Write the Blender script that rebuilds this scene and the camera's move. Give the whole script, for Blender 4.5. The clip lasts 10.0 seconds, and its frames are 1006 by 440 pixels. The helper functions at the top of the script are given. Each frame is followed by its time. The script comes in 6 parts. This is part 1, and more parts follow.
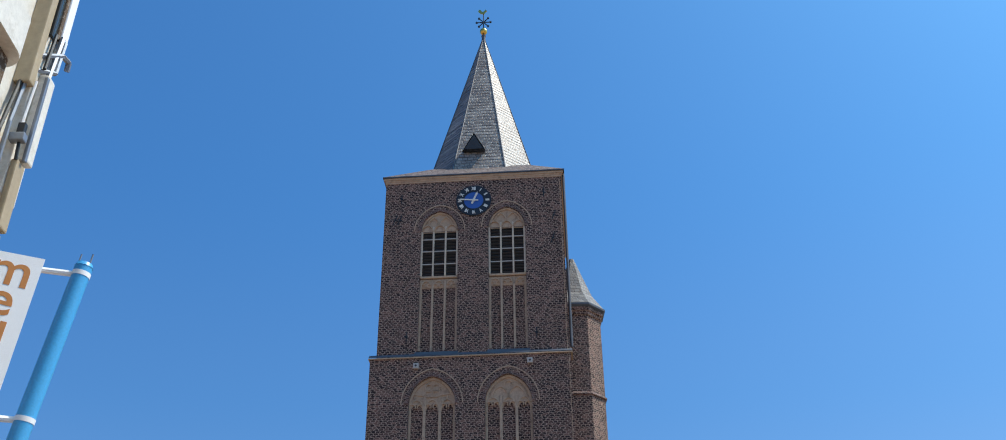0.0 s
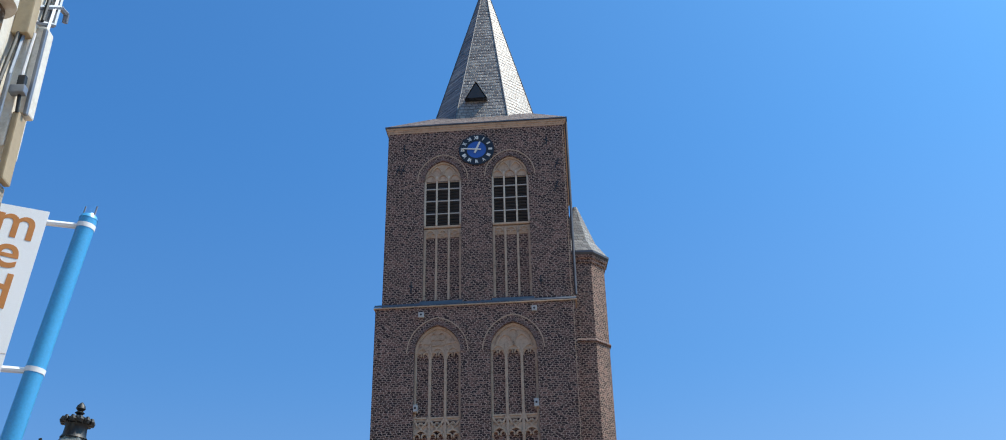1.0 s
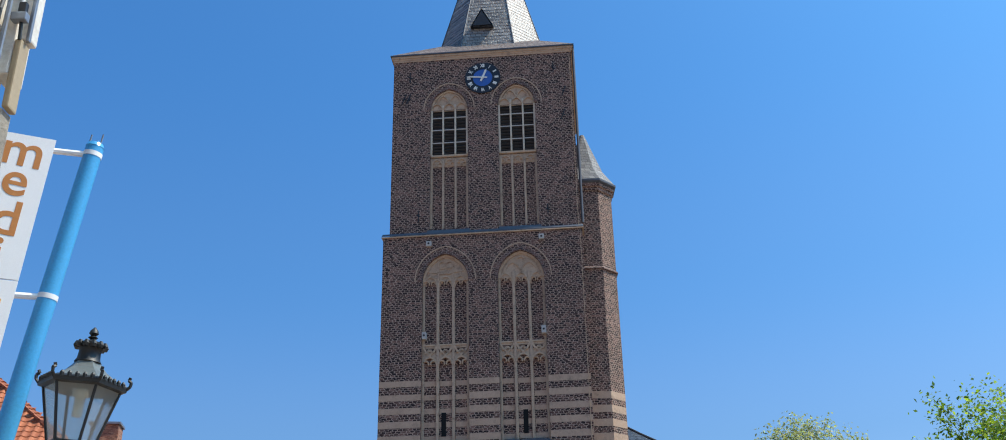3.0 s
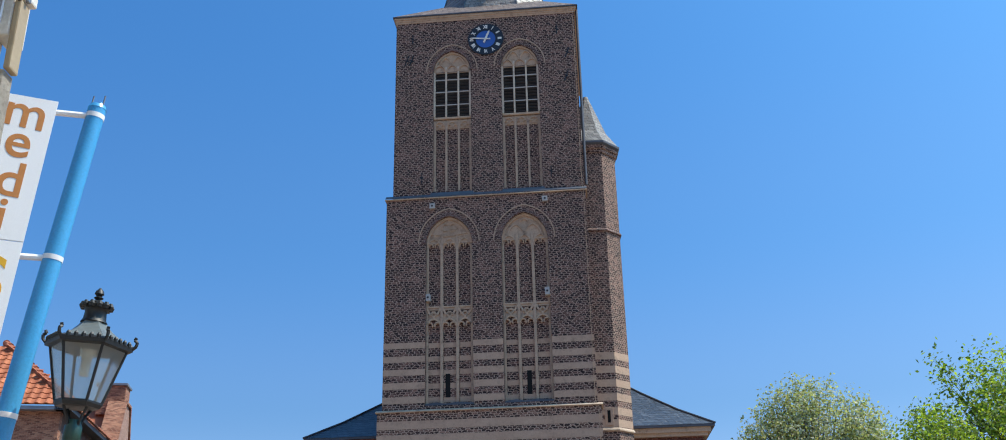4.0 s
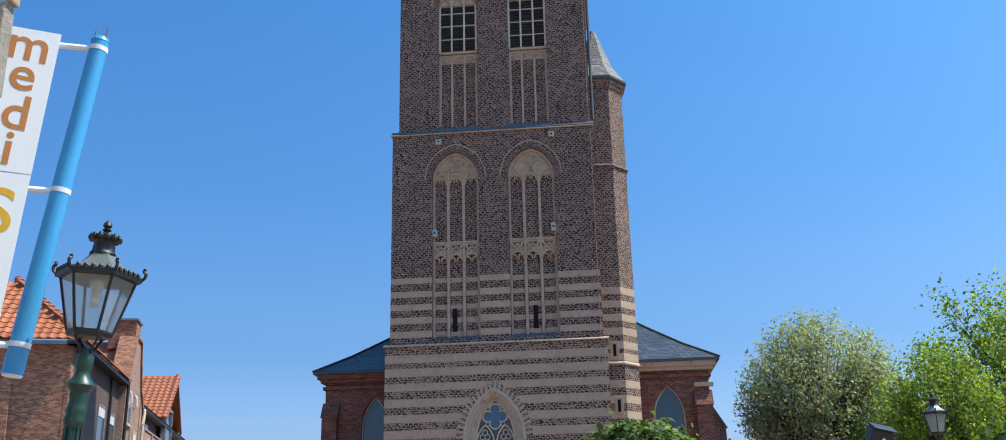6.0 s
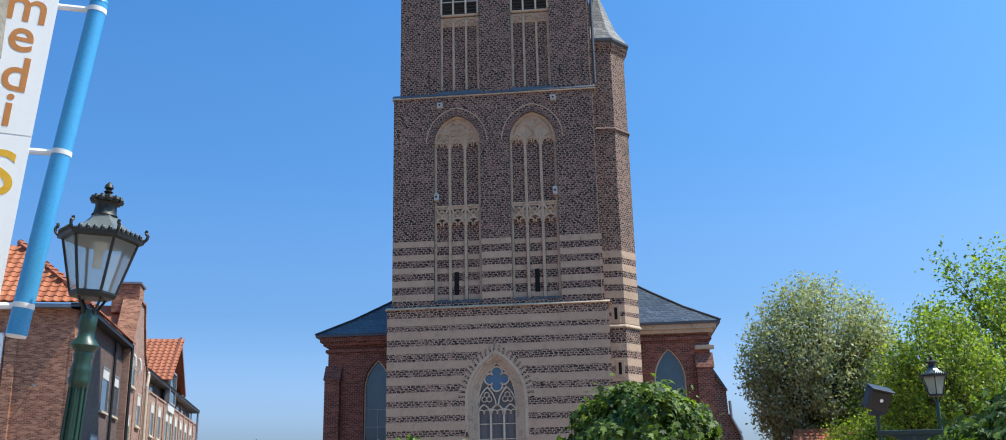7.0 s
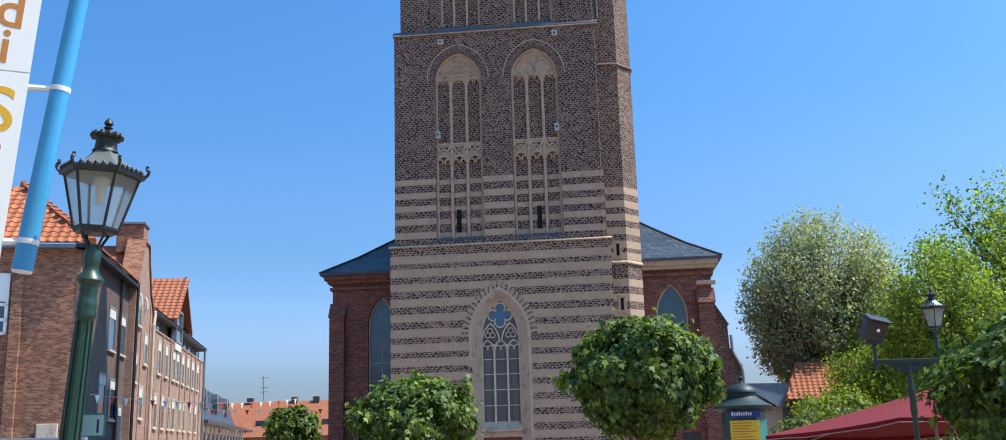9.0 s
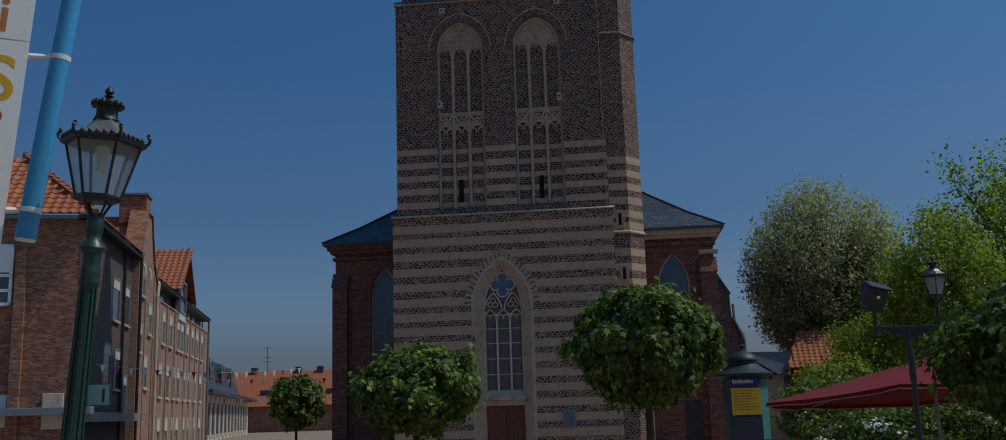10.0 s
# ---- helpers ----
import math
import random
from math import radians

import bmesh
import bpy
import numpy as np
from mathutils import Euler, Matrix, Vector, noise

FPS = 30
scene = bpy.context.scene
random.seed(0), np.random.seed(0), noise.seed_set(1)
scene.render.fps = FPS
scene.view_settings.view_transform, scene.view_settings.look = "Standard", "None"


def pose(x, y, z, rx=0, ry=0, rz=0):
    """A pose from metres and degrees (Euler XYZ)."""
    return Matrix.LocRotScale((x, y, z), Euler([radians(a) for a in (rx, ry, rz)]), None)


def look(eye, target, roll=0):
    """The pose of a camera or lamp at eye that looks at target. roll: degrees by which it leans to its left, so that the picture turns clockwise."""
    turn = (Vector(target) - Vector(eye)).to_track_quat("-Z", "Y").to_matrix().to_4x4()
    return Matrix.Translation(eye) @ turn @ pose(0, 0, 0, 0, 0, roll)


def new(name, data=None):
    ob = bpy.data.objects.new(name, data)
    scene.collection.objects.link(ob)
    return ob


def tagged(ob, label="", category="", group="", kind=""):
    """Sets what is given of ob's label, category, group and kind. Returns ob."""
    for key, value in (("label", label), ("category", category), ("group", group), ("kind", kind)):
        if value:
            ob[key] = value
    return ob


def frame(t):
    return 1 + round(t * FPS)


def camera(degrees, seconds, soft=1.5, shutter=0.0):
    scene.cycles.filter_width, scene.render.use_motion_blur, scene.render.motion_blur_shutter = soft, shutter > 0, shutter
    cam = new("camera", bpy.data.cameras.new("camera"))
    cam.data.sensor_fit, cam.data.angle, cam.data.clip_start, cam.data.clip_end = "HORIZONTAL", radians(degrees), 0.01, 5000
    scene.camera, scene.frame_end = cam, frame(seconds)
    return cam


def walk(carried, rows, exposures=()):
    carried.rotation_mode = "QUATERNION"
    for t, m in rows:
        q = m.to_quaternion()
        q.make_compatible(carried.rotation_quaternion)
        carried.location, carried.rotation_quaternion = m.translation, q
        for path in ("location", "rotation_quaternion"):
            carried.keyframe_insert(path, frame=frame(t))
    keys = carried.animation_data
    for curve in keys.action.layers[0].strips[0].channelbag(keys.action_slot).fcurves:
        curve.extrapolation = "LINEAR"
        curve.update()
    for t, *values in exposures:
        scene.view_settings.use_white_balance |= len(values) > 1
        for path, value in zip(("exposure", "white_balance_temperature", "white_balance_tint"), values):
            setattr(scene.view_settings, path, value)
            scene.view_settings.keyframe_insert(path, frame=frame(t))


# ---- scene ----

EYE = 2.1
cam = camera(53.66, 10.0, soft=0.95)
ROWS = [
    (0.0, -0.041, 0.042, 0.095, -2.05, 31.04, -0.78),
    (0.5, -0.037, 0.039, 0.087, -1.91, 29.68, -1.06),
    (1.0, -0.034, 0.036, 0.078, -1.76, 28.12, -1.27),
    (1.5, -0.030, 0.032, 0.069, -1.65, 27.22, -1.36),
    (2.0, -0.026, 0.029, 0.059, -1.52, 25.98, -1.39),
    (2.5, -0.022, 0.025, 0.050, -1.35, 25.04, -1.37),
    (4.0, -0.009, 0.011, 0.021, -0.91, 21.90, -1.36),
    (4.5, -0.005, 0.005, 0.010, -0.77, 20.96, -1.40),
    (5.0, 0.000, 0.000, 0.000, -0.65, 20.09, -1.41),
    (5.5, 0.005, -0.006, -0.011, -0.52, 19.25, -1.36),
    (7.0, 0.020, -0.024, -0.043, -0.25, 16.18, -1.27),
    (7.5, 0.026, -0.031, -0.054, -0.19, 15.39, -1.30),
    (8.0, 0.031, -0.038, -0.066, -0.13, 14.61, -1.42),
    (8.5, 0.037, -0.046, -0.077, -0.07, 13.65, -1.55),
    (9.0, 0.043, -0.053, -0.089, 0.00, 12.62, -1.65),
    (9.5, 0.049, -0.061, -0.101, 0.08, 11.84, -1.70),
    (10.0, 0.055, -0.069, -0.113, 0.20, 10.91, -1.76),
]


def camera_pose(x, y, z, yaw, pitch, roll):
    return Matrix.Translation((x, y, EYE + z)) @ Matrix.Rotation(radians(yaw), 4, "Z") @ Matrix.Rotation(radians(90 + pitch), 4, "X") @ Matrix.Rotation(radians(roll), 4, "Z")


walk(cam, [(t, camera_pose(*row)) for t, *row in ROWS],
     [(0.0, -0.14), (0.5, -0.03), (2.5, -0.02), (5.0, 0.07), (7.5, 0.2), (9.0, 0.27), (9.2, 0.0), (9.5, -0.5), (10.0, -1.55)])

# ---- light ----
SUN_EL, SUN_AZ = 58.0, 2.0   # azimuth: degrees from +x towards the camera's side
world = bpy.data.worlds.new("world")
scene.world = world
world.use_nodes = True
wn = world.node_tree.nodes
sky = wn.new("ShaderNodeTexSky")
sky.sky_type = "NISHITA"
sky.sun_disc = False
sky.sun_elevation = radians(SUN_EL)
sky.sun_rotation = radians(90 + SUN_AZ)
sky.air_density, sky.dust_density, sky.ozone_density = 1.0, 4.2, 2.2
wn["Background"].inputs["Strength"].default_value = 0.15
tint = wn.new("ShaderNodeMix")
tint.data_type, tint.blend_type = "RGBA", "MULTIPLY"
tint.inputs[0].default_value = 1.0
# pale haze over the horizon, clear deep blue above it
sky_dir = wn.new("ShaderNodeSeparateXYZ")
world.node_tree.links.new(wn.new("ShaderNodeTexCoord").outputs["Generated"], sky_dir.inputs[0])
haze = wn.new("ShaderNodeValToRGB")
haze.color_ramp.interpolation = "EASE"
haze.color_ramp.elements[0].position, haze.color_ramp.elements[0].color = 0.0, (2.0, 2.5, 3.3, 1)
haze.color_ramp.elements[1].position, haze.color_ramp.elements[1].color = 0.55, (0.345, 0.90, 1.42, 1)
for at, tone in ((0.07, (1.08, 1.38, 1.9, 1)), (0.2, (0.58, 0.97, 1.38, 1)), (0.36, (0.425, 0.92, 1.38, 1))):
    haze.color_ramp.elements.new(at).color = tone
world.node_tree.links.new(sky_dir.outputs[2], haze.inputs[0])
world.node_tree.links.new(haze.outputs[0], tint.inputs[7])
world.node_tree.links.new(sky.outputs[0], tint.inputs[6])
world.node_tree.links.new(tint.outputs[2], wn["Background"].inputs["Color"])
sun_data = bpy.data.lights.new("sun", "SUN")
sun_data.energy, sun_data.angle, sun_data.color = 5.4, radians(0.55), (1.0, 0.89, 0.74)
sun = new("sun", sun_data)
SUN_DIR = Vector((math.cos(radians(SUN_EL)) * math.cos(radians(SUN_AZ)), -math.cos(radians(SUN_EL)) * math.sin(radians(SUN_AZ)), math.sin(radians(SUN_EL))))
sun.matrix_world = look(SUN_DIR * 100, (0, 0, 0))


# ---- materials ----
def tree_of(name):
    m = bpy.data.materials.new(name)
    m.use_nodes = True
    return m, m.node_tree.nodes, m.node_tree.links, m.node_tree.nodes["Principled BSDF"]


def mix_rgb(nt, links, fac, a, b, blend="MIX"):
    n = nt.new("ShaderNodeMix")
    n.data_type, n.blend_type = "RGBA", blend
    for sock, val in ((n.inputs[0], fac), (n.inputs[6], a), (n.inputs[7], b)):
        if hasattr(val, "node"):
            links.new(val, sock)
        elif isinstance(val, (tuple, list)):
            sock.default_value = (*val, 1)
        else:
            sock.default_value = val
    return n.outputs[2]


def noise_tex(nt, links, vec, scale, detail=4, rough=0.6):
    n = nt.new("ShaderNodeTexNoise")
    n.inputs["Scale"].default_value, n.inputs["Detail"].default_value, n.inputs["Roughness"].default_value = scale, detail, rough
    if vec is not None:
        links.new(vec, n.inputs["Vector"])
    return n.outputs["Fac"]


def ramp(nt, links, fac, stops):
    n = nt.new("ShaderNodeValToRGB")
    e = n.color_ramp.elements
    while len(e) < len(stops):
        e.new(0.5)
    for el, (p, c) in zip(e, stops):
        el.position, el.color = p, (*c, 1) if isinstance(c, tuple) else (c, c, c, 1)
    links.new(fac, n.inputs[0])
    return n.outputs[0]


def bump(nt, links, bsdf, height, strength, distance=0.02):
    b = nt.new("ShaderNodeBump")
    b.inputs["Strength"].default_value, b.inputs["Distance"].default_value = strength, distance
    links.new(height, b.inputs["Height"])
    links.new(b.outputs[0], bsdf.inputs["Normal"])


def surface(name, base, alt, rough=0.8, metal=0.0, big=0.6, fine=18.0, bumps=0.3, dirt=None, spread=0.55, coat=0.0):
    """A surface with large stains between base and alt, and fine grain."""
    m, nt, links, bsdf = tree_of(name)
    co = nt.new("ShaderNodeTexCoord").outputs["Object"]
    a = ramp(nt, links, noise_tex(nt, links, co, big), [(0.5 - spread / 2, 0.0), (0.5 + spread / 2, 1.0)])
    col = mix_rgb(nt, links, a, base, alt)
    f = noise_tex(nt, links, co, fine, 6, 0.7)
    g = ramp(nt, links, f, [(0.25, 0.72), (0.75, 1.18)])
    col = mix_rgb(nt, links, 0.6, col, g, "MULTIPLY")
    if dirt:
        d = ramp(nt, links, noise_tex(nt, links, co, big * 4.3, 6, 0.75), [(0.52, 0.0), (0.72, 1.0)])
        col = mix_rgb(nt, links, d, col, dirt)
    links.new(col, bsdf.inputs["Base Color"])
    bsdf.inputs["Roughness"].default_value, bsdf.inputs["Metallic"].default_value = rough, metal
    bsdf.inputs["Coat Weight"].default_value = coat
    if bumps:
        bump(nt, links, bsdf, f, bumps)
    return m


def brickwork(name, a, b, c, mortar, length=0.25, height=0.075, joint=0.013, rough=0.88, bstr=0.5, mix2=0.5, patch=0.35):
    """Brickwork for walls: the bond runs along x + y and up z; single bricks vary, stains lie over them."""
    m, nt, links, bsdf = tree_of(name)
    co = nt.new("ShaderNodeTexCoord").outputs["Object"]
    sep = nt.new("ShaderNodeSeparateXYZ")
    links.new(co, sep.inputs[0])
    add = nt.new("ShaderNodeMath")
    links.new(sep.outputs[0], add.inputs[0]), links.new(sep.outputs[1], add.inputs[1])
    comb = nt.new("ShaderNodeCombineXYZ")
    links.new(add.outputs[0], comb.inputs[0]), links.new(sep.outputs[2], comb.inputs[1])
    bt = nt.new("ShaderNodeTexBrick")
    links.new(comb.outputs[0], bt.inputs["Vector"])
    bt.inputs["Scale"].default_value = 1.0
    bt.inputs["Brick Width"].default_value, bt.inputs["Row Height"].default_value = length, height
    bt.inputs["Mortar Size"].default_value, bt.inputs["Mortar Smooth"].default_value = joint, 0.15
    bt.inputs["Color1"].default_value, bt.inputs["Color2"].default_value = (0, 0, 0, 1), (1, 1, 1, 1)
    bt.inputs["Mortar"].default_value = (0.5, 0.5, 0.5, 1)
    rnd = ramp(nt, links, bt.outputs["Color"], [(0.08, a), (mix2, b), (0.95, c)])
    stains = ramp(nt, links, noise_tex(nt, links, co, 0.45, 5, 0.65), [(0.3, 1 - patch), (0.7, 1 + patch * 0.6)])
    rnd = mix_rgb(nt, links, 1.0, rnd, stains, "MULTIPLY")
    mo = mix_rgb(nt, links, noise_tex(nt, links, co, 2.3), tuple(v * 0.55 for v in mortar), tuple(min(1, v * 1.35) for v in mortar))
    col = mix_rgb(nt, links, bt.outputs["Fac"], rnd, mo)
    grain = ramp(nt, links, noise_tex(nt, links, co, 30, 4, 0.7), [(0.25, 0.75), (0.75, 1.2)])
    col = mix_rgb(nt, links, 0.7, col, grain, "MULTIPLY")
    links.new(col, bsdf.inputs["Base Color"])
    bsdf.inputs["Roughness"].default_value = rough
    inv = nt.new("ShaderNodeMath")
    inv.operation = "SUBTRACT"
    inv.inputs[0].default_value = 1.0
    links.new(bt.outputs["Fac"], inv.inputs[1])
    bump(nt, links, bsdf, inv.outputs[0], bstr, 0.012)
    return m


def old_brickwork(name, a, b, c, mortar, length=0.21, height=0.095, loose=0.5, joint=0.13, patch=0.25):
    """Old hand-made brickwork: uneven bricks in half-bond, each with its own tone, wide pale joints."""
    m, nt, links, bsdf = tree_of(name)
    co = nt.new("ShaderNodeTexCoord").outputs["Object"]

    def math_node(op, x, y=None):
        n = nt.new("ShaderNodeMath")
        n.operation = op
        for k, v in enumerate((x, y)):
            if v is None:
                continue
            if hasattr(v, "node"):
                links.new(v, n.inputs[k])
            else:
                n.inputs[k].default_value = v
        return n.outputs[0]

    sep = nt.new("ShaderNodeSeparateXYZ")
    links.new(co, sep.inputs[0])
    along = math_node("DIVIDE", math_node("ADD", sep.outputs[0], sep.outputs[1]), length)
    up = math_node("DIVIDE", sep.outputs[2], height)
    shift = math_node("MULTIPLY", math_node("MODULO", math_node("FLOOR", up), 2.0), 0.5)
    comb = nt.new("ShaderNodeCombineXYZ")
    links.new(math_node("ADD", along, shift), comb.inputs[0]), links.new(up, comb.inputs[1])
    v1, v2 = nt.new("ShaderNodeTexVoronoi"), nt.new("ShaderNodeTexVoronoi")
    for v, feature in ((v1, "F1"), (v2, "DISTANCE_TO_EDGE")):
        v.voronoi_dimensions, v.feature = "2D", feature
        v.inputs["Scale"].default_value, v.inputs["Randomness"].default_value = 1.0, loose
        links.new(comb.outputs[0], v.inputs["Vector"])
    sc = nt.new("ShaderNodeSeparateColor")
    links.new(v1.outputs["Color"], sc.inputs[0])
    col = ramp(nt, links, sc.outputs[0], [(0.1, a), (0.55, b), (0.98, c)])
    stains = ramp(nt, links, noise_tex(nt, links, co, 0.5, 5, 0.65), [(0.3, 1 - patch), (0.7, 1 + patch * 0.6)])
    col = mix_rgb(nt, links, 1.0, col, stains, "MULTIPLY")
    mo = mix_rgb(nt, links, noise_tex(nt, links, co, 5.0), tuple(x * 0.5 for x in mortar), tuple(min(1, x * 1.4) for x in mortar))
    mask = ramp(nt, links, v2.outputs["Distance"], [(joint * 0.45, 1.0), (joint, 0.0)])
    col = mix_rgb(nt, links, mask, col, mo)
    grain = ramp(nt, links, noise_tex(nt, links, co, 26, 4, 0.7), [(0.25, 0.75), (0.75, 1.2)])
    col = mix_rgb(nt, links, 0.7, col, grain, "MULTIPLY")
    links.new(col, bsdf.inputs["Base Color"])
    bsdf.inputs["Roughness"].default_value = 0.9
    bump(nt, links, bsdf, v2.outputs["Distance"], 0.35, 0.02)
    return m


def slatework(name, a, b, width=0.28, row=0.2, rough=0.5, axis_sum=True):
    m, nt, links, bsdf = tree_of(name)
    co = nt.new("ShaderNodeTexCoord").outputs["Object"]
    wob = nt.new("ShaderNodeVectorMath")
    wob.operation = "MULTIPLY_ADD"
    nz = nt.new("ShaderNodeTexNoise")
    nz.inputs["Scale"].default_value = 1.6
    links.new(co, nz.inputs["Vector"])
    links.new(nz.outputs["Color"], wob.inputs[0])
    wob.inputs[1].default_value = (0.18, 0.18, 0.22)
    links.new(co, wob.inputs[2])
    sep = nt.new("ShaderNodeSeparateXYZ")
    links.new(wob.outputs[0], sep.inputs[0])
    add = nt.new("ShaderNodeMath")
    links.new(sep.outputs[0], add.inputs[0]), links.new(sep.outputs[1], add.inputs[1])
    comb = nt.new("ShaderNodeCombineXYZ")
    links.new(add.outputs[0], comb.inputs[0]), links.new(sep.outputs[2], comb.inputs[1])
    bt = nt.new("ShaderNodeTexBrick")
    links.new(comb.outputs[0], bt.inputs["Vector"])
    bt.inputs["Scale"].default_value = 1.0
    bt.inputs["Brick Width"].default_value, bt.inputs["Row Height"].default_value = width, row
    bt.inputs["Mortar Size"].default_value, bt.inputs["Mortar Smooth"].default_value = 0.02, 0.6
    bt.inputs["Color1"].default_value, bt.inputs["Color2"].default_value, bt.inputs["Mortar"].default_value = (0, 0, 0, 1), (1, 1, 1, 1), (0.3, 0.3, 0.3, 1)
    col = ramp(nt, links, bt.outputs["Color"], [(0.05, a), (0.95, b)])
    dark = mix_rgb(nt, links, bt.outputs["Fac"], (1, 1, 1), (0.35, 0.35, 0.36))
    col = mix_rgb(nt, links, 1.0, col, dark, "MULTIPLY")
    st = ramp(nt, links, noise_tex(nt, links, co, 0.9, 6, 0.7), [(0.3, 0.7), (0.7, 1.25)])
    col = mix_rgb(nt, links, 1.0, col, st, "MULTIPLY")
    links.new(col, bsdf.inputs["Base Color"])
    bsdf.inputs["Roughness"].default_value = rough
    inv = nt.new("ShaderNodeMath")
    inv.operation = "SUBTRACT"
    inv.inputs[0].default_value = 1.0
    links.new(bt.outputs["Fac"], inv.inputs[1])
    bump(nt, links, bsdf, inv.outputs[0], 0.6, 0.03)
    return m


def leaf_material(name, dark, light, trans=0.45, rough=0.5):
    m, nt, links, bsdf = tree_of(name)
    geo = nt.new("ShaderNodeNewGeometry")
    col = ramp(nt, links, geo.outputs["Random Per Island"], [(0.0, dark), (0.6, tuple((d + l) / 2 for d, l in zip(dark, light))), (1.0, light)])
    links.new(col, bsdf.inputs["Base Color"])
    bsdf.inputs["Roughness"].default_value = rough
    tr = nt.new("ShaderNodeBsdfTranslucent")
    links.new(mix_rgb(nt, links, 1.0, col, (1.25, 1.3, 0.55), "MULTIPLY"), tr.inputs[0])
    mx = nt.new("ShaderNodeMixShader")
    mx.inputs[0].default_value = trans
    links.new(bsdf.outputs[0], mx.inputs[1]), links.new(tr.outputs[0], mx.inputs[2])
    links.new(mx.outputs[0], nt["Material Output"].inputs[0])
    return m


def varied_piece(name, a, b, rough=0.8, fine=20.0, bumps=0.3):
    """For pieces that are objects of their own: one tone each, with grain."""
    m, nt, links, bsdf = tree_of(name)
    co = nt.new("ShaderNodeTexCoord").outputs["Object"]
    r = nt.new("ShaderNodeObjectInfo").outputs["Random"]
    col = mix_rgb(nt, links, r, a, b)
    f = noise_tex(nt, links, co, fine, 5, 0.7)
    st = ramp(nt, links, noise_tex(nt, links, co, 1.4, 5, 0.7), [(0.3, 0.78), (0.7, 1.15)])
    col = mix_rgb(nt, links, 1.0, col, st, "MULTIPLY")
    col = mix_rgb(nt, links, 0.5, col, ramp(nt, links, f, [(0.25, 0.75), (0.75, 1.2)]), "MULTIPLY")
    links.new(col, bsdf.inputs["Base Color"])
    bsdf.inputs["Roughness"].default_value = rough
    bump(nt, links, bsdf, f, bumps)
    return m


def pane_glass(name, tint, rough=0.06, var=0.5):
    """Window glass in front of a dark inside: dark base, mirror-like coat, slightly uneven."""
    m, nt, links, bsdf = tree_of(name)
    co = nt.new("ShaderNodeTexCoord").outputs["Object"]
    f = noise_tex(nt, links, co, 1.3, 3)
    links.new(mix_rgb(nt, links, f, tuple(v * (1 - var) for v in tint), tuple(v * (1 + var) for v in tint)), bsdf.inputs["Base Color"])
    bsdf.inputs["Roughness"].default_value = rough
    bsdf.inputs["Specular IOR Level"].default_value = 0.9
    bump(nt, links, bsdf, noise_tex(nt, links, co, 2.2, 2), 0.06)
    return m


def clear_glass(name):
    m, nt, links, bsdf = tree_of(name)
    g = nt.new("ShaderNodeBsdfGlossy")
    g.inputs["Roughness"].default_value = 0.25
    t = nt.new("ShaderNodeBsdfTransparent")
    t.inputs[0].default_value = (0.86, 0.9, 0.88, 1)
    d = nt.new("ShaderNodeBsdfTranslucent")
    d.inputs[0].default_value = (0.75, 0.78, 0.74, 1)
    fr = nt.new("ShaderNodeFresnel")
    fr.inputs[0].default_value = 1.2
    m1, m2 = nt.new("ShaderNodeMixShader"), nt.new("ShaderNodeMixShader")
    df = nt.new("ShaderNodeBsdfDiffuse")
    df.inputs[0].default_value = (0.72, 0.72, 0.66, 1)
    m0 = nt.new("ShaderNodeMixShader")
    m0.inputs[0].default_value = 0.5
    links.new(d.outputs[0], m0.inputs[1]), links.new(df.outputs[0], m0.inputs[2])
    m1.inputs[0].default_value = 0.3
    links.new(t.outputs[0], m1.inputs[1]), links.new(m0.outputs[0], m1.inputs[2])
    links.new(fr.outputs[0], m2.inputs[0]), links.new(m1.outputs[0], m2.inputs[1]), links.new(g.outputs[0], m2.inputs[2])
    links.new(m2.outputs[0], nt["Material Output"].inputs[0])
    return m


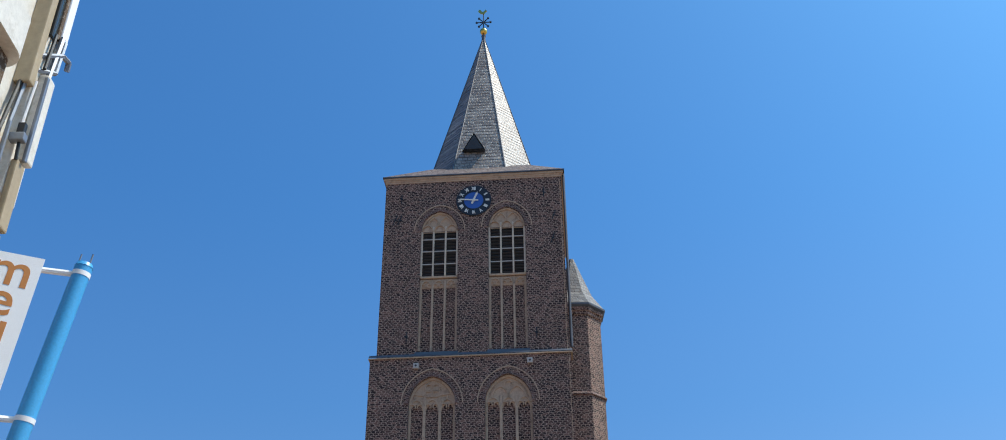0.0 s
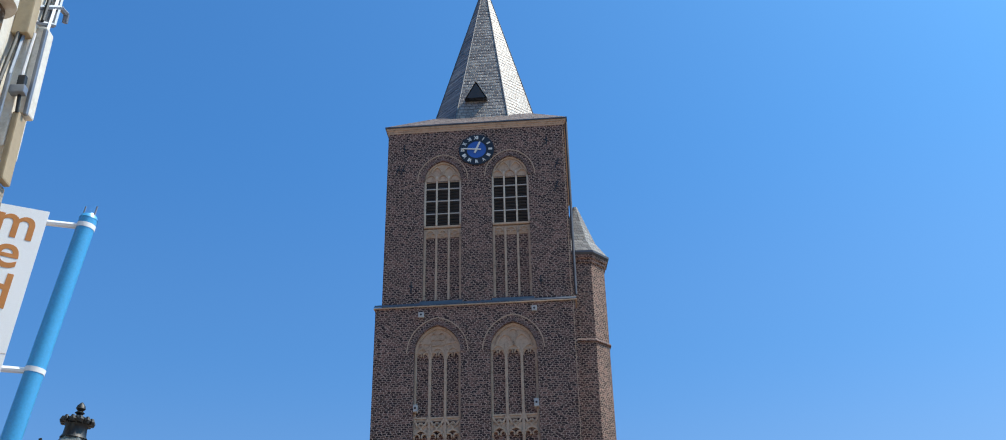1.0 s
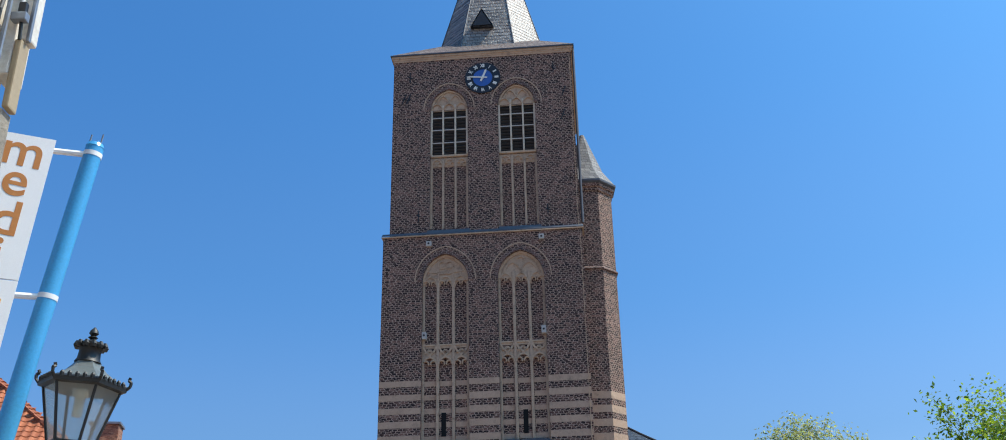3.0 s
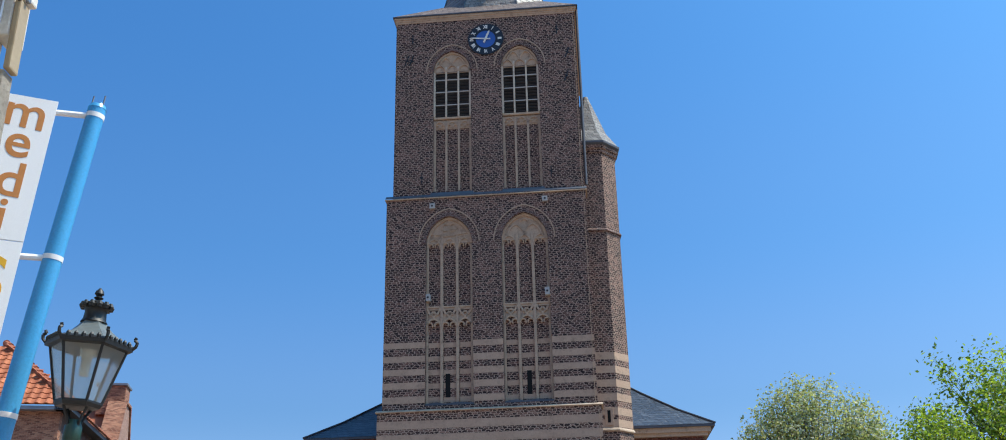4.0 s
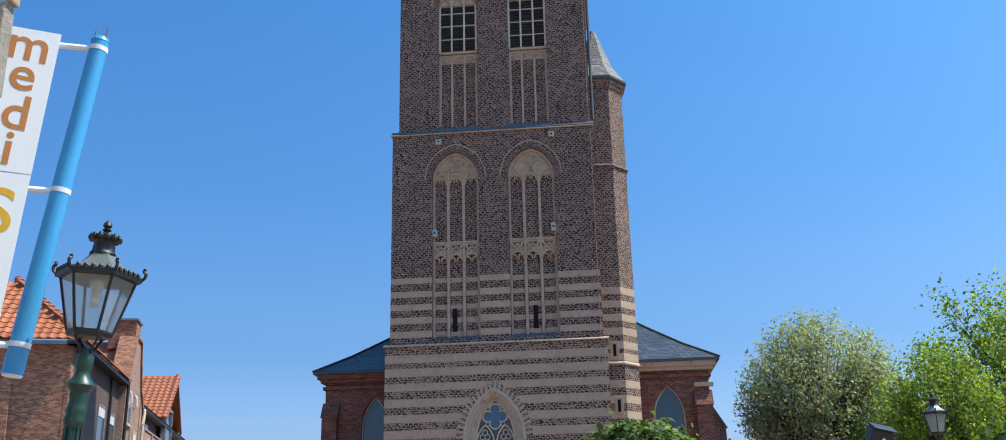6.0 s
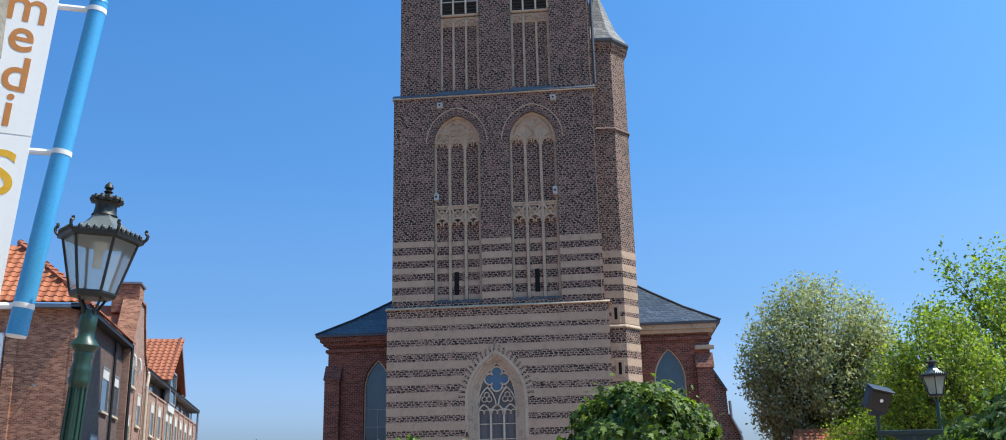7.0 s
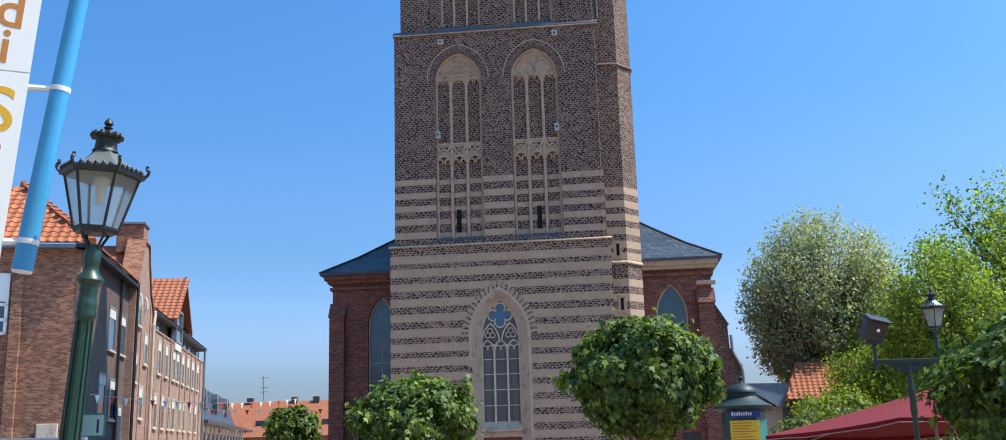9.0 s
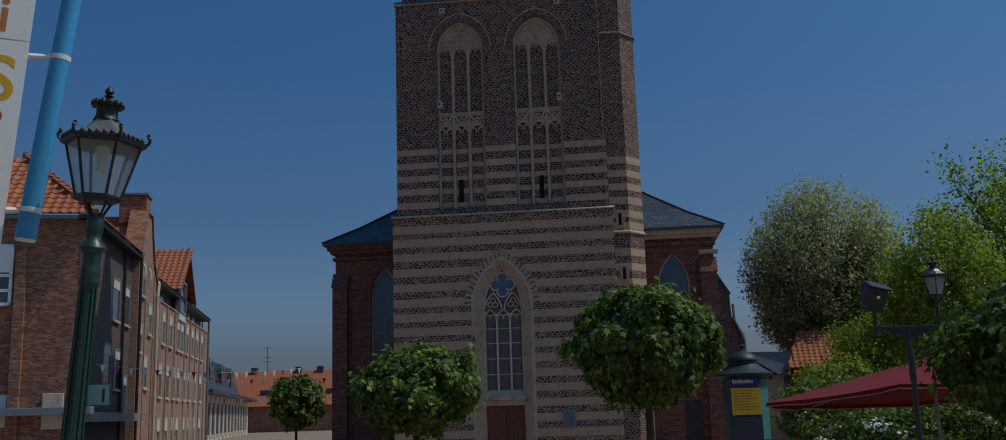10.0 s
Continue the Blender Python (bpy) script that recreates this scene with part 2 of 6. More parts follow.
M = {
    "tower_brick": old_brickwork("tower_brick", (0.036, 0.019, 0.014), (0.095, 0.048, 0.034), (0.27, 0.15, 0.105), (0.52, 0.38, 0.28), 0.215, 0.1, 0.6, 0.11, patch=0.3),
    "belfry_brick": old_brickwork("belfry_brick", (0.026, 0.0135, 0.0105), (0.067, 0.032, 0.024), (0.20, 0.105, 0.077), (0.44, 0.31, 0.235), 0.22, 0.105, 0.6, 0.105, patch=0.35),
    "aisle_brick": old_brickwork("aisle_brick", (0.09, 0.028, 0.020), (0.165, 0.050, 0.034), (0.26, 0.088, 0.058), (0.28, 0.15, 0.11), 0.24, 0.09, 0.3, 0.1),
    "annex_brick": old_brickwork("annex_brick", (0.05, 0.026, 0.023), (0.10, 0.05, 0.042), (0.18, 0.09, 0.07), (0.27, 0.2, 0.16)),
    "house_brick": old_brickwork("house_brick", (0.16, 0.06, 0.036), (0.30, 0.125, 0.075), (0.46, 0.23, 0.135), (0.34, 0.20, 0.13), 0.16, 0.058, 0.35, 0.1),
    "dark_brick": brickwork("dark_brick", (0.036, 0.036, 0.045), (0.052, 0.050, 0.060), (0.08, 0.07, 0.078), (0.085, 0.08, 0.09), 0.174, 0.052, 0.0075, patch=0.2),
    # brown brick with the tower's shadow deepened in its colour
    "shaded_brick": brickwork("shaded_brick", (0.095, 0.062, 0.057), (0.13, 0.085, 0.075), (0.17, 0.11, 0.095), (0.15, 0.115, 0.10), 0.174, 0.052, 0.0075, patch=0.25),
    "brown_brick": brickwork("brown_brick", (0.27, 0.145, 0.105), (0.37, 0.21, 0.155), (0.44, 0.26, 0.2), (0.36, 0.26, 0.21), 0.174, 0.052, 0.0075, patch=0.2),
    "sandstone": surface("sandstone", (0.54, 0.41, 0.295), (0.44, 0.325, 0.225), 0.9, big=0.8, fine=14, bumps=0.35, dirt=(0.21, 0.155, 0.12)),
    "band_stone": surface("band_stone", (0.51, 0.355, 0.245), (0.42, 0.28, 0.19), 0.9, big=0.9, fine=12, bumps=0.35, dirt=(0.28, 0.195, 0.135)),
    "pale_stone": surface("pale_stone", (0.66, 0.56, 0.43), (0.55, 0.45, 0.33), 0.9, big=1.0, fine=14, dirt=(0.36, 0.28, 0.20)),
    "slate_front": slatework("slate_front", (0.17, 0.15, 0.135), (0.30, 0.275, 0.24), 0.3, 0.24, 0.5),
    "box_grey": surface("box_grey", (0.50, 0.48, 0.44), (0.40, 0.38, 0.35), 0.8, big=3.0, bumps=0.1),
    "mullion_stone": surface("mullion_stone", (0.50, 0.36, 0.25), (0.41, 0.29, 0.195), 0.9, big=1.0, fine=14, dirt=(0.18, 0.122, 0.083)),
    "mast_iron": surface("mast_iron", (0.004, 0.018, 0.016), (0.007, 0.026, 0.022), 0.5, 0.0, big=3.0, fine=30, bumps=0.06),
    "frame_grey": surface("frame_grey", (0.24, 0.26, 0.30), (0.18, 0.20, 0.23), 0.5, big=3.0, bumps=0.03),
    "skirt_slate": slatework("skirt_slate", (0.12, 0.085, 0.07), (0.22, 0.16, 0.13), 0.3, 0.16, 0.7),
    "tracery_stone": surface("tracery_stone", (0.55, 0.40, 0.275), (0.45, 0.32, 0.215), 0.9, big=1.0, fine=14, dirt=(0.22, 0.15, 0.1)),
    "slate_roof": slatework("slate_roof", (0.035, 0.042, 0.055), (0.075, 0.085, 0.10), 0.3, 0.16, 0.4),
    "lead": surface("lead", (0.10, 0.11, 0.13), (0.065, 0.072, 0.085), 0.6, 0.2, big=1.5, fine=9),
    # near-black colour that stands for the shade inside slits and belfry openings
    "opening_shade": surface("opening_shade", (0.004, 0.004, 0.004), (0.006, 0.006, 0.006), 1.0, bumps=0.0),
    "slate_cap": slatework("slate_cap", (0.11, 0.10, 0.095), (0.20, 0.185, 0.165), 0.3, 0.2, 0.6),
    "louvre": surface("louvre", (0.022, 0.022, 0.024), (0.045, 0.045, 0.048), 0.7, big=2.0),
    "tile": varied_piece("tile", (0.36, 0.10, 0.036), (0.52, 0.17, 0.065), 0.7, 14),
    "tile_far": surface("tile_far", (0.40, 0.125, 0.052), (0.30, 0.09, 0.04), 0.75, big=1.2, fine=5, bumps=0.5),
    "white_paint": surface("white_paint", (0.74, 0.71, 0.64), (0.62, 0.58, 0.50), 0.6, big=1.3, fine=26, bumps=0.12, dirt=(0.46, 0.41, 0.33)),
    "render_rough": surface("render_rough", (0.40, 0.36, 0.29), (0.26, 0.225, 0.18), 0.95, big=5.0, fine=30, bumps=0.9, dirt=(0.16, 0.13, 0.10)),
    "tan_paint": surface("tan_paint", (0.42, 0.33, 0.20), (0.34, 0.26, 0.16), 0.55, big=2.0, fine=22, bumps=0.1),
    "rusty": surface("rusty", (0.14, 0.075, 0.03), (0.06, 0.04, 0.025), 0.9, big=7.0, fine=40, bumps=0.7, dirt=(0.5, 0.46, 0.38)),
    "zinc": surface("zinc", (0.30, 0.32, 0.35), (0.20, 0.215, 0.24), 0.45, 0.6, big=3.0, fine=24, bumps=0.08),
    "grey_tile": surface("grey_tile", (0.16, 0.165, 0.18), (0.11, 0.115, 0.13), 0.4, big=3.0),
    "blue_tube": surface("blue_tube", (0.05, 0.34, 0.66), (0.06, 0.37, 0.69), 0.38, 0.0, big=2.0, fine=60, bumps=0.12, coat=0.3),
    "white_plate": surface("white_plate", (0.88, 0.88, 0.87), (0.84, 0.84, 0.83), 0.45, big=1.0, fine=260, bumps=0.01),
    "letter_orange": surface("letter_orange", (0.55, 0.22, 0.055), (0.50, 0.19, 0.045), 0.5, bumps=0.02),
    "letter_yellow": surface("letter_yellow", (0.75, 0.42, 0.02), (0.70, 0.38, 0.02), 0.5, bumps=0.02),
    "letter_red": surface("letter_red", (0.50, 0.10, 0.03), (0.45, 0.09, 0.03), 0.5, bumps=0.02),
    "green_iron": surface("green_iron", (0.006, 0.036, 0.024), (0.010, 0.05, 0.033), 0.42, 0.0, big=3.0, fine=30, bumps=0.06, coat=0.15),
    "black_iron": surface("black_iron", (0.006, 0.008, 0.009), (0.012, 0.015, 0.016), 0.5, 0.0, big=4.0, fine=30, bumps=0.1),
    "lamp_roof": surface("lamp_roof", (0.17, 0.19, 0.18), (0.12, 0.135, 0.13), 0.45, 0.3, big=6.0, fine=30, bumps=0.05),
    "lamp_inner": surface("lamp_inner", (0.72, 0.70, 0.62), (0.66, 0.63, 0.54), 0.5, bumps=0.02),
    "bulb": surface("bulb", (0.80, 0.77, 0.66), (0.78, 0.74, 0.62), 0.3, bumps=0.0),
    "glass": clear_glass("glass"),
    "window": pane_glass("window", (0.05, 0.075, 0.095)),
    "church_glass": pane_glass("church_glass", (0.035, 0.06, 0.075), 0.12),
    "lead_glass": pane_glass("lead_glass", (0.10, 0.08, 0.075), 0.45, 0.6),
    "quatrefoil_glass": pane_glass("quatrefoil_glass", (0.06, 0.13, 0.22), 0.25, 0.5),
    "blind_white": surface("blind_white", (0.66, 0.65, 0.62), (0.58, 0.57, 0.54), 0.7, bumps=0.02),
    "gold": surface("gold", (0.80, 0.52, 0.12), (0.70, 0.44, 0.10), 0.28, 1.0, big=5.0, bumps=0.03),
    "clock_black": surface("clock_black", (0.012, 0.012, 0.014), (0.02, 0.02, 0.022), 0.4, bumps=0.03),
    "clock_blue": surface("clock_blue", (0.03, 0.10, 0.36), (0.04, 0.125, 0.42), 0.4, bumps=0.03),
    "clock_white": surface("clock_white", (0.78, 0.76, 0.68), (0.72, 0.70, 0.6), 0.5, bumps=0.02),
    "wood_door": surface("wood_door", (0.20, 0.055, 0.025), (0.14, 0.04, 0.02), 0.6, big=2.0, fine=12),
    "dark_door": surface("dark_door", (0.03, 0.024, 0.022), (0.045, 0.034, 0.03), 0.6, big=2.0),
    "red_cloth": surface("red_cloth", (0.20, 0.004, 0.010), (0.15, 0.003, 0.008), 1.0, big=1.1, fine=60, bumps=0.1),
    "hem": surface("hem", (0.50, 0.30, 0.28), (0.42, 0.24, 0.22), 0.85, bumps=0.05),
    "flood_black": surface("flood_black", (0.012, 0.013, 0.016), (0.02, 0.021, 0.025), 0.45, bumps=0.05),
    "kiosk_green": surface("kiosk_green", (0.012, 0.06, 0.055), (0.02, 0.08, 0.072), 0.45, big=2.0, fine=20, bumps=0.06),
    "kiosk_roof": surface("kiosk_roof", (0.02, 0.042, 0.042), (0.014, 0.03, 0.03), 0.5, 0.1, big=2.5, fine=16, bumps=0.06),
    "poster_yellow": surface("poster_yellow", (0.72, 0.48, 0.02), (0.68, 0.44, 0.02), 0.6, bumps=0.0),
    "poster_blue": surface("poster_blue", (0.02, 0.035, 0.22), (0.02, 0.03, 0.18), 0.5, bumps=0.0),
    "poster_dark": surface("poster_dark", (0.03, 0.03, 0.06), (0.05, 0.04, 0.07), 0.5, bumps=0.0),
    "poster_teal": surface("poster_teal", (0.03, 0.17, 0.135), (0.035, 0.2, 0.16), 0.5, bumps=0.0),
    "plaster": surface("plaster", (0.70, 0.64, 0.54), (0.60, 0.54, 0.45), 0.9, big=0.6, fine=14, bumps=0.15),
    "sign_pale": surface("sign_pale", (0.40, 0.52, 0.44), (0.36, 0.48, 0.40), 0.5, bumps=0.0),
    "petal": surface("petal", (0.75, 0.74, 0.70), (0.66, 0.66, 0.62), 0.7, bumps=0.0),
    "bark": surface("bark", (0.10, 0.075, 0.055), (0.06, 0.045, 0.034), 0.95, big=3.0, fine=20, bumps=0.9),
    "leaf_ball": leaf_material("leaf_ball", (0.016, 0.045, 0.009), (0.23, 0.33, 0.045), 0.38, 0.6),
    "leaf_near": leaf_material("leaf_near", (0.016, 0.045, 0.009), (0.20, 0.30, 0.04), 0.38, 0.6),
    "leaf_silver": leaf_material("leaf_silver", (0.21, 0.24, 0.125), (0.56, 0.56, 0.36), 0.42),
    "leaf_lime": leaf_material("leaf_lime", (0.07, 0.135, 0.02), (0.38, 0.46, 0.07), 0.6),
    "leaf_fresh": leaf_material("leaf_fresh", (0.07, 0.14, 0.022), (0.39, 0.48, 0.085), 0.6),
    "leaf_hedge": leaf_material("leaf_hedge", (0.08, 0.14, 0.03), (0.36, 0.37, 0.15), 0.45),
    "paving": brickwork("paving", (0.34, 0.20, 0.13), (0.44, 0.27, 0.18), (0.50, 0.32, 0.22), (0.3, 0.21, 0.15), 0.2, 0.1, 0.006),
    "cable": surface("cable", (0.5, 0.5, 0.48), (0.42, 0.42, 0.40), 0.6, bumps=0.0),
    "pennant_white": surface("pennant_white", (0.75, 0.75, 0.75), (0.68, 0.68, 0.68), 0.8, bumps=0.0),
    "pennant_red": surface("pennant_red", (0.55, 0.03, 0.03), (0.5, 0.03, 0.03), 0.8, bumps=0.0),
}


# ---- building helpers ----
def linked(name, bm, material, parent=None, label="", smooth=False):
    bmesh.ops.recalc_face_normals(bm, faces=bm.faces)
    me = bpy.data.meshes.new(name)
    bm.to_mesh(me)
    bm.free()
    if smooth:
        for p in me.polygons:
            p.use_smooth = True
        me.set_sharp_from_angle(angle=radians(40))
    me.materials.append(M[material])
    ob = new(name, me)
    if parent is not None:
        ob.parent = parent
    if label:
        ob["label"] = label
    return ob


def part(name, bm, material, parent, label="", smooth=False):
    return linked(name, bm, material, parent, label, smooth)


def thing(name, m, label, category, group="", kind=""):
    e = new(name)
    e.empty_display_size = 0.2
    e.matrix_basis = m
    return tagged(e, label, category, group, kind)


def box(bm, x0, x1, y0, y1, z0, z1, m=None):
    vs = [bm.verts.new((x, y, z)) for z in (z0, z1) for y in (y0, y1) for x in (x0, x1)]
    if m is not None:
        for v in vs:
            v.co = m @ v.co
    for f in ((0, 1, 3, 2), (4, 6, 7, 5), (0, 4, 5, 1), (2, 3, 7, 6), (0, 2, 6, 4), (1, 5, 7, 3)):
        bm.faces.new([vs[i] for i in f])
    return bm


def bevelled(x0, x1, y0, y1, z0, z1, r=0.01, m=None):
    bm = box(bmesh.new(), x0, x1, y0, y1, z0, z1, m)
    bmesh.ops.bevel(bm, geom=list(bm.edges), offset=r, segments=2, affect="EDGES", profile=0.6)
    return bm


def prism(bm, pts, y0, y1, m=None):
    """Extrudes an outline in x and z along y."""
    a = [bm.verts.new((x, y0, z)) for x, z in pts]
    b = [bm.verts.new((x, y1, z)) for x, z in pts]
    if m is not None:
        for v in a + b:
            v.co = m @ v.co
    bm.faces.new(a)
    bm.faces.new(b[::-1])
    for i in range(len(a)):
        j = (i + 1) % len(a)
        bm.faces.new((a[j], a[i], b[i], b[j]))
    return bm


def sheet(bm, pts):
    bm.faces.new([bm.verts.new(p) for p in pts])
    return bm


def hull(bm, quads):
    for q in quads:
        sheet(bm, q)
    bmesh.ops.remove_doubles(bm, verts=bm.verts, dist=1e-4)
    return bm


def lathe(bm, prof, seg=20, cx=0.0, cy=0.0, turn=0.0):
    rings = []
    for r, z in prof:
        rings.append([bm.verts.new((cx + r * math.cos(turn + 2 * math.pi * i / seg), cy + r * math.sin(turn + 2 * math.pi * i / seg), z)) for i in range(seg)])
    for a, b in zip(rings, rings[1:]):
        for i in range(seg):
            j = (i + 1) % seg
            bm.faces.new((a[i], a[j], b[j], b[i]))
    bm.faces.new(rings[0][::-1])
    bm.faces.new(rings[-1])
    return bm


def tube(bm, p, q, r0, r1=None, seg=8):
    p, q = Vector(p), Vector(q)
    r1 = r0 if r1 is None else r1
    rot = (q - p).to_track_quat("Z", "Y").to_matrix()
    rings = []
    for c, r in ((p, r0), (q, r1)):
        rings.append([bm.verts.new(c + rot @ Vector((r * math.cos(2 * math.pi * i / seg), r * math.sin(2 * math.pi * i / seg), 0))) for i in range(seg)])
    for i in range(seg):
        j = (i + 1) % seg
        bm.faces.new((rings[0][i], rings[0][j], rings[1][j], rings[1][i]))
    bm.faces.new(rings[0][::-1]), bm.faces.new(rings[1])
    return bm


def path_tube(bm, pts, r, seg=6):
    for a, b in zip(pts, pts[1:]):
        tube(bm, a, b, r, r, seg)
    return bm


def arch(cx, half, spring, rise, n=10):
    """A pointed arch from the left springing over the apex to the right one."""
    rad = (half * half + rise * rise) / (2 * half)
    top = math.asin(min(1, rise / rad)) if rad >= half else math.pi / 2
    if rad < half:
        rad, top = half, math.pi / 2
    left = [(cx - half + rad - rad * math.cos(top * i / n), spring + rad * math.sin(top * i / n)) for i in range(n + 1)]
    right = [(2 * cx - x, z) for x, z in reversed(left[:-1])]
    return left + right


def arch_ring(bm, cx, half, spring, rise, width, y0, y1, n=10):
    inner, outer = arch(cx, half, spring, rise, n), arch(cx, half + width, spring, rise + width * 1.1, n)
    for a, b, c, d in zip(inner, inner[1:], outer[1:], outer):
        prism(bm, [a, b, c, d], y0, y1)
    return bm


def bar(bm, a, b, w, y0, y1):
    """A straight bar in the wall's plane from a to b."""
    dx, dz = b[0] - a[0], b[1] - a[1]
    k = w / 2 / max(1e-6, math.hypot(dx, dz))
    nx, nz = -dz * k, dx * k
    return prism(bm, [(a[0] + nx, a[1] + nz), (b[0] + nx, b[1] + nz), (b[0] - nx, b[1] - nz), (a[0] - nx, a[1] - nz)], y0, y1)


def bars(bm, pts, w, y0, y1):
    for a, b in zip(pts, pts[1:]):
        bar(bm, a, b, w, y0, y1)
    return bm


def circle_pts(cx, cz, r, a0=0.0, a1=360.0, n=14):
    return [(cx + r * math.cos(radians(a0 + (a1 - a0) * i / n)), cz + r * math.sin(radians(a0 + (a1 - a0) * i / n))) for i in range(n + 1)]


# ---- ground ----
gm = bmesh.new()
sheet(gm, [(-900, -900, 0), (900, -900, 0), (900, 900, 0), (-900, 900, 0)])
tagged(linked("ground", gm, "paving"), "reddish brown clinker paving of the square", "paving", kind="structure")

# plain unseen block behind the camera, added for window reflections and bounced light
bm = box(bmesh.new(), -34, 34, -20, -14, 0, 10.5)
tagged(linked("backdrop", bm, "plaster"), "plain cream block, unseen, added for reflections and bounced light", "house front", kind="structure")

# ---- church tower ----
TOWER = Matrix.Translation((0, 45, 0)) @ Matrix.Rotation(radians(-5.7), 4, "Z")
tower = thing("church_tower", TOWER, "tall brick church tower with sandstone bands and a slate spire", "church tower")

DEPTH = 9.9
# outer edges of the three stages: left, right, front, foot, top
S1 = (-5.28, 4.95, 0.0, 0.0, 11.0)
S2 = (-5.08, 4.79, 0.12, 11.0, 21.65)
S3 = (-4.79, 4.73, 0.24, 21.65, 31.9)
RECESS = 0.24


def wall_front(bm, x0, x1, z0, z1, y0, y1, niches):
    """A wall sheet with arched niches cut through it; niches: centre, half, foot, springing, rise."""
    x = x0
    for cx, half, foot, spring, rise in niches:
        prism(bm, [(x, z0), (cx - half, z0), (cx - half, z1), (x, z1)], y0, y1)
        if foot > z0 + 0.01:
            prism(bm, [(cx - half, z0), (cx + half, z0), (cx + half, foot), (cx - half, foot)], y0, y1)
        prism(bm, arch(cx, half, spring, rise, 12) + [(cx + half, z1), (cx - half, z1)], y0, y1)
        x = cx + half
    prism(bm, [(x, z0), (x1, z0), (x1, z1), (x, z1)], y0, y1)
    return bm


PORTAL = (-0.26, 1.42, 0.0, 6.75, 2.2)
NICHES2 = [(-1.97, 1.13, 11.28, 19.2, 1.4), (1.71, 1.13, 11.28, 19.2, 1.4)]
NICHES3 = [(-1.81, 0.98, 22.0, 28.85, 1.18), (1.74, 0.97, 22.0, 28.95, 1.18)]
for i, (stage, niches, rec) in enumerate(((S1, [PORTAL], 0.5), (S2, NICHES2, RECESS), (S3, NICHES3, RECESS))):
    x0, x1, y, z0, z1 = stage
    bm = wall_front(bmesh.new(), x0, x1, z0, z1, y, y + rec, niches)
    box(bm, x0, x1, y + rec, DEPTH - y, z0, z1)
    bmesh.ops.remove_doubles(bm, verts=bm.verts, dist=1e-4)
    part("stage_wall", bm, "belfry_brick" if i else "tower_brick", tower, "dark brown brick wall of a tower stage")

# string courses with their weathered slopes
for x0, x1, y, z, up, matt in ((S1[0], S1[1], S1[2], 10.99, 0.045, "sandstone"), (S2[0], S2[1], S2[2], 21.57, 0.05, "sandstone")):
    bm = bmesh.new()
    prof = [(-0.08, z), (-0.09, z + 0.02), (-0.08, z + up), (0.16, z + up + 0.1), (0.16, z)]
    a = [bm.verts.new((x0 - 0.08, y + p, q)) for p, q in prof]
    b = [bm.verts.new((x1 + 0.08, y + p, q)) for p, q in prof]
    bm.faces.new(a), bm.faces.new(b[::-1])
    for k in range(5):
        bm.faces.new((a[k], b[k], b[(k + 1) % 5], a[(k + 1) % 5]))
    part("string_course", bm, matt, tower)
    part("string_course", box(bmesh.new(), x0 - 0.08, x0, y + 0.16, DEPTH, z, z + up), matt, tower)
    part("string_course", box(bmesh.new(), x1, x1 + 0.08, y + 0.16, DEPTH, z, z + up), matt, tower)
# lead flashing on the upper string course, dipping under the blind windows
bm = bmesh.new()
for x0, x1, zt in ((S2[0] - 0.06, -2.9, 21.84), (-2.9, -0.75, 21.94), (-0.75, 0.7, 21.84), (0.7, 2.8, 21.94), (2.8, S2[1] + 0.06, 21.84)):
    hull(bm, [[(x0, 0.04, 21.665), (x1, 0.04, 21.665), (x1, 0.232, zt), (x0, 0.232, zt)], [(x0, 0.04, 21.64), (x0, 0.04, 21.665), (x1, 0.04, 21.665), (x1, 0.04, 21.64)]])
part("lead_flashing", bm, "lead", tower, "bluish lead flashing")

# stone bands
UPPER_BANDS = [14.15, 13.5, 12.86, 12.23, 11.58]
LOWER_BANDS = [10.41, 9.78, 9.10, 8.40, 7.70, 7.00, 6.32, 5.66, 5.00, 4.34, 3.68, 3.02, 2.36, 1.70, 1.04, 0.38]


def band(name, x0, x1, z, h, y, parent):
    bm = box(bmesh.new(), x0, x1, y - 0.006, y + 0.05, z - h / 2, z + h / 2)
    return part(name, bm, "band_stone", parent)


rb = random.Random(4)
for z in UPPER_BANDS:
    edges = [S2[0], -3.10, -0.84, 0.58, 2.84, S2[1]]
    for a, b in ((0, 1), (2, 3), (4, 5)):
        band("stone_band", edges[a] - 0.003 * (a == 0), edges[b] + 0.003 * (b == 5), z + rb.uniform(-0.01, 0.01), 0.3 + rb.uniform(-0.02, 0.02), S2[2], tower)
    for cx in (-1.97, 1.71):
        for k in (-1, 0, 1):
            band("stone_band", cx + k * 0.75 - 0.29, cx + k * 0.75 + 0.29, z + rb.uniform(-0.01, 0.01), 0.24, S2[2] + RECESS, tower)
for z in LOWER_BANDS:
    if z < 6.75:
        half = 1.42
    elif z < 8.9:
        half = 1.42 * math.sqrt(max(0.05, 1 - ((z - 6.75) / 2.25) ** 2)) + 0.1
    else:
        half = 0
    runs = ((S1[0], PORTAL[0] - half), (PORTAL[0] + half, S1[1])) if half else ((S1[0], S1[1]),)
    for k, (a, b) in enumerate(runs):
        band("stone_band", a - 0.003, b + 0.003, z + rb.uniform(-0.008, 0.008), 0.36 + rb.uniform(-0.02, 0.02), S1[2], tower)

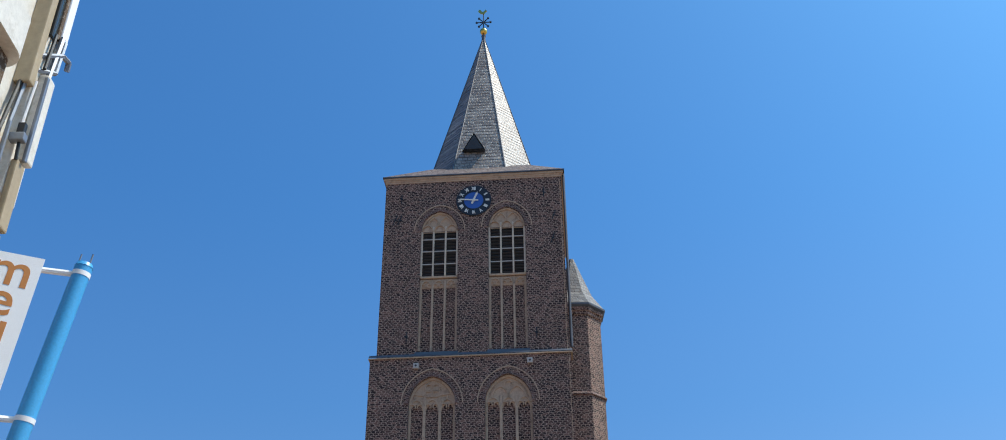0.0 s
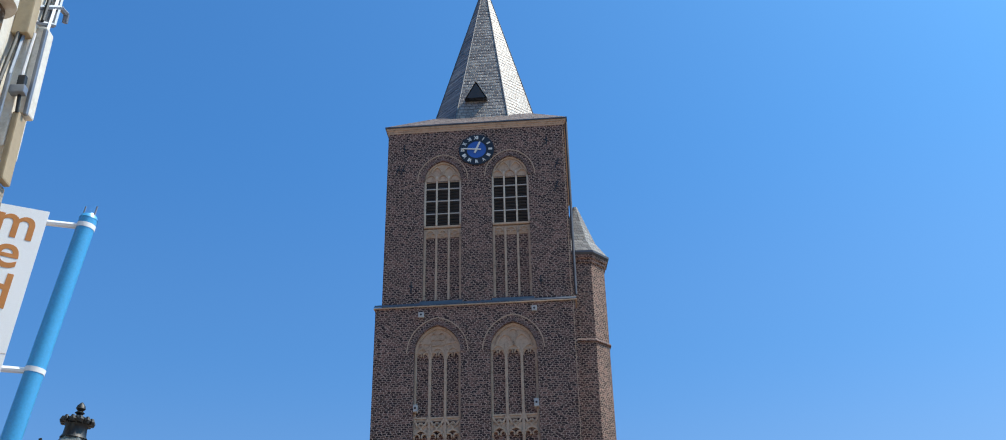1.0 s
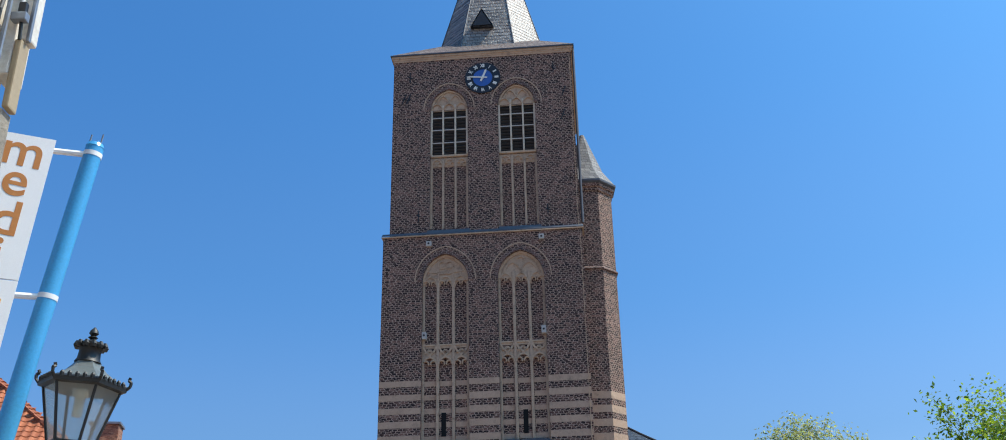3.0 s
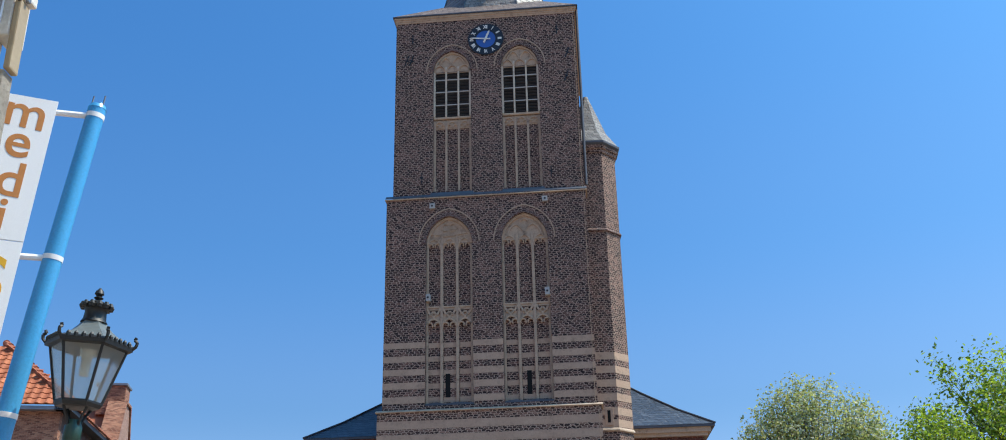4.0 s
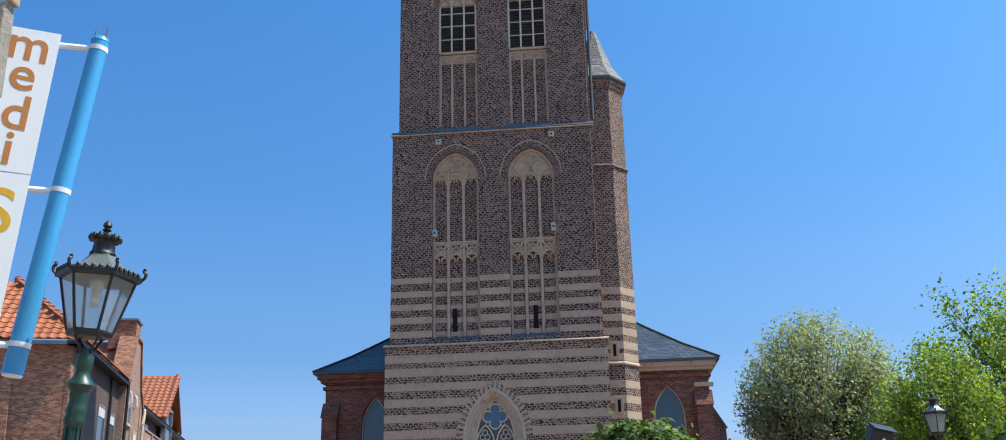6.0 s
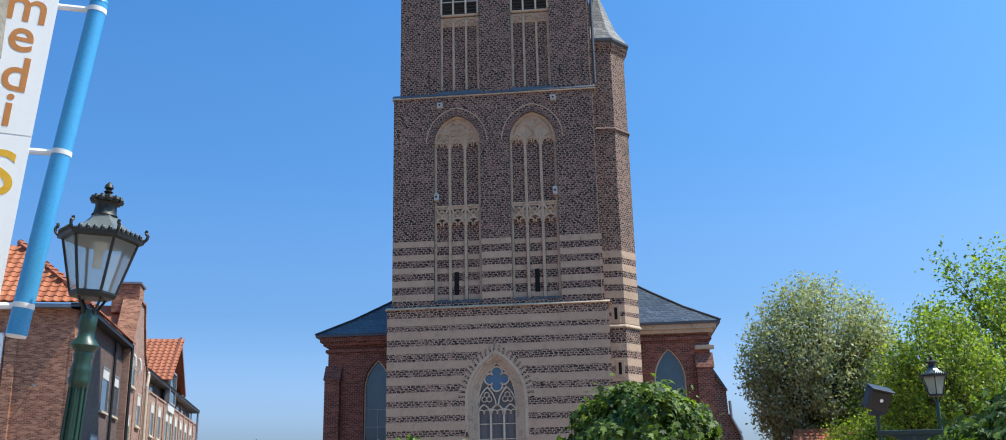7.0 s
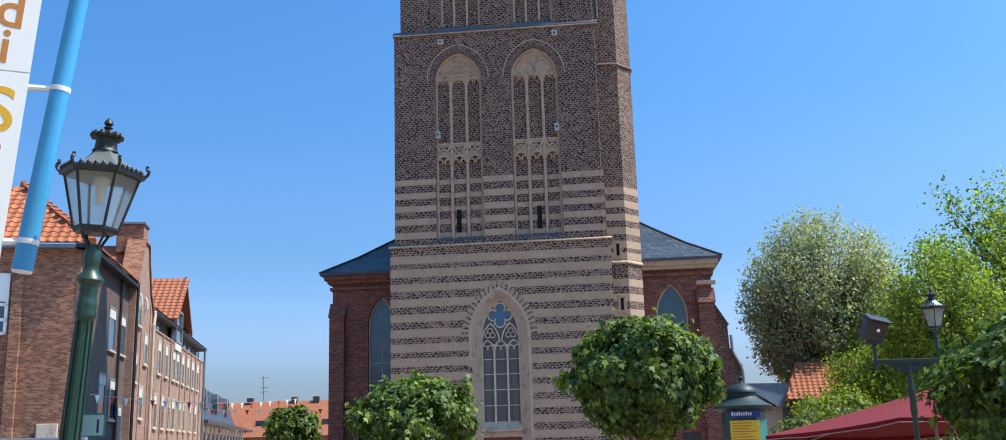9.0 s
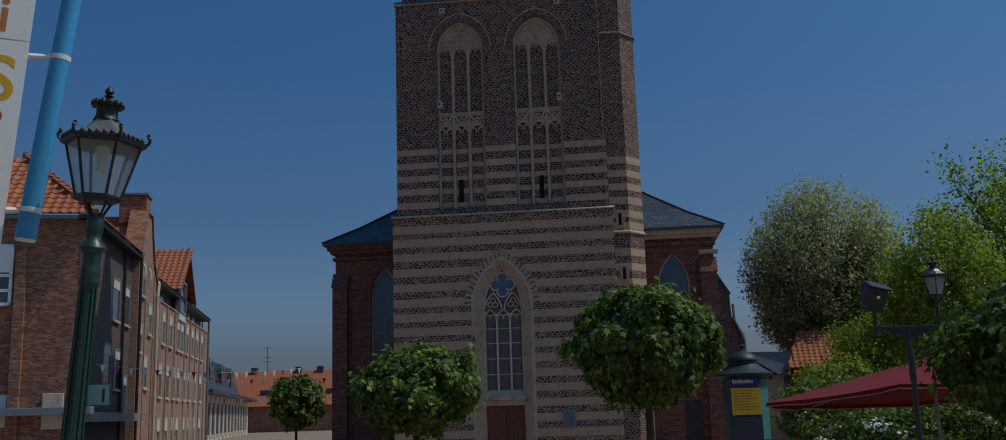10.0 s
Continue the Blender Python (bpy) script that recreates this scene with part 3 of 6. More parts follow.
# arch mouldings of moulded brick and the pale hood over the niches
for (cx, half, foot, spring, rise), y in [(n, S2[2]) for n in NICHES2] + [(n, S3[2]) for n in NICHES3]:
    part("arch_moulding", arch_ring(bmesh.new(), cx, half, spring, rise, 0.14, y - 0.045, y + 0.1), "annex_brick", tower, "dark moulded brick arch")
    part("hood_mould", arch_ring(bmesh.new(), cx, half + 0.33, spring + 0.02, rise + 0.34, 0.05, y - 0.03, y + 0.03), "mullion_stone", tower)


def cusped_head(bm, cx, half, z, h, w, y0, y1):
    """A small trefoil head between two mullions."""
    bars(bm, arch(cx, half, z, h, 5), w, y0, y1)
    bars(bm, circle_pts(cx - half * 0.55, z + h * 0.15, half * 0.42, -30, 160, 6), w * 0.7, y0, y1)
    bars(bm, circle_pts(cx + half * 0.55, z + h * 0.15, half * 0.42, 20, 210, 6), w * 0.7, y0, y1)


def pierced(bm, cx, pitch, half, z, rise, top, y0, y1):
    """The stone over one light: a flat panel with a pointed opening cut from below."""
    prism(bm, [(cx - pitch, z)] + arch(cx, half, z, rise, 6) + [(cx + pitch, z), (cx + pitch, top), (cx - pitch, top)], y0, y1)


# blind tracery of the middle stage
for which, (cx, half, foot, spring, rise) in enumerate(NICHES2):
    yb = S2[2] + RECESS
    y0 = yb - 0.11
    for s in (-1, 1):
        part("mullion", bevelled(cx + s * 0.375 - 0.07, cx + s * 0.375 + 0.07, y0, yb + 0.02, foot, spring + 0.35, 0.03), "mullion_stone", tower)
        part("jamb_shaft", bevelled(cx + s * (half - 0.06) - 0.06, cx + s * (half - 0.06) + 0.06, y0 + 0.03, yb + 0.02, foot, spring + 0.1, 0.025), "mullion_stone", tower)
    bm = prism(bmesh.new(), [(cx - half + 0.01, spring + 0.1)] + arch(cx, half - 0.02, spring + 0.1, rise - 0.12, 10) + [(cx + half - 0.01, spring + 0.1)], yb - 0.05, yb + 0.02)
    for k in (-1, 0, 1):
        pierced(bm, cx + k * 0.75, 0.372, 0.27, spring - 0.26, 0.3, spring + 0.1, yb - 0.05, yb + 0.02)
    part("tracery_ground", bm, "tracery_stone", tower, "sandstone blind tracery panel")
    bm = bmesh.new()
    bars(bm, arch(cx, half - 0.07, spring, rise - 0.07, 8), 0.12, y0 - 0.02, yb)
    for k in (-1, 0, 1):
        cusped_head(bm, cx + k * 0.75, 0.33, spring - 0.15, 0.42, 0.07, y0, yb)
    if which == 0:
        for k in range(4):
            an = radians(45 + 90 * k)
            bars(bm, circle_pts(cx + 0.24 * math.cos(an), spring + 0.72 + 0.2 * math.sin(an), 0.19, 0, 360, 9), 0.06, y0, yb)
        bars(bm, circle_pts(cx - 0.55, spring + 0.38, 0.2, 0, 360, 9), 0.06, y0, yb)
        bars(bm, circle_pts(cx + 0.55, spring + 0.38, 0.2, 0, 360, 9), 0.06, y0, yb)
        bars(bm, [(cx - 0.9, spring + 0.55), (cx, spring + 0.42), (cx + 0.9, spring + 0.55)], 0.07, y0, yb)
    else:
        bars(bm, arch(cx - 0.4, 0.42, spring + 0.22, 0.62, 6), 0.08, y0, yb)
        bars(bm, arch(cx + 0.4, 0.42, spring + 0.22, 0.62, 6), 0.08, y0, yb)
        bars(bm, circle_pts(cx, spring + 0.86, 0.24, 0, 360, 10), 0.07, y0, yb)
        bars(bm, [(cx, spring + 0.35), (cx, spring + 0.65)], 0.1, y0, yb)
    part("tracery", bm, "tracery_stone", tower, "weathered sandstone tracery")
    # traceried transom
    bm = bmesh.new()
    for k in (-1, 0, 1):
        pierced(bm, cx + k * 0.75, 0.375, 0.25, 15.18, 0.3, 15.66, yb - 0.05, yb + 0.02)
    box(bm, cx - half + 0.02, cx + half - 0.02, yb - 0.045, yb + 0.02, 15.86, 16.02)
    part("transom_ground", bm, "tracery_stone", tower)
    bm = bmesh.new()
    for k in (-1, 0, 1):
        c = cx + k * 0.75
        cusped_head(bm, c, 0.33, 15.05, 0.36, 0.08, y0 - 0.02, yb)
        bars(bm, [(c - 0.33, 15.95), (c - 0.16, 15.62), (c, 15.78), (c + 0.16, 15.62), (c + 0.33, 15.95)], 0.09, y0, yb)
        bars(bm, circle_pts(c, 15.62, 0.1, 0, 360, 8), 0.05, y0, yb)
        box(bm, c - 0.05, c + 0.05, y0 - 0.03, yb, 15.42, 15.55)
    box(bm, cx - half + 0.02, cx + half - 0.02, y0 + 0.02, yb, 15.97, 16.05)
    part("transom_tracery", bm, "tracery_stone", tower)
    # worn, mossy sill
    bm = bmesh.new()
    prism(bm, [(cx - half + 0.005, 11.16), (cx + half - 0.005, 11.16), (cx + half - 0.005, 11.36), (cx + 0.4, 11.42), (cx - 0.2, 11.35), (cx - 0.6, 11.43), (cx - half + 0.005, 11.36)], yb - 0.2, yb + 0.01)
    part("sill", bm, "lead", tower, "weathered grey sill")
    # slit window: a flat black sheet stands for its shaded depth
    sx = -2.055 if which == 0 else 1.735
    part("slit", box(bmesh.new(), sx - 0.11, sx + 0.11, yb - 0.02, yb + 0.02, 11.68, 12.78), "opening_shade", tower, "narrow slit window, a black sheet for its shade")

# bird boxes on the wall and the niches
for x, z, y, s in ((-2.78, 21.13, S2[2], 0.13), (2.78, 21.2, S2[2], 0.13), (-2.98, 16.45, S2[2] + 0.1, 0.10), (2.72, 16.5, S2[2] + 0.1, 0.11)):
    b = thing("nest_box", TOWER, "small pale wooden nest box fixed to the brick wall", "nest box", "nest boxes")
    tall = s if y == S2[2] else s * 1.7
    bm = bevelled(x - s, x + s, y - 0.16, y + (0 if y == S2[2] else 0.24), z - tall, z + tall, 0.015)
    part("body", bm, "box_grey", b)
    part("entry_hole", lathe(bmesh.new(), [(0.055, -0.01), (0.055, 0.01)], 10), "louvre", b).matrix_basis = Matrix.Translation((x, y - 0.163, z)) @ Matrix.Rotation(radians(90), 4, "X")

# belfry openings: louvres, mullions, tracery and the blind panel under them
for cx, half, foot, spring, rise in NICHES3:
    yb = S3[2] + RECESS
    y0 = yb - 0.17
    w = half - 0.04
    # black sheet painted as the shade behind the slats
    part("louvre_back", box(bmesh.new(), cx - w, cx + w, yb - 0.012, yb + 0.01, 26.22, spring + 0.05), "opening_shade", tower, "black sheet for the shade in the belfry opening")
    n = 15
    for k in range(n):
        z = 26.28 + (spring - 26.32) * k / (n - 1)
        m = Matrix.Translation((cx, yb - 0.06, z)) @ Matrix.Rotation(radians(-35), 4, "X")
        part("louvre_slat", box(bmesh.new(), -w, w, -0.07, 0.07, -0.012, 0.012, m), "louvre", tower)
    for s in (-1, 1):
        part("mullion", bevelled(cx + s * 0.32 - 0.045, cx + s * 0.32 + 0.045, y0, y0 + 0.13, 26.2, spring + 0.3, 0.02), "pale_stone", tower)
        part("mullion", bevelled(cx + s * 0.32 - 0.055, cx + s * 0.32 + 0.055, yb - 0.12, yb + 0.01, 22.0, 26.0, 0.02), "mullion_stone", tower)
        part("jamb_shaft", bevelled(cx + s * (half - 0.05) - 0.05, cx + s * (half - 0.05) + 0.05, y0, yb, 26.2, spring + 0.05, 0.02), "pale_stone", tower)
        part("jamb_shaft", bevelled(cx + s * (half - 0.06) - 0.06, cx + s * (half - 0.06) + 0.06, yb - 0.12, yb, 22.0, 26.0, 0.02), "mullion_stone", tower)
    for z in (26.9, 27.66, 28.38):
        part("glazing_bar", box(bmesh.new(), cx - w, cx + w, y0 + 0.03, y0 + 0.08, z - 0.026, z + 0.026), "box_grey", tower)
    bm = prism(bmesh.new(), [(cx - half + 0.01, spring - 0.05)] + arch(cx, half - 0.02, spring, rise - 0.02, 10) + [(cx + half - 0.01, spring - 0.05)], y0 + 0.06, yb - 0.02)
    part("tracery_ground", bm, "tracery_stone", tower, "pale stone tracery panel")
    bm = bmesh.new()
    bars(bm, arch(cx, half - 0.06, spring, rise - 0.06, 8), 0.09, y0 - 0.02, y0 + 0.08)
    for k in (-1, 0, 1):
        bars(bm, arch(cx + k * 0.64, 0.29, spring + 0.0, 0.4, 5), 0.06, y0 - 0.02, y0 + 0.08)
    bars(bm, arch(cx - 0.32, 0.32, spring + 0.32, 0.55, 5), 0.06, y0 - 0.02, y0 + 0.08)
    bars(bm, arch(cx + 0.32, 0.32, spring + 0.32, 0.55, 5), 0.06, y0 - 0.02, y0 + 0.08)
    part("tracery", bm, "tracery_stone", tower)
    # shaded voids in the tracery
    for k in (-1, 0, 1):
        part("tracery_void", prism(bmesh.new(), [(cx + k * 0.64 - 0.2, spring + 0.02)] + arch(cx + k * 0.64, 0.2, spring + 0.06, 0.24, 5) + [(cx + k * 0.64 + 0.2, spring + 0.02)], y0 + 0.052, y0 + 0.07), "sandstone", tower)
    part("panel_sill", bevelled(cx - half + 0.01, cx + half - 0.01, y0 + 0.02, yb, 26.08, 26.2, 0.03), "tracery_stone", tower)
    bm = box(bmesh.new(), cx - half + 0.02, cx + half - 0.02, yb - 0.04, yb + 0.01, 25.55, 26.05)
    part("panel_ground", bm, "tracery_stone", tower)
    bm = bmesh.new()
    for k in (-1, 0, 1):
        cusped_head(bm, cx + k * 0.64, 0.28, 25.6, 0.36, 0.06, yb - 0.11, yb - 0.03)
    part("panel_tracery", bm, "tracery_stone", tower)

# lightning conductor down the corner
part("lightning_cable", path_tube(bmesh.new(), [(S1[1] - 0.12, S1[2] - 0.03, 0.5), (S1[1] - 0.12, S1[2] - 0.03, 10.95), (S2[1] - 0.1, S2[2] - 0.04, 11.2), (S2[1] - 0.1, S2[2] - 0.04, 21.5), (S3[1] - 0.1, S3[2] - 0.04, 21.9), (S3[1] - 0.1, S3[2] - 0.04, 31.7)], 0.013, 5), "mullion_stone", tower, "thin pale lightning cable")

# iron wall anchors
for x, z, f in ((-3.9, 30.9, 0), (-4.2, 29.6, 1), (-3.95, 29.6, 1), (3.75, 30.95, 0), (4.25, 29.5, 1), (-3.35, 22.75, 0), (3.15, 22.75, 0), (4.15, 28.1, 1)):
    bm = bars(bmesh.new(), [(x - 0.12 * f, z - 0.3), (x, z), (x + 0.1 * f, z + 0.3)], 0.05, S3[2] - 0.03, S3[2])
    bars(bm, [(x - 0.1, z + 0.05), (x + 0.12, z - 0.05)], 0.05, S3[2] - 0.03, S3[2])
    part("wall_anchor", bm, "black_iron", tower, "black iron wall anchor")

# cornice and roof
bm = bmesh.new()
for k, (g, z0, z1) in enumerate(((0.03, 31.9, 32.0), (0.06, 32.0, 32.1), (0.11, 32.1, 32.22))):
    box(bm, S3[0] - g, S3[1] + g, S3[2] - g, DEPTH - S3[2] + g, z0, z1)
part("cornice", bm, "tracery_stone", tower, "sandstone cornice")
part("gutter", box(bmesh.new(), S3[0] - 0.18, S3[1] + 0.18, S3[2] - 0.18, DEPTH - S3[2] + 0.18, 32.22, 32.29), "lead", tower)
part("downpipe", tube(bmesh.new(), (S3[1] + 0.12, 0.45, 22.0), (S3[1] + 0.12, 0.45, 32.2), 0.07), "lead", tower, smooth=True)
AX, AY = 0.14, 4.95
e0, e1, f0, f1, zt = S3[0] - 0.17, S3[1] + 0.17, S3[2] - 0.17, DEPTH - S3[2] + 0.17, 32.29
h, zs = 2.75, 34.1
top = [(AX - h, AY - h, zs), (AX + h, AY - h, zs), (AX + h, AY + h, zs), (AX - h, AY + h, zs)]
low = [(e0, f0, zt), (e1, f0, zt), (e1, f1, zt), (e0, f1, zt)]
part("skirt_roof", hull(bmesh.new(), [[low[k], low[(k + 1) % 4], top[(k + 1) % 4], top[k]] for k in range(4)] + [top]), "skirt_slate", tower, "slate skirt roof below the spire")


def spire_ring(half, face, z):
    return [(AX + x, AY + y, z) for x, y in ((-face, -half), (face, -half), (half, -face), (half, face), (face, half), (-face, half), (-half, face), (-half, -face))]


r0, apex = spire_ring(3.2, 1.5, 33.6), 46.1
bm = bmesh.new()
rows = 46
rings = []
for k in range(rows + 1):
    t = k / rows
    s = (1 - t) * 0.985 + 0.015
    for d in (0.0, 0.010):          # each course of slates oversails the one below
        rings.append([(AX + (x - AX) * s * (1 + d / max(0.3, 3.0 * s)), AY + (y - AY) * s * (1 + d / max(0.3, 3.0 * s)), 33.6 + (apex - 33.6) * t) for x, y, _ in r0])
vs = [[bm.verts.new(p) for p in ring] for ring in rings]
for a, b in zip(vs, vs[1:]):
    for k in range(8):
        bm.faces.new((a[k], a[(k + 1) % 8], b[(k + 1) % 8], b[k]))
part("spire", bm, "slate_front", tower, "grey slate spire with eight faces")
for k in range(8):
    part("hip_flashing", tube(bmesh.new(), r0[k], (AX + (r0[k][0] - AX) * 0.02, AY + (r0[k][1] - AY) * 0.02, apex), 0.045, 0.02, 6), "lead", tower)
# triangular dormer
dx, dz, dw, dh = -0.17, 35.08, 0.64, 1.2
yf = AY - 3.2 * (1 - (dz - 33.6) / 12.5) - 0.3
ya = AY - 3.2 * (1 - (dz + dh - 33.6) / 12.5) + 0.2
bm = bmesh.new()
hull(bm, [[(dx - dw, yf, dz), (dx, yf, dz + dh), (dx, ya, dz + dh), (dx - dw, ya, dz)], [(dx + dw, yf, dz), (dx + dw, ya, dz), (dx, ya, dz + dh), (dx, yf, dz + dh)], [(dx - dw, yf, dz), (dx - dw, ya, dz), (dx + dw, ya, dz), (dx + dw, yf, dz)]])
part("dormer_roof", bm, "slate_roof", tower, "small triangular slate dormer")
part("dormer_louvre", prism(bmesh.new(), [(dx - dw + 0.1, dz + 0.05), (dx + dw - 0.1, dz + 0.05), (dx, dz + dh - 0.14)], yf - 0.012, yf + 0.03), "louvre", tower, "dark dormer opening")

# finial: gilded ball, cross and weathercock
fin = thing("weathercock", TOWER, "gilded weathercock over an iron cross and golden ball", "weathercock")
part("rod", tube(bmesh.new(), (AX, AY, 45.9), (AX, AY, 48.3), 0.05, 0.03), "black_iron", fin)
part("sleeve", lathe(bmesh.new(), [(0.15, 45.7), (0.12, 46.2), (0.16, 46.35), (0.1, 46.42)], 12, AX, AY), "lead", fin, smooth=True)
part("ball", lathe(bmesh.new(), [(0.24 * math.sin(radians(a)) + 0.004, 46.74 - 0.25 * math.cos(radians(a))) for a in range(0, 181, 15)], 16, AX, AY), "gold", fin, "gilded ball", smooth=True)
bm = bmesh.new()
for a, b in (((-0.46, 47.55), (0.46, 47.55)), ((-0.3, 47.2), (0.3, 47.9)), ((-0.3, 47.9), (0.3, 47.2)), ((0, 47.0), (0, 48.1))):
    tube(bm, (AX + a[0], AY, a[1]), (AX + b[0], AY, b[1]), 0.035)
for x, z in ((-0.46, 47.55), (0.46, 47.55), (-0.3, 47.9), (0.3, 47.9), (-0.3, 47.2), (0.3, 47.2)):
    tube(bm, (AX + x - 0.07, AY, z), (AX + x + 0.07, AY, z), 0.05), tube(bm, (AX + x, AY, z - 0.07), (AX + x, AY, z + 0.07), 0.05)
part("cross", bm, "black_iron", fin, "dark wrought iron cross")
bm = prism(bmesh.new(), [(AX - 0.5, 48.62), (AX - 0.3, 48.35), (AX - 0.05, 48.25), (AX + 0.12, 48.3), (AX + 0.2, 48.5), (AX + 0.33, 48.62), (AX + 0.25, 48.72), (AX + 0.16, 48.82), (AX + 0.1, 48.65), (AX - 0.1, 48.5), (AX - 0.28, 48.78), (AX - 0.42, 48.84)], AY - 0.03, AY + 0.03)
for v in bm.verts:
    v.co = Vector((AX, AY, 48.3)) + (v.co - Vector((AX, AY, 48.3))) * 0.72
part("bird", bm, "gold", fin, "gilded sheet-metal cock")

# clock
clock = thing("tower_clock", TOWER @ Matrix.Translation((0.0, S3[2], 30.6)) @ Matrix.Rotation(radians(90), 4, "X"), "round tower clock with black ring, blue centre and pale numerals", "clock")
part("dial_ring", lathe(bmesh.new(), [(0.93, 0.0), (0.95, 0.05), (0.94, 0.07), (0.52, 0.07), (0.51, 0.02)], 48), "clock_black", clock, "black numeral ring", smooth=True)
part("dial_centre", lathe(bmesh.new(), [(0.54, 0.03), (0.54, 0.055), (0.01, 0.055)], 40), "clock_blue", clock, "blue dial centre")
for k, numeral in enumerate(("XII", "I", "II", "III", "IIII", "V", "VI", "VII", "VIII", "IX", "X", "XI")):
    c = bpy.data.curves.new("numeral", "FONT")
    c.body, c.size, c.align_x, c.align_y, c.extrude, c.offset = numeral, 0.27, "CENTER", "CENTER", 0.008, 0.012
    c.space_character = 0.85
    c.materials.append(M["clock_white"])
    o = new("numeral", c)
    o.parent = clock
    an = radians(-30 * k)
    o.matrix_basis = Matrix.Rotation(an, 4, "Z") @ Matrix.Translation((0, 0.73, 0.08)) @ Matrix.Diagonal((0.78, 1.0, 1.0, 1.0))
for name, ang, ln, wd in (("minute_hand", 84.0, 0.84, 0.07), ("hour_hand", -22.5, 0.55, 0.1)):
    bm = bmesh.new()
    m = Matrix.Rotation(radians(ang), 4, "Z")
    vs = [bm.verts.new(m @ Vector((x, y, z))) for z in (0.10, 0.125) for x, y in ((-wd / 2, -0.25), (wd / 2, -0.25), (wd / 2, ln * 0.8), (0, ln), (-wd / 2, ln * 0.8))]
    bm.faces.new(vs[:5]), bm.faces.new(vs[5:])
    for k in range(5):
        bm.faces.new((vs[k], vs[(k + 1) % 5], vs[5 + (k + 1) % 5], vs[5 + k]))
    part(name, bm, "clock_white", clock, "pale clock hand")
part("hub", lathe(bmesh.new(), [(0.07, 0.05), (0.07, 0.14), (0.02, 0.15)], 12), "clock_white", clock)

# portal: stepped sandstone frame, traceried window, door
pc, ph, _, psp, prs = PORTAL
steps = [(ph, 0.0), (ph - 0.14, 0.07), (ph - 0.27, 0.15), (ph - 0.40, 0.23)]
for k, (hw, y) in enumerate(steps):
    wd = 0.15
    bm = arch_ring(bmesh.new(), pc, hw - wd, psp, prs - 0.85 * (ph - hw + wd), wd, y - 0.02, y + 0.22, 14)
    for s in (-1, 1):
        prism(bm, [(pc + s * (hw - wd), 0.0), (pc + s * hw, 0.0), (pc + s * hw, psp), (pc + s * (hw - wd), psp)], y - 0.02, y + 0.22)
    part("portal_order", bm, "sandstone", tower, "moulded sandstone portal jamb")
hw = ph - 0.53
part("window_glass", prism(bmesh.new(), [(pc - hw, 2.95)] + arch(pc, hw, psp, prs - 0.85 * (ph - hw), 12) + [(pc + hw, 2.95)], 0.42, 0.46), "lead_glass", tower, "leaded grey window glass")
bm = bmesh.new()
bars(bm, arch(pc, hw - 0.03, psp, prs - 0.85 * (ph - hw) - 0.03, 10), 0.09, 0.30, 0.43)
for s in (-1, 1):
    bar(bm, (pc + s * (hw - 0.03), 2.95), (pc + s * (hw - 0.03), psp), 0.08, 0.30, 0.43)
    bar(bm, (pc + s * 0.3, 2.75), (pc + s * 0.3, 6.4), 0.08, 0.30, 0.43)
part("window_frame", bm, "pale_stone", tower, "pale stone mullions")
bm = bmesh.new()
for k in (-1, 0, 1):
    c = pc + k * 0.6
    bars(bm, arch(c, 0.29, 6.12, 0.46, 6), 0.06, 0.30, 0.43)
    for s in (-1, 1):
        bars(bm, circle_pts(c + s * 0.13, 6.22, 0.13, 90 - s * 120, 90 + s * 120, 6), 0.045, 0.32, 0.43)
for s in (-1, 1):
    bars(bm, arch(pc + s * 0.45, 0.4, 6.5, 0.85, 6), 0.06, 0.30, 0.43)
    for an in (90, 210, 330):
        bars(bm, circle_pts(pc + s * 0.47 + 0.13 * math.cos(radians(an)), 6.88 + 0.13 * math.sin(radians(an)), 0.12, 0, 360, 8), 0.04, 0.31, 0.43)
for an in (0, 90, 180, 270):
    bars(bm, circle_pts(pc + 0.31 * math.cos(radians(an)), 7.72 + 0.31 * math.sin(radians(an)), 0.25, an - 125, an + 125, 12), 0.06, 0.30, 0.43)
for an in (45, 135, 225, 315):
    bars(bm, circle_pts(pc + 0.47 * math.cos(radians(an)), 7.72 + 0.47 * math.sin(radians(an)), 0.09, 0, 360, 7), 0.035, 0.32, 0.43)
part("window_tracery", bm, "pale_stone", tower, "pale quatrefoil tracery")
bm = bmesh.new()
for an in (0, 90, 180, 270):
    prism(bm, circle_pts(pc + 0.31 * math.cos(radians(an)), 7.72 + 0.31 * math.sin(radians(an)), 0.25, 0, 360, 12)[:-1], 0.408 + an * 1e-5, 0.425)
prism(bm, circle_pts(pc, 7.72, 0.26, 0, 360, 12)[:-1], 0.403, 0.425)
part("quatrefoil_pane", bm, "quatrefoil_glass", tower, "blue quatrefoil glass")
for z in (3.65, 4.35, 5.05, 5.72):
    part("glazing_bar", box(bmesh.new(), pc - hw, pc + hw, 0.37, 0.42, z - 0.018, z + 0.018), "pale_stone", tower)
bm = bmesh.new()
for x in (-0.75, -0.45, -0.15, 0.0, 0.15, 0.45, 0.75):
    box(bm, pc + x - 0.008, pc + x + 0.008, 0.40, 0.425, 2.95, 6.1)
part("lead_cames", bm, "lead", tower)
prof = [(-0.02, 2.5), (-0.02, 2.62), (0.5, 2.95), (0.74, 2.95), (0.74, 2.5)]
bm = bmesh.new()
a = [bm.verts.new((pc - hw - 0.1, 0.14 + y * 0.45, z)) for y, z in prof]
b = [bm.verts.new((pc + hw + 0.1, 0.14 + y * 0.45, z)) for y, z in prof]
bm.faces.new(a), bm.faces.new(b[::-1])
for k in range(5):
    bm.faces.new((a[k], b[k], b[(k + 1) % 5], a[(k + 1) % 5]))
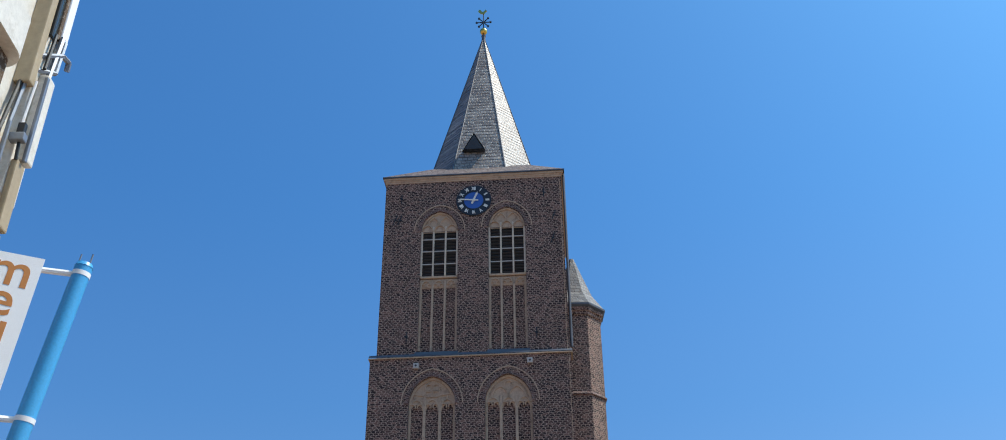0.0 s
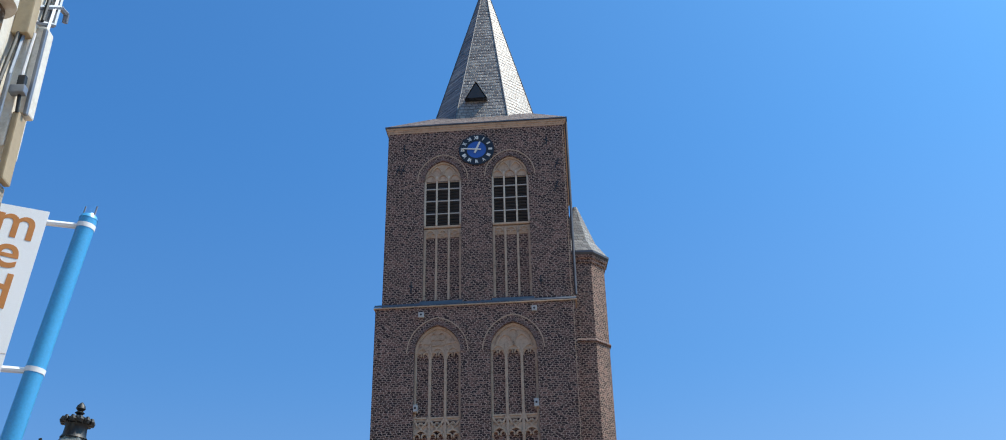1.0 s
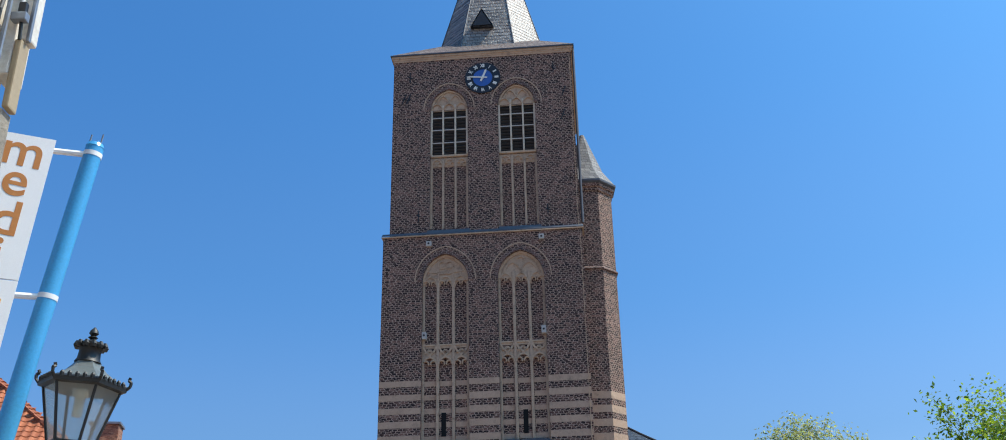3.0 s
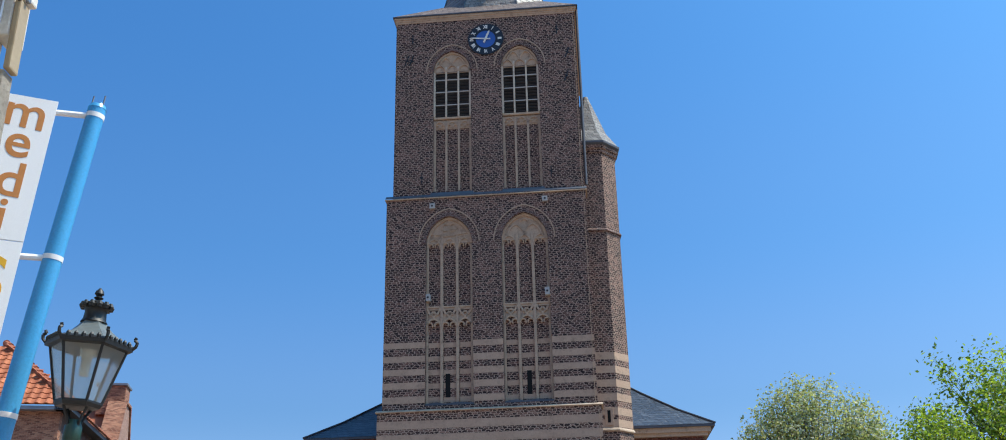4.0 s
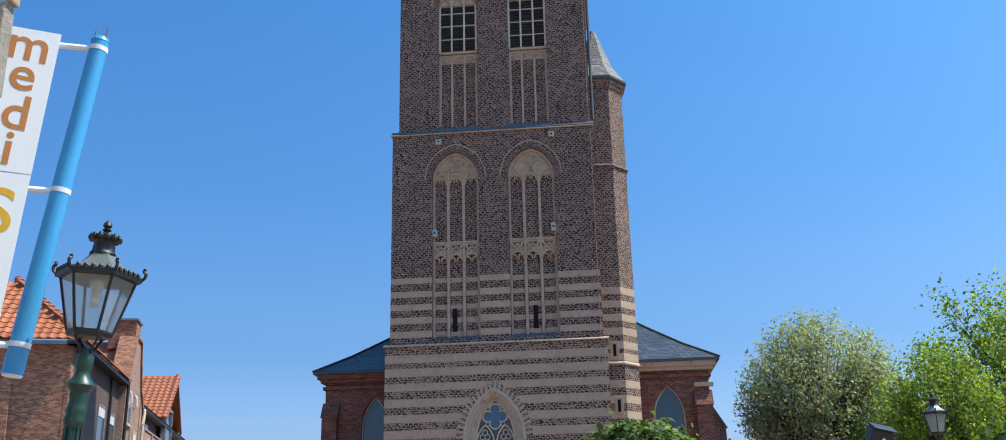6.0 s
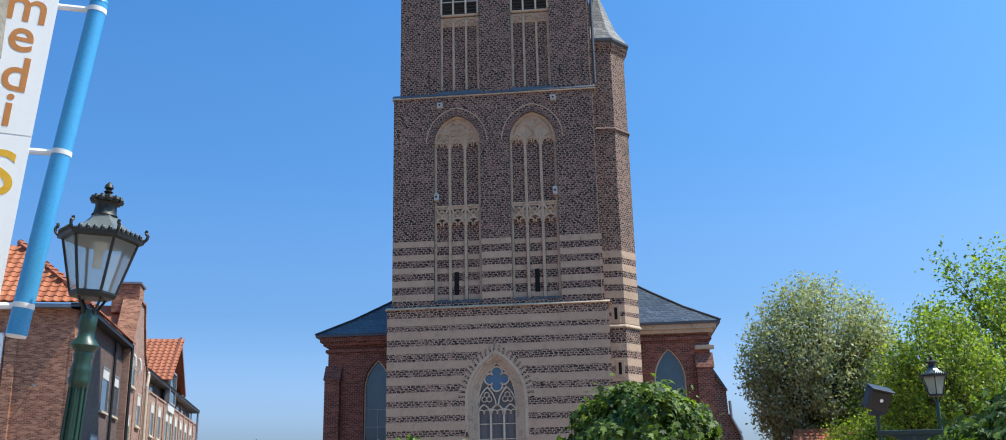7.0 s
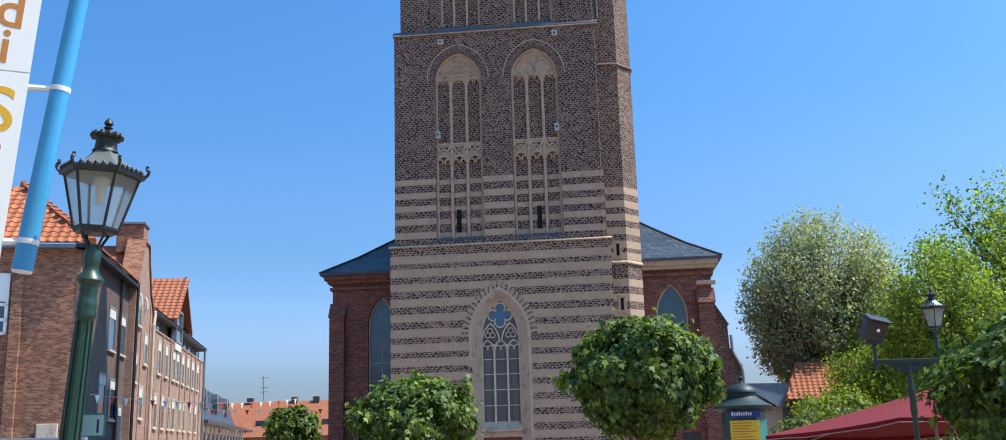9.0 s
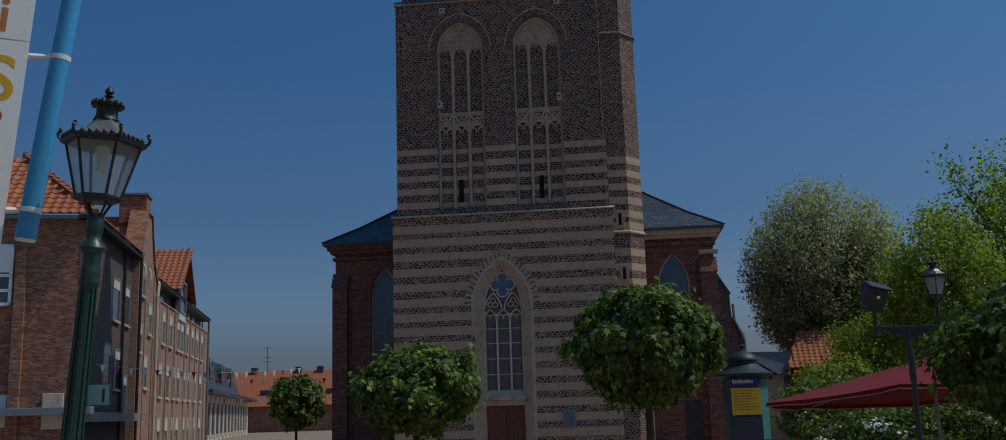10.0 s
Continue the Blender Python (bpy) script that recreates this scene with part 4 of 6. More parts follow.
part("window_sill", bm, "sandstone", tower)
part("lintel", bevelled(pc - hw - 0.1, pc + hw + 0.1, 0.25, 0.49, 2.25, 2.5, 0.03), "sandstone", tower)
for s in (-1, 1):
    leaf = part("door_leaf", bevelled(min(pc, pc + s * hw) + 0.01, max(pc, pc + s * hw) - 0.01, 0.37, 0.45, 0.02, 2.25, 0.01), "wood_door", tower, "reddish brown wooden door leaf")
    for k in range(5):
        x = pc + s * hw * (k + 0.5) / 5
        part("plank", bevelled(x - hw / 11, x + hw / 11, 0.355, 0.38, 0.05, 2.22, 0.006), "wood_door", leaf)
# voussoirs round the portal, brick and stone in turn
inner, outer = arch(pc, ph + 0.004, psp, prs + 0.004, 13), arch(pc, ph + 0.30, psp, prs + 0.32, 13)
for k, (a, b, c, d) in enumerate(zip(inner, inner[1:], outer[1:], outer)):
    mid = [((a[0] + b[0]) / 2, (a[1] + b[1]) / 2), ((c[0] + d[0]) / 2, (c[1] + d[1]) / 2)]
    part("voussoir", prism(bmesh.new(), [a, mid[0], mid[1], d], -0.008, 0.04), "mullion_stone", tower)
    part("voussoir", prism(bmesh.new(), [mid[0], b, c, mid[1]], -0.007, 0.04), "tower_brick", tower)
# small carved marks on the portal jamb
for z in (5.25, 4.75):
    part("carved_mark", bars(bmesh.new(), [(pc - ph - 0.02 + 0.05, z - 0.12), (pc - ph + 0.08, z + 0.12), (pc - ph + 0.14, z - 0.12)], 0.04, -0.05, 0.0), "black_iron", tower)
# notice board beside the portal
nb = thing("notice_board", TOWER, "small dark notice board on the tower wall", "notice board")
part("board", bevelled(2.3, 2.85, -0.08, -0.008, 1.2, 1.95, 0.01), "zinc", nb)
part("sheet", box(bmesh.new(), 2.36, 2.79, -0.09, -0.084, 1.26, 1.89), "grey_tile", nb)

# ---- stair turret ----
TCX, TCY, TW = 5.07, 2.35, 1.26
TURN = math.pi / 8 + radians(5)
turret = thing("stair_turret", TOWER, "octagonal brick stair turret with stone bands and slate cap", "turret")
R8 = TW / math.cos(math.pi / 8)
part("shaft", lathe(bmesh.new(), [(R8, 0), (R8, 24.3)], 8, TCX, TCY, TURN), "belfry_brick", turret)
for z in (19.72, 9.95):
    part("string_course", lathe(bmesh.new(), [(R8 + 0.003, z + 0.02), (R8 + 0.09, z + 0.05), (R8 + 0.09, z + 0.1), (R8 + 0.003, z + 0.2)], 8, TCX, TCY, TURN), "sandstone" if z < 15 else "annex_brick", turret)
part("corbel_course", lathe(bmesh.new(), [(R8 + 0.002, 24.0), (R8 + 0.08, 24.05), (R8 + 0.08, 24.2), (R8 + 0.17, 24.25), (R8 + 0.17, 24.42)], 8, TCX, TCY, TURN), "belfry_brick", turret)
part("eave_cornice", lathe(bmesh.new(), [(R8 + 0.17, 24.42), (R8 + 0.29, 24.5), (R8 + 0.3, 24.6)], 8, TCX, TCY, TURN), "lead", turret, "dark moulded eaves")
part("cap_roof", lathe(bmesh.new(), [(R8 + 0.26, 24.6), (R8 * 0.74, 25.5), (0.12, 27.9)], 8, TCX, TCY, TURN), "slate_cap", turret, "grey slate cap")
for z in [13.5, 12.85, 12.2, 11.55, 10.9, 10.35] + [9.1, 8.40, 7.70, 7.00, 6.32, 5.66, 5.00, 4.34, 3.68, 3.02, 2.36]:
    part("stone_band", lathe(bmesh.new(), [(R8 + 0.006, z - 0.17), (R8 + 0.006, z + 0.17)], 8, TCX, TCY, TURN), "band_stone", turret)
yt = TCY - TW
for x, z in ((5.28, 10.65), (5.35, 8.1)):
    part("slit_surround", bevelled(x - 0.2, x + 0.2, yt - 0.02, yt + 0.03, z - 0.42, z + 0.42, 0.015), "band_stone", turret)
    # turret slit, its inner shade given as a black sheet
    part("slit", box(bmesh.new(), x - 0.07, x + 0.07, yt - 0.025, yt + 0.02, z - 0.28, z + 0.28), "opening_shade", turret, "narrow slit, a black sheet for its shade")

# ---- church aisles ----
aisles = thing("church_aisles", TOWER, "red brick church aisles with low slate roofs", "church")
YA = 4.0
EAVE = 10.5


def aisle_front(x0, x1, win):
    bm = wall_front(bmesh.new(), x0, x1, 0, EAVE - 0.35, YA, YA + 0.4, [win])
    box(bm, x0, x1, YA + 0.4, 32, 0, EAVE - 0.35)
    part("wall", bm, "aisle_brick", aisles, "dark red brick wall")
    cx, half, foot, spring, rise = win
    part("arch_moulding", arch_ring(bmesh.new(), cx, half, spring, rise, 0.3, YA - 0.03, YA + 0.1), "aisle_brick", aisles)
    bm = arch_ring(bmesh.new(), cx, half - 0.07, spring, rise - 0.08, 0.07, YA + 0.2, YA + 0.32)
    for s in (-1, 1):
        prism(bm, [(cx + s * (half - 0.07), foot), (cx + s * half, foot), (cx + s * half, spring), (cx + s * (half - 0.07), spring)], YA + 0.2, YA + 0.32)
    frame_ob = part("window_frame", bm, "pale_stone", aisles)
    hw = half - 0.06
    part("pane", prism(bmesh.new(), [(cx - hw, foot)] + arch(cx, hw, spring, rise - 0.07, 10) + [(cx + hw, foot)], YA + 0.27, YA + 0.3), "church_glass", frame_ob, "bluish church window glass")
    bm = bmesh.new()
    bar(bm, (cx, foot), (cx, spring - 1.0), 0.035, YA + 0.24, YA + 0.28)
    for k in range(5):
        bar(bm, (cx - hw, spring - 1.0 - k * 0.85), (cx + hw, spring - 1.0 - k * 0.85), 0.03, YA + 0.24, YA + 0.28)
    part("glazing_bars", bm, "zinc", frame_ob)
    part("sill", bevelled(cx - half - 0.1, cx + half + 0.1, YA - 0.1, YA + 0.35, foot - 0.15, foot, 0.03), "sandstone", aisles)


aisle_front(-9.13, S1[0] + 0.02, (-6.62, 0.68, 4.2, 7.9, 1.45))
aisle_front(S1[1] - 0.3, 9.75, (7.78, 0.76, 4.4, 7.85, 1.55))
# eaves cornice, built in steps, and gutters
for x0, x1 in ((-9.13, S1[0]), (S1[1], 9.75)):
    for g, z0, z1, mt in ((0.12, EAVE - 0.75, EAVE - 0.6, "aisle_brick"), (0.22, EAVE - 0.42, EAVE - 0.25, "sandstone"), (0.36, EAVE - 0.25, EAVE - 0.02, "sandstone")):
        a = x0 - g if x0 < -6 else x0
        b = x1 + g if x1 > 6 else x1
        part("cornice", box(bmesh.new(), a, b, YA - g, 32, z0, z1), mt if x0 > 0 else "aisle_brick", aisles)
    a = x0 - 0.55 if x0 < -6 else x0
    b = x1 + 0.55 if x1 > 6 else x1
    part("gutter", box(bmesh.new(), a, b, YA - 0.5, 32.2, EAVE - 0.02, EAVE + 0.09), "lead", aisles, "dark lead gutter")
# roofs, hipped towards the tower
RISE = 0.78
for side in (-1, 1):
    xe = -9.7 if side < 0 else 10.32
    run = 9.5
    zt = EAVE + 0.09
    bm = bmesh.new()
    n = 6
    # slightly bell-cast slope, built of strips
    prof = [(run * k / n, RISE * run * (k / n) ** 1.12) for k in range(n + 1)]
    for (a, ha), (b, hb) in zip(prof, prof[1:]):
        xa, xb = xe - side * a, xe - side * b
        ya, yb2 = YA - 0.52 + a, YA - 0.52 + b
        sheet(bm, [(xa, ya, zt + ha), (xe - side * run, ya, zt + ha), (xe - side * run, yb2, zt + hb), (xb, yb2, zt + hb)])
        sheet(bm, [(xa, ya, zt + ha), (xb, yb2, zt + hb), (xb, 32, zt + hb), (xa, 32, zt + ha)])
    part("roof", bm, "slate_roof", aisles, "dark slate roof")
    bm = bmesh.new()
    pts = [(xe - side * a, YA - 0.52 + a, zt + hh + 0.03) for a, hh in prof]
    path_tube(bm, pts, 0.05)
    part("hip_flashing", bm, "lead", aisles)
# corner piers with stone caps
for x0, x1 in ((-9.2, -8.45), (9.05, 9.82)):
    part("corner_pier", box(bmesh.new(), x0, x1, YA - 0.35, YA + 0.0, 0, 8.35), "aisle_brick", aisles)
    bm = bmesh.new()
    hull(bm, [[(x0 - 0.05, YA - 0.42, 8.35), (x1 + 0.05, YA - 0.42, 8.35), (x1 + 0.05, YA, 9.1), (x0 - 0.05, YA, 9.1)], [(x0 - 0.05, YA - 0.42, 8.35), (x0 - 0.05, YA, 8.35), (x1 + 0.05, YA, 8.35), (x1 + 0.05, YA - 0.42, 8.35)], [(x0 - 0.05, YA - 0.42, 8.35), (x0 - 0.05, YA, 9.1), (x0 - 0.05, YA, 8.35)], [(x1 + 0.05, YA - 0.42, 8.35), (x1 + 0.05, YA, 8.35), (x1 + 0.05, YA, 9.1)]])
    part("pier_cap", bm, "aisle_brick", aisles, "sloping pier cap")
part("corner_bracket", bevelled(9.02, 9.95, YA - 0.25, YA + 0.05, 9.25, 9.45, 0.03), "sandstone", aisles)
# side annex further back, with sloping brick parapet and downpipe
bm = prism(bmesh.new(), [(9.7, 0), (11.2, 0), (11.2, 5.4), (10.72, 6.3), (10.68, 7.5), (9.7, 9.2)], 6.6, 7.0)
part("buttress_wall", bm, "annex_brick", aisles, "weathered dark brick buttress wall")
bm = bmesh.new()
bars(bm, [(9.7, 9.25), (10.72, 7.52)], 0.1, 6.5, 7.1)
part("parapet_coping", bm, "lead", aisles)
bm = bmesh.new()
bars(bm, [(10.74, 6.35), (11.25, 5.4)], 0.1, 6.5, 7.1)
part("parapet_coping", bm, "lead", aisles)
part("downpipe", path_tube(bmesh.new(), [(10.8, 6.45, 7.0), (10.82, 6.45, 6.2), (11.15, 6.45, 5.5), (11.25, 6.45, 5.2), (11.25, 6.45, 0)], 0.07, 8), "zinc", aisles, "pale metal downpipe", smooth=True)
part("side_door", bevelled(7.95, 8.75, YA - 0.04, YA + 0.02, 0, 2.25, 0.02), "dark_door", aisles, "dark side door")


# ---- street of houses ----
AFAR = Matrix.Translation((0, 0, EYE)) @ Matrix.Scale(1.38, 4) @ Matrix.Translation((0, 0, -EYE))
HOUSE = AFAR @ Matrix.Translation((-14.294, 33.0, 0)) @ Matrix.Rotation(math.atan2(0.98450536, -0.17535447), 4, "Z")


def mesh_raw(name, verts, faces, material, parent, label="", kind=""):
    me = bpy.data.meshes.new(name)
    me.from_pydata(verts, [], faces)
    me.update()
    me.materials.append(M[material])
    ob = new(name, me)
    if parent is not None:
        ob.parent = parent
    if label:
        ob["label"] = label
    if kind:
        ob["kind"] = kind
    return ob


def tile_profile(w, l, t=0.035):
    """One pantile: a roll and a pan across its width, thicker at the foot."""
    xs = [(-0.5, 0.2), (-0.36, 0.75), (-0.2, 1.0), (-0.05, 0.7), (0.1, 0.15), (0.28, 0.0), (0.5, 0.2)]
    top = [(x * w, 0.0, t * (0.9 + 1.3 * h)) for x, h in xs] + [(x * w, l * 1.12, t * (0.1 + 1.3 * h)) for x, h in xs]
    foot = [(x * w, 0.0, t * (-0.1 + 1.3 * h)) for x, h in xs]
    n = len(xs)
    faces = [(i, i + 1, n + i + 1, n + i) for i in range(n - 1)] + [(2 * n + i, 2 * n + i + 1, i + 1, i) for i in range(n - 1)]
    return top + foot, faces


TV, TF = tile_profile(0.3, 0.34)


def tile_places(o, u, v, wide, high, inside):
    """Places of the tiles on a roof plane with origin o, eaves direction u and slope direction v."""
    o, u, v = Vector(o), Vector(u).normalized(), Vector(v).normalized()
    n = u.cross(v)
    out = []
    for r in range(int(high / 0.34)):
        for c in range(int(wide / 0.3) + 1):
            a, b = c * 0.3 + 0.15, r * 0.34
            if inside(a, b):
                m = Matrix((u, v, n)).transposed().to_4x4()
                m.translation = o + u * a + v * b
                out.append(m)
    return out


def tiled_joined(places, parent, label=""):
    verts, faces = [], []
    for m in places:
        k = len(verts)
        verts += [m @ Vector(p) for p in TV]
        faces += [tuple(k + i for i in f) for f in TF]
    return mesh_raw("roof_tiles", verts, faces, "tile_far", parent, label, "stuff")


def tiled_single(places, parent):
    me = bpy.data.meshes.new("roof_tile")
    me.from_pydata(TV, [], TF)
    me.materials.append(M["tile"])
    for m in places:
        o = new("roof_tile", me)
        o.parent = parent
        o.matrix_basis = m


def house_window(parent, x0, x1, z0, z1, y, mat_frame="pale_stone", blind=0.0):
    """A window recess filled by frame, panes and a sill, facing the street (-y)."""
    w = part("window", box(bmesh.new(), x0, x1, y - 0.006, y + 0.02, z0, z1), "window", parent, "dark window pane in white frame")
    bm = bars(bmesh.new(), [(x0, z0), (x0, z1), (x1, z1), (x1, z0), (x0, z0)], 0.06, y - 0.05, y + 0.02)
    part("frame", bm, mat_frame, w)
    part("sill", bevelled(x0 - 0.05, x1 + 0.05, y - 0.1, y + 0.02, z0 - 0.1, z0 - 0.03, 0.01), "pale_stone", w)
    if blind:
        part("roller_blind", box(bmesh.new(), x0 + 0.04, x1 - 0.04, y - 0.03, y - 0.008, z1 - (z1 - z0) * blind, z1), "blind_white", w)
    return w


# corner house
h1 = thing("corner_house", HOUSE, "brown brick corner house with orange tiled hip roof", "house", "street houses")
part("wall", box(bmesh.new(), 0.0, 8.4, 0.012, 5.85, 0, 8.85), "house_brick", h1, "brown brick wall")
# street front: shade from the tower is partly put into the brick colour
part("street_front", box(bmesh.new(), 0.35, 8.4, -0.02, 0.011, 0, 8.85), "shaded_brick", h1, "brown brick street front, darkened for the tower's shadow")
part("corner_strip", box(bmesh.new(), -0.012, 0.34, -0.03, 0.08, 0, 8.85), "house_brick", h1)
part("pier", box(bmesh.new(), -0.16, 0.0, 1.72, 2.05, 0, 7.9), "house_brick", h1, "projecting brick pier")
part("eaves_board", box(bmesh.new(), -0.35, 8.45, -0.4, 0.1, 8.83, 8.98), "black_iron", h1, "dark eaves board")
part("eaves_board", box(bmesh.new(), -0.35, 0.0, -0.4, 6.1, 8.83, 8.95), "zinc", h1)
e, rz, hx, hy = 8.98, 11.8, 2.9, 2.85
bm = hull(bmesh.new(), [[(-0.4, -0.45, e), (-0.4, 6.15, e), (hx, hy, rz)], [(-0.4, -0.45, e), (hx, hy, rz), (8.4, hy, rz), (8.4, -0.45, e)], [(-0.4, 6.15, e), (8.4, 6.15, e), (8.4, hy, rz), (hx, hy, rz)]])
part("roof_board", bm, "tile_far", h1)
sl = math.hypot(hx + 0.4, rz - e)
tiled_single(tile_places((-0.4, 6.15, e + 0.01), (0, -1, 0), (hx + 0.4, 0, rz - e), 6.6, sl, lambda a, b: b / sl * (6.15 - hy) < a < 6.6 - b / sl * (hy + 0.45)), h1)
sy = math.hypot(hy + 0.45, rz - e)
tiled_joined(tile_places((-0.4, -0.45, e + 0.01), (1, 0, 0), (0, hy + 0.45, rz - e), 8.75, sy, lambda a, b: a > b / sy * (hx + 0.4)), h1, "orange pantiles")
bm = bmesh.new()
for k in range(15):
    a, b = Vector((-0.4, -0.45, e + 0.06)).lerp(Vector((hx, hy, rz + 0.06)), k / 15), Vector((-0.4, -0.45, e + 0.03)).lerp(Vector((hx, hy, rz + 0.03)), (k + 1.1) / 15)
    tube(bm, a, b, 0.13, 0.10, 8)
for k in range(14):
    tube(bm, (hx + k * 0.36, hy, rz + 0.05), (hx + 0.38 + k * 0.36, hy, rz + 0.03), 0.13, 0.10, 8)
part("ridge_tiles", bm, "tile_far", h1)["kind"] = "stuff"
for x0, x1, z0, z1 in ((4.75, 6.0, 5.95, 7.55), (6.85, 7.95, 5.95, 7.5), (3.6, 4.85, 3.35, 4.95), (5.5, 6.65, 3.35, 4.85), (7.2, 8.0, 2.4, 3.9)):
    house_window(h1, x0, x1, z0, z1, -0.02, "frame_grey", blind=0.25)
part("downpipe", tube(bmesh.new(), (6.55, -0.1, 0), (6.55, -0.1, 8.9), 0.055), "black_iron", h1, smooth=True)
part("wall_lamp", path_tube(bmesh.new(), [(-0.02, 1.05, 6.25), (-0.16, 1.05, 6.22), (-0.2, 1.07, 6.3)], 0.035), "zinc", h1)
part("meter_box", bevelled(-0.12, 0.0, 0.35, 1.0, 1.9, 3.05, 0.02), "pale_stone", h1)
# window of the flank
w = part("window", box(bmesh.new(), -0.03, 0.0, 2.2, 3.6, 6.0, 7.95), "window", h1)
bm = bmesh.new()
for a in (((2.2, 6.0), (2.2, 7.95)), ((2.2, 7.95), (3.6, 7.95)), ((2.2, 6.0), (3.6, 6.0)), ((2.2, 6.95), (3.6, 6.95)), ((2.2, 6.45), (3.6, 6.45))):
    (ya, za), (yb, zb) = a
    box(bm, -0.09, 0.0, min(ya, yb) - 0.05, max(ya, yb) + 0.05, min(za, zb) - 0.05, max(za, zb) + 0.05)
part("frame", bm, "white_plate", w)
part("shutter_box", bevelled(-0.1, 0.0, 2.2, 3.6, 7.05, 7.95, 0.02), "white_plate", w)
part("window", box(bmesh.new(), -0.05, 0.0, 2.1, 3.6, 2.0, 3.05), "blind_white", h1)
# shop fascia and sign on the street front
part("fascia", bevelled(-0.5, 0.0, -0.6, 3.8, 2.35, 2.6, 0.02), "frame_grey", h1, "grey shop fascia")
part("fascia", bevelled(0.5, 8.2, -0.5, -0.02, 2.1, 2.42, 0.02), "frame_grey", h1, "grey shop fascia")
sign = thing("shop_sign", HOUSE, "pale green square shop sign fixed to the wall", "sign")
part("plate", bevelled(1.2, 1.25, -0.86, -0.06, 2.6, 3.4, 0.01), "poster_teal", sign)
part("face", box(bmesh.new(), 1.185, 1.2, -0.8, -0.12, 2.66, 3.34), "sign_pale", sign, "pale green sign face")
part("bar", box(bmesh.new(), 1.175, 1.185, -0.66, -0.58, 2.75, 3.2), "poster_dark", sign)
part("bracket", tube(bmesh.new(), (1.22, -0.08, 3.2), (1.22, 0.0, 3.2), 0.03), "black_iron", sign)

# gabled house
h2 = thing("gabled_house", HOUSE, "pinkish brown brick house with stepped gable and chimney", "house", "street houses")
bm = prism(bmesh.new(), [(8.41, 0), (12.55, 0), (12.55, 8.4), (11.75, 9.1), (11.1, 10.4), (10.85, 11.1), (9.7, 11.1), (8.41, 9.0)], -0.3, 0.35)
part("wall", bm, "brown_brick", h2, "pinkish brown brick gable")
part("side_wall", box(bmesh.new(), 8.41, 12.55, 0.36, 9, 0, 8.4), "brown_brick", h2)
ch = part("chimney", bevelled(9.75, 10.8, -0.25, 0.9, 10.6, 11.85, 0.02), "house_brick", h2, "brick chimney")
part("chimney_cap", bevelled(9.68, 10.87, -0.32, 1.0, 11.85, 11.96, 0.02), "zinc", ch)
part("gable_coping", bars(bmesh.new(), [(8.41, 9.03), (9.7, 11.13), (10.85, 11.13), (11.12, 10.4), (11.78, 9.1), (12.6, 8.4)], 0.1, -0.38, 0.4), "house_brick", h2)
bm = hull(bmesh.new(), [[(8.4, 0.3, 8.9), (10.3, 0.3, 11.0), (10.3, 9, 11.0), (8.4, 9, 8.9)], [(12.6, 0.3, 8.4), (12.6, 9, 8.4), (10.3, 9, 11.0), (10.3, 0.3, 11.0)]])
part("roof_board", bm, "tile_far", h2)
v = Vector((0, 2.6, 3.2))
tiled_joined(tile_places((8.4, -0.1, 8.8), (1, 0, 0), v, 2.6, v.length, lambda a, b: b < 1.5 * a + 0.3), h2, "orange pantiles")
for x0, x1, z0, z1 in ((8.95, 9.75, 7.35, 8.5), (10.7, 11.55, 5.85, 7.2), (8.6, 9.35, 4.95, 6.1), (10.0, 10.9, 3.5, 4.85)):
    house_window(h2, x0, x1, z0, z1, -0.3, blind=0.35)
for x in (9.9, 11.9):
    part("pilaster_strip", box(bmesh.new(), x, x + 0.16, -0.34, -0.302, 0, 8.6), "brown_brick", h2)
part("downpipe", tube(bmesh.new(), (8.55, -0.36, 0), (8.55, -0.36, 9.0), 0.06), "black_iron", h2, smooth=True)
part("downpipe", path_tube(bmesh.new(), [(12.5, -0.4, 0), (12.5, -0.4, 7.7), (12.75, -0.4, 8.3), (12.9, -0.35, 8.4)], 0.07, 8), "pale_stone", h2, smooth=True)
for x in (9.15, 10.45):
    part("wall_light", path_tube(bmesh.new(), [(x, -0.32, 8.0), (x, -0.42, 8.2), (x, -0.40, 8.55), (x, -0.32, 8.7)], 0.05, 8), "blind_white", h2, "pale curved wall fitting", smooth=True)

# long terrace with cross gable
EZ = 8.45
h3 = thing("terrace_house", HOUSE, "long brown brick terrace with many windows and tiled dormer gable", "house", "street houses")
part("wall", box(bmesh.new(), 12.61, 33.0, -0.2, 9, 0, EZ - 0.75), "brown_brick", h3, "brown brick wall")
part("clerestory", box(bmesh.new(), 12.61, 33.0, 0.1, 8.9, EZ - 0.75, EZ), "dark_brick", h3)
part("clerestory_sill", box(bmesh.new(), 12.61, 33.05, -0.25, 0.1, EZ - 0.78, EZ - 0.7), "brown_brick", h3)
part("eaves_board", box(bmesh.new(), 12.61, 33.3, -0.35, 0.3, EZ, EZ + 0.15), "black_iron", h3)
bm = hull(bmesh.new(), [[(12.6, -0.4, EZ + 0.15), (33.3, -0.4, EZ + 0.15), (33.3, 4.5, EZ + 0.7), (12.6, 4.5, EZ + 0.7)], [(12.6, 4.5, EZ + 0.7), (33.3, 4.5, EZ + 0.7), (33.3, 9.2, EZ + 0.15), (12.6, 9.2, EZ + 0.15)]])
part("roof", bm, "slate_roof", h3)
gx0, gx1, gxa, gza, gzb = 17.2, 24.0, 20.9, 11.3, EZ + 0.15
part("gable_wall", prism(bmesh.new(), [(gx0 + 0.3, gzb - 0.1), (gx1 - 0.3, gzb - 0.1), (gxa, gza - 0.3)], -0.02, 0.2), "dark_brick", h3)
